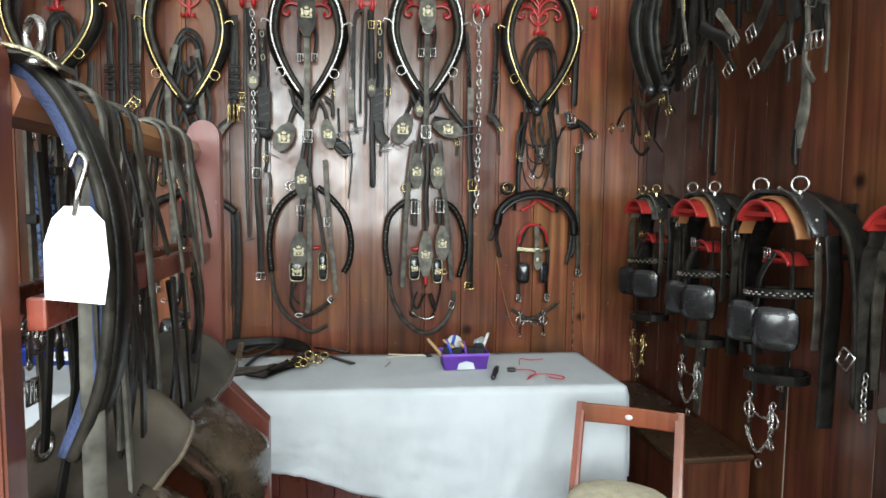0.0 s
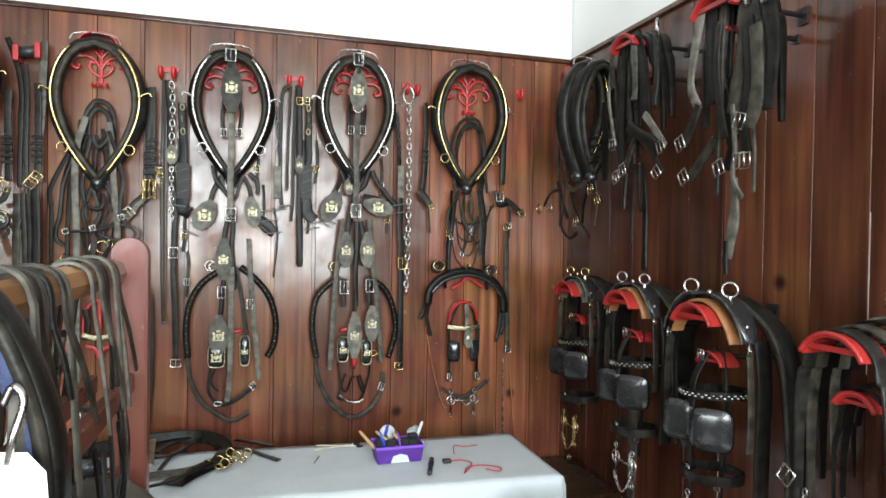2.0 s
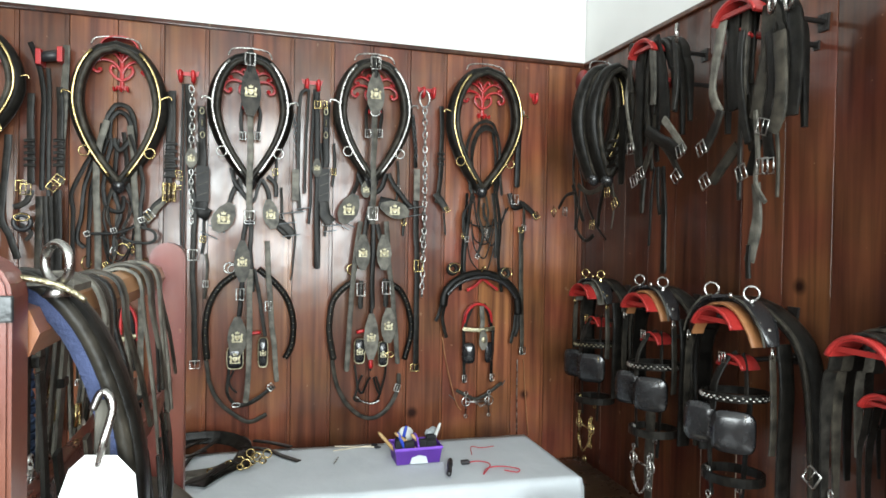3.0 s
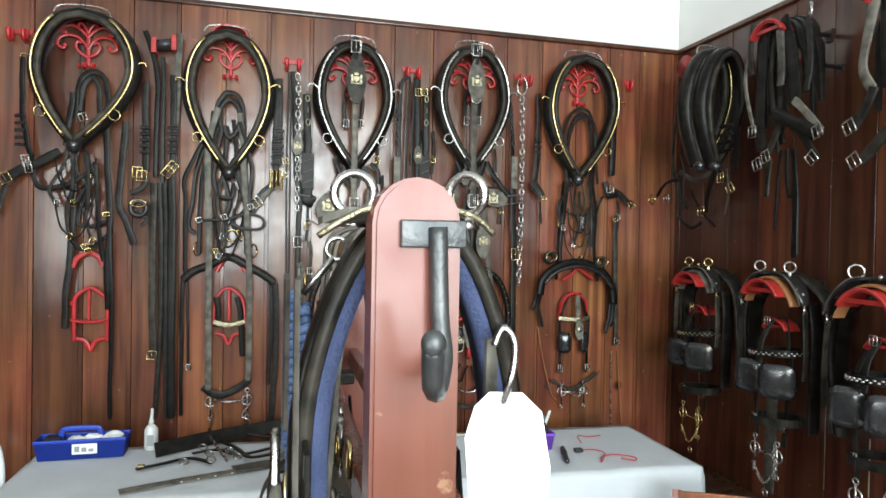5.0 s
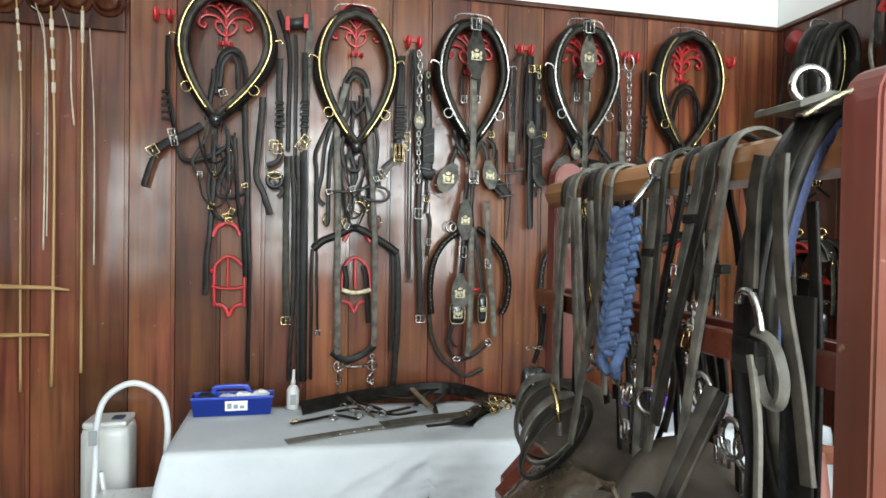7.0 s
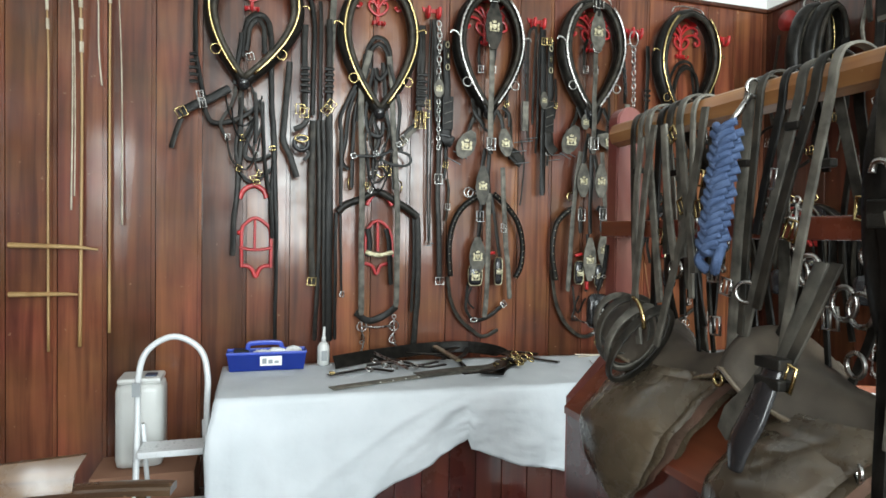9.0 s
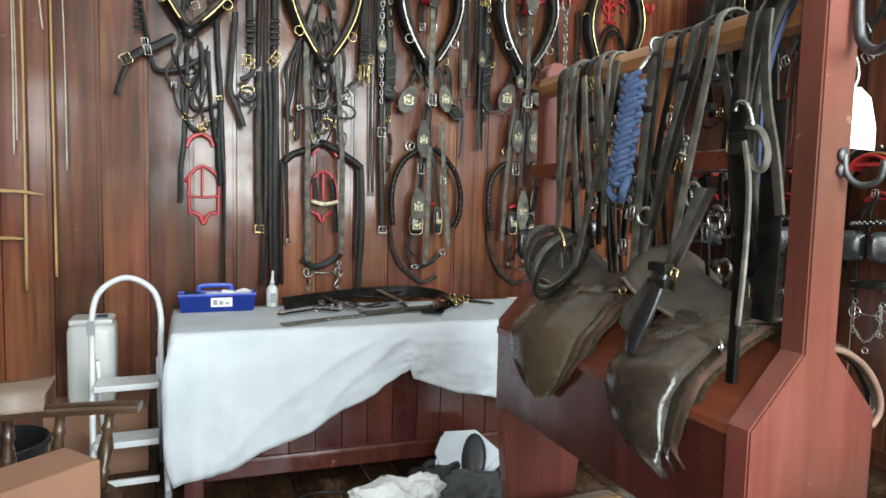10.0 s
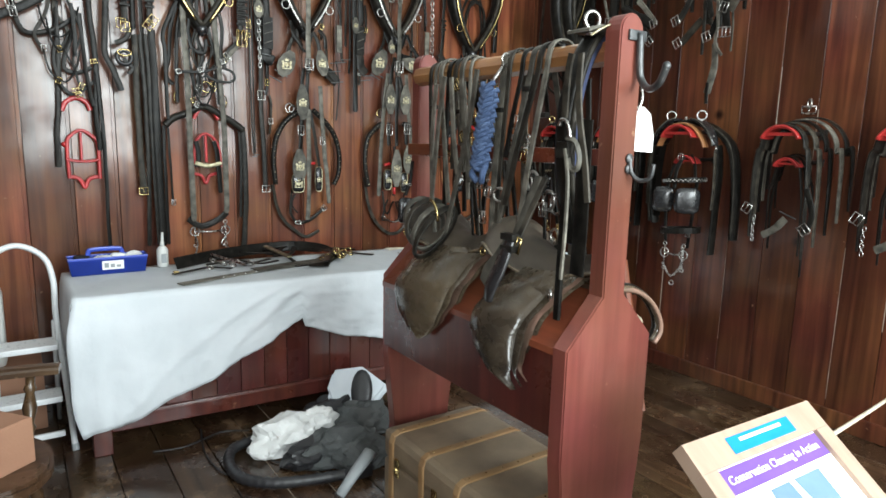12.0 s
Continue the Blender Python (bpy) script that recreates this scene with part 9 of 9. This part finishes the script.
    part("tub", bm, BLACKPLASTIC, k, smooth=40)
    part("rim", torus(bmesh.new(), (-2.62, 2.42, 0.462), 0.168, 0.006, (0, 0, 1), 24, 6), BLACKPLASTIC, k, smooth=True)
    part("wire_handle", torus(bmesh.new(), (-2.62, 2.42, 0.45), 0.18, 0.003, (0, -0.85, 0.5), 20, 6, a0=math.pi, a1=2 * math.pi), STEEL, k, "bent steel wire handle", smooth=True)


def trunk():
    t = thing("travel_trunk", "old brown canvas trunk with pale wooden bands", "trunk")
    x0, x1, y0, y1, h = -1.065, -0.60, 0.78, 1.585, 0.36
    part("base", box(x0 + 0.004, x1 - 0.004, y0 + 0.004, y1 - 0.004, 0.0, 0.235, 0.012), CANVAS, t)
    part("lid", box(x0, x1, y0, y1, 0.238, h, 0.03), CANVAS, t)
    for k in range(4):
        y = y0 + 0.075 + (y1 - y0 - 0.15) * k / 3
        bm = bmesh.new()
        path = [Vector((x0 - 0.004, y, 0.0)), Vector((x0 - 0.004, y, h - 0.035)), Vector((x0 + 0.006, y, h - 0.008)), Vector((x0 + 0.03, y, h + 0.004)), Vector((x1 - 0.03, y, h + 0.004)), Vector((x1 - 0.006, y, h - 0.008)), Vector((x1 + 0.004, y, h - 0.035)), Vector((x1 + 0.004, y, 0.0))]
        nrm = [Vector(v).normalized() for v in ((-1, 0, 0), (-1, 0, 0.1), (-1, 0, 1), (-0.1, 0, 1), (0.1, 0, 1), (1, 0, 1), (1, 0, 0.1), (1, 0, 0))]
        sweep(bm, path, flat(0.032, 0.007), lambda q: nrm[round(q * 7)])
        band = part("band", bm, BAND, t, "pale wooden band")
        bm = bmesh.new()
        for j in range(6):
            blob(bm, (x0 + 0.05 + j * 0.073, y, h + 0.008), 0.004, 0.004, 0.002, 6)
        part("rivet", bm, BRASS, band)
    for k in (0, 1):
        y = y1 - 0.12 - 0.26 * k
        bm = box(x0 - 0.009, x0 - 0.001, y - 0.015, y + 0.015, 0.20, 0.275, 0.003)
        blob(bm, (x0 - 0.01, y, 0.225), 0.008, 0.012, 0.018, 8)
        part("latch", bm, BRASS, t, "tarnished brass latch")


def crumple(bm, centre, sx, sy, sz, seed, rough=1.0):
    """A crumpled mass: a fine ball pushed into sharp folds, flat underneath."""
    made = bmesh.ops.create_icosphere(bm, subdivisions=4, radius=1)["verts"]
    for v in made:
        n = v.co.normalized()
        s = Vector((seed * 3.1, seed * 1.7, seed * 2.3))
        ridge = 1 - abs(noise.noise(n * 1.1 + s)) * 1.6
        fine = abs(noise.noise(n * 2.3 + s * 2))
        k = 0.66 + rough * (0.34 * ridge - 0.22 * fine - 0.10 * abs(noise.noise(n * 4.4 + s)))
        v.co = Vector((centre[0] + n.x * sx * k, centre[1] + n.y * sy * k, max(0.003, centre[2] + n.z * sz * k)))
    return bm


def vacuum():
    spots = [Vector(q) for q in [(-1.025, 2.082, 0.05), (-1.128, 2.112, 0.05), (-0.959, 1.976, 0.05), (-0.903, 2.412, 0.05), (-0.807, 2.274, 0.05)]]
    for i, (q, sx, sy, sz) in enumerate(zip(spots, (0.24, 0.20, 0.17, 0.24, 0.2), (0.17, 0.14, 0.12, 0.15, 0.13), (0.13, 0.09, 0.11, 0.14, 0.16))):
        g = thing("dust_sheet", "crumpled dark grey dust sheet heaped on the floor", "cloth", "dust sheets on the floor")
        part("folds", crumple(bmesh.new(), (q.x, q.y, 0.03), sx, sy, sz, 1.3 + i), GREYCLOTH if i % 2 == 0 else BLACKPLASTIC, g, smooth=16)
    w = thing("plastic_bag", "crumpled white plastic bag on the floor", "bag")
    q = Vector([(-1.217, 2.278, 0.08)][0])
    part("body", crumple(bmesh.new(), (q.x, q.y, 0.06), 0.21, 0.15, 0.13, 7.0), BAGWHITE, w, smooth=16)
    q = Vector([(-1.049, 2.295, 0.1)][0])
    part("gathered_neck", crumple(bmesh.new(), (q.x, q.y, 0.09), 0.12, 0.08, 0.09, 9.0, 1.2), BAGWHITE, w, smooth=16)
    c = Vector([(-0.759, 2.423, 0.1)][0])
    h = thing("vacuum_cleaner", "grey and black vacuum cleaner head with ribbed hose", "vacuum cleaner")
    bm = plate(bmesh.new(), [(-0.13, -0.07), (0.05, -0.09), (0.15, -0.02), (0.05, 0.09), (-0.09, 0.10), (-0.14, 0.02)], lambda u, v, d: Vector((c.x + 1.25 * u, c.y + v * 0.6, c.z + 0.03 + v * 1.05 + d)), 0, 0.05)
    bmesh.ops.bevel(bm, geom=bm.edges[:], offset=0.014, segments=2, affect="EDGES")
    part("head", bm, PALEPLASTIC, h)
    bm = bmesh.new()
    bmesh.ops.create_uvsphere(bm, u_segments=16, v_segments=8, radius=1, matrix=Matrix.LocRotScale((c.x + 0.01, c.y - 0.03, c.z + 0.062), Euler((radians(56), 0, radians(-30))), (0.060, 0.115, 0.024)))
    part("cover", bm, BLACKPLASTIC, h, smooth=True)
    line = spline([(q[0], q[1], 0.028) for q in [(-1.088, 2.205, 0.028), (-1.254, 2.375, 0.028), (-1.421, 2.375, 0.028), (-1.495, 2.261, 0.028), (-1.494, 2.086, 0.028), (-1.396, 1.97, 0.028), (-1.219, 1.899, 0.028), (-0.984, 1.844, 0.028)]], 14)
    part("hose", sweep(bmesh.new(), line, lambda q: circle(0.024 + 0.0022 * math.sin(q * 420), 10), (0, 0, 1)), BLACKPLASTIC, h, "ribbed black hose", smooth=True)
    q = [(-0.986, 1.841, 0.03), (-1.104, 1.856, 0.03)]
    part("hose_cuff", lathe(bmesh.new(), q[0], q[1], [(0, 0.030), (0.8, 0.032), (1, 0.027)], 12), BLACKPLASTIC, h, smooth=True)
    for k, pts in enumerate(([(-1.764, 2.569, 0.006), (-1.616, 2.545, 0.006), (-1.437, 2.612, 0.006), (-1.31, 2.557, 0.006)], [(-1.514, 2.696, 0.006), (-1.557, 2.442, 0.006), (-1.543, 2.219, 0.006), (-1.472, 2.118, 0.006)], [(-1.325, 2.507, 0.006), (-1.316, 2.199, 0.006), (-1.221, 2.159, 0.006), (-1.118, 2.239, 0.006)])):
        cb = thing("power_cable", "thin black cable trailing over the floor", "cable", "cables on the floor")
        part("wire", sweep(bmesh.new(), spline([(a, b, 0.005) for a, b, z in pts], 8), circle(0.004, 6), (0, 0, 1)), BLACKPLASTIC, cb, smooth=True)
    cl = [Vector((a, b, 0.16)) for a, b, z in [(-1.024, 1.769, 0.16), (-1.209, 1.688, 0.16)]]
    s = thing("wrapped_sheet", "rolled grey sheet leaning on the heap", "cloth")
    bm = sweep(bmesh.new(), [cl[0], cl[0].lerp(cl[1], 0.5) - Vector((0, 0, 0.05)), Vector((cl[1].x, cl[1].y, 0.05))], lambda q: circle(0.032 - 0.012 * q, 10, 0.022), (0, 0, 1))
    part("roll", bm, GREYPLASTIC, s, smooth=True)


def sign():
    """Information panel on a low stand: pale wooden frame, white sheet with a lilac heading."""
    t = thing("information_sign", "pale wood framed sign about conservation cleaning", "sign")
    A, W, H, tilt = Vector((-1.09, 0.25, 0.86)), 0.49, 0.36, radians(38)
    turn = Matrix.Rotation(radians(-2.3), 3, "Z")
    across, down, nrm = turn @ Vector((1, 0, 0)), turn @ Vector((0, -math.cos(tilt), -math.sin(tilt))), turn @ Vector((0, -math.sin(tilt), math.cos(tilt)))

    def fr(u, v, d=0.0):
        return A + across * u + down * v + nrm * d
    part("board", plate(bmesh.new(), [(0.01, 0.01), (W - 0.01, 0.01), (W - 0.01, H - 0.01), (0.01, H - 0.01)], fr, -0.014, 0.016), PAPER, t)
    for u0, u1, v0, v1 in ((0, W, 0, 0.07), (0, W, H - 0.05, H), (0, 0.05, 0.0705, H - 0.0505), (W - 0.05, W, 0.0705, H - 0.0505)):
        bm = plate(bmesh.new(), [(u0, v0), (u1, v0), (u1, v1), (u0, v1)], fr, -0.02, 0.034)
        part("frame_rail", bm, SIGNWOOD, t)
    part("logo_strip", plate(bmesh.new(), [(0.13, 0.018), (0.37, 0.018), (0.37, 0.056), (0.13, 0.056)], fr, 0.0145, 0.001), CYAN, t)
    part("heading_band", plate(bmesh.new(), [(0.052, 0.073), (W - 0.052, 0.073), (W - 0.052, 0.128), (0.052, 0.128)], fr, 0.0025, 0.001), LILAC, t)
    part("photo", plate(bmesh.new(), [(0.17, 0.145), (0.24, 0.145), (0.25, 0.21), (0.16, 0.20)], fr, 0.0025, 0.001), PALEBLUE, t)
    part("photo", plate(bmesh.new(), [(0.26, 0.145), (0.36, 0.145), (0.36, 0.24), (0.28, 0.23)], fr, 0.0025, 0.001), PALEBLUE, t)
    bars = plate(bmesh.new(), [(0.17, 0.026), (0.33, 0.026), (0.33, 0.034), (0.17, 0.034)], fr, 0.0160, 0.0003)
    part("logo_line", bars, PAPER, t)
    cu = bpy.data.curves.new("heading", "FONT")
    cu.body, cu.size, cu.extrude = "Conservation Cleaning in Action", 0.0262, 0.0003
    cu.align_x, cu.align_y = "CENTER", "CENTER"
    tx = new("heading_text", cu)
    tx.parent = t
    cu.materials.append(PAPER)
    c = fr(W / 2, 0.1, 0.0042)
    ux, vy = (fr(1, 0) - fr(0, 0)).normalized(), (fr(0, 0) - fr(0, 1)).normalized()
    tx.matrix_world = Matrix(((ux.x, vy.x, nrm.x, c.x), (ux.y, vy.y, nrm.y, c.y), (ux.z, vy.z, nrm.z, c.z), (0, 0, 0, 1)))
    for k in (0.12, W - 0.12):
        part("leg", sweep(bmesh.new(), [fr(k, H / 2, -0.021), Vector((fr(k, H / 2).x, fr(k, H / 2).y + 0.02, 0.0))], circle(0.015, 10), (0, 1, 0)), SIGNWOOD, t)
    r = thing("barrier_rope", "pale twisted barrier rope running from the sign", "rope")
    a, b = Vector((-0.6, 0.166, 0.791)), Vector((1.388, 0.603, 0.413))
    part("cord", sweep(bmesh.new(), spline([a, a.lerp(b, 0.35) - Vector((0, 0, 0.006)), a.lerp(b, 0.7) - Vector((0, 0, 0.006)), b], 8), circle(0.006, 8), (0, 0, 1)), CORD, r, smooth=True)
    part("end_post", lathe(bmesh.new(), (a[0], a[1], 0.0), (a[0], a[1], a[2] + 0.01), [(0, 0.05), (0.02, 0.05), (0.03, 0.012), (1, 0.012)], 12), IRON, r)


def folding_chair():
    c = thing("folding_chair", "red-brown wooden folding chair with cream fleece seat", "chair")
    L, R = Vector((0.535, 2.20, 0.80)), Vector((0.865, 2.02, 0.80))
    ax = (R - L).normalized()
    fw = Vector((ax.y, -ax.x, 0))
    fw = fw if fw.y < 0 else -fw
    for p in (L, R):
        part("upright", sweep(bmesh.new(), [p, p + fw * 0.42 - Vector((0, 0, 0.80))], flat(0.022, 0.034), ax), FOLDWOOD, c)
        q = p + fw * 0.40 + Vector((0, 0, -0.35)) + ax * (0.028 if p is L else -0.028)
        part("cross_leg", sweep(bmesh.new(), [q, q - fw * 0.42 - Vector((0, 0, 0.45))], flat(0.022, 0.03), ax), FOLDWOOD, c)
    a, b = L + ax * 0.006 + Vector((0, 0, -0.035)) + fw * 0.018, R - ax * 0.006 + Vector((0, 0, -0.035)) + fw * 0.018
    bm = sweep(bmesh.new(), spline([a, a.lerp(b, 0.5) - fw * 0.012, b], 6), flat(0.075, 0.012), fw)
    rail = part("back_rail", bm, FOLDWOOD, c)
    m = a.lerp(b, 0.5) + fw * 0.0
    bm = bmesh.new()
    bmesh.ops.create_uvsphere(bm, u_segments=12, v_segments=6, radius=1, matrix=Matrix.LocRotScale(m, Vector((0, -1, 0)).rotation_difference(fw).to_matrix().to_euler(), (0.015, 0.004, 0.011)))
    part("white_disc", bm, WHITEPLASTIC, rail, "small white disc on the rail")
    mid = (L + R) / 2
    corners = [mid + ax * s * 0.155 + fw * f + Vector((0, 0, -0.35)) for s, f in ((-1, 0.10), (1, 0.10), (1, 0.44), (-1, 0.44))]
    bm = bmesh.new()
    lo = [bm.verts.new(p) for p in corners]
    hi = [bm.verts.new(p + Vector((0, 0, 0.02))) for p in corners]
    bm.faces.new(lo[::-1])
    bm.faces.new(hi)
    for i in range(4):
        bm.faces.new((lo[i], lo[(i + 1) % 4], hi[(i + 1) % 4], hi[i]))
    bmesh.ops.recalc_face_normals(bm, faces=bm.faces)
    part("seat", bm, FOLDWOOD, c)
    f = thing("fleece_pad", "thick cream fleece pad on the folding chair", "cushion")
    bm = blob(bmesh.new(), (0, 0, 0), 0.20, 0.21, 0.045, 28)
    for v in bm.verts:
        v.co += v.co.normalized() * 0.012 * noise.noise(v.co * 26)
    ce = mid + fw * 0.26 + Vector((0, 0, -0.29))
    bm.transform(Matrix.Translation(ce))
    part("fleece_body", bm, FLEECE, f, smooth=True)
    ch = thing("low_chest", "dark brown wooden chest standing in the corner", "chest")
    part("body", box(1.02, 1.375, 2.30, 3.44, 0.0, 0.47, 0.006), PANEL_DARK, ch)
    part("lid", box(1.0, 1.377, 2.28, 3.45, 0.472, 0.50, 0.006), CHAIRWOOD, ch)


def small_drop():
    """Round black blinker hung on the far end of the rack, with two pale letters."""
    t = thing("face_drop", "black leather blinker with pale initials hung on the rack", "blinker")
    fr = lambda u, v, d=0.0: Vector((u, 1.70 - d, v))
    u, v = -0.905, 1.215
    strap(t, [(u + 0.03, v + 0.20), (u + 0.02, v + 0.12), (u, v + 0.06)], 0.014, 0.0, LEATHER, fr)
    chain(t, [(u - 0.02, v + 0.105), (u + 0.03, v + 0.105)], 0.014, 0.012, STEEL, fr)
    blinker(t, u, v, 0.075, 0.105, 0.0, fr)
    y0 = 1.70 - 0.0245
    for x0, x1, z0, z1 in ((-0.012, -0.008, -0.005, 0.010), (-0.013, -0.002, -0.008, -0.0045), (0.002, 0.006, -0.005, 0.010), (0.001, 0.011, -0.008, -0.0045)):
        part("letter_bar", box(u + x0, u + x1, y0 - 0.003, y0, v + z0, v + z1), PAPER, t)


ladder()
heater()
windsor_chair()
trunk()
vacuum()
sign()
folding_chair()
small_drop()
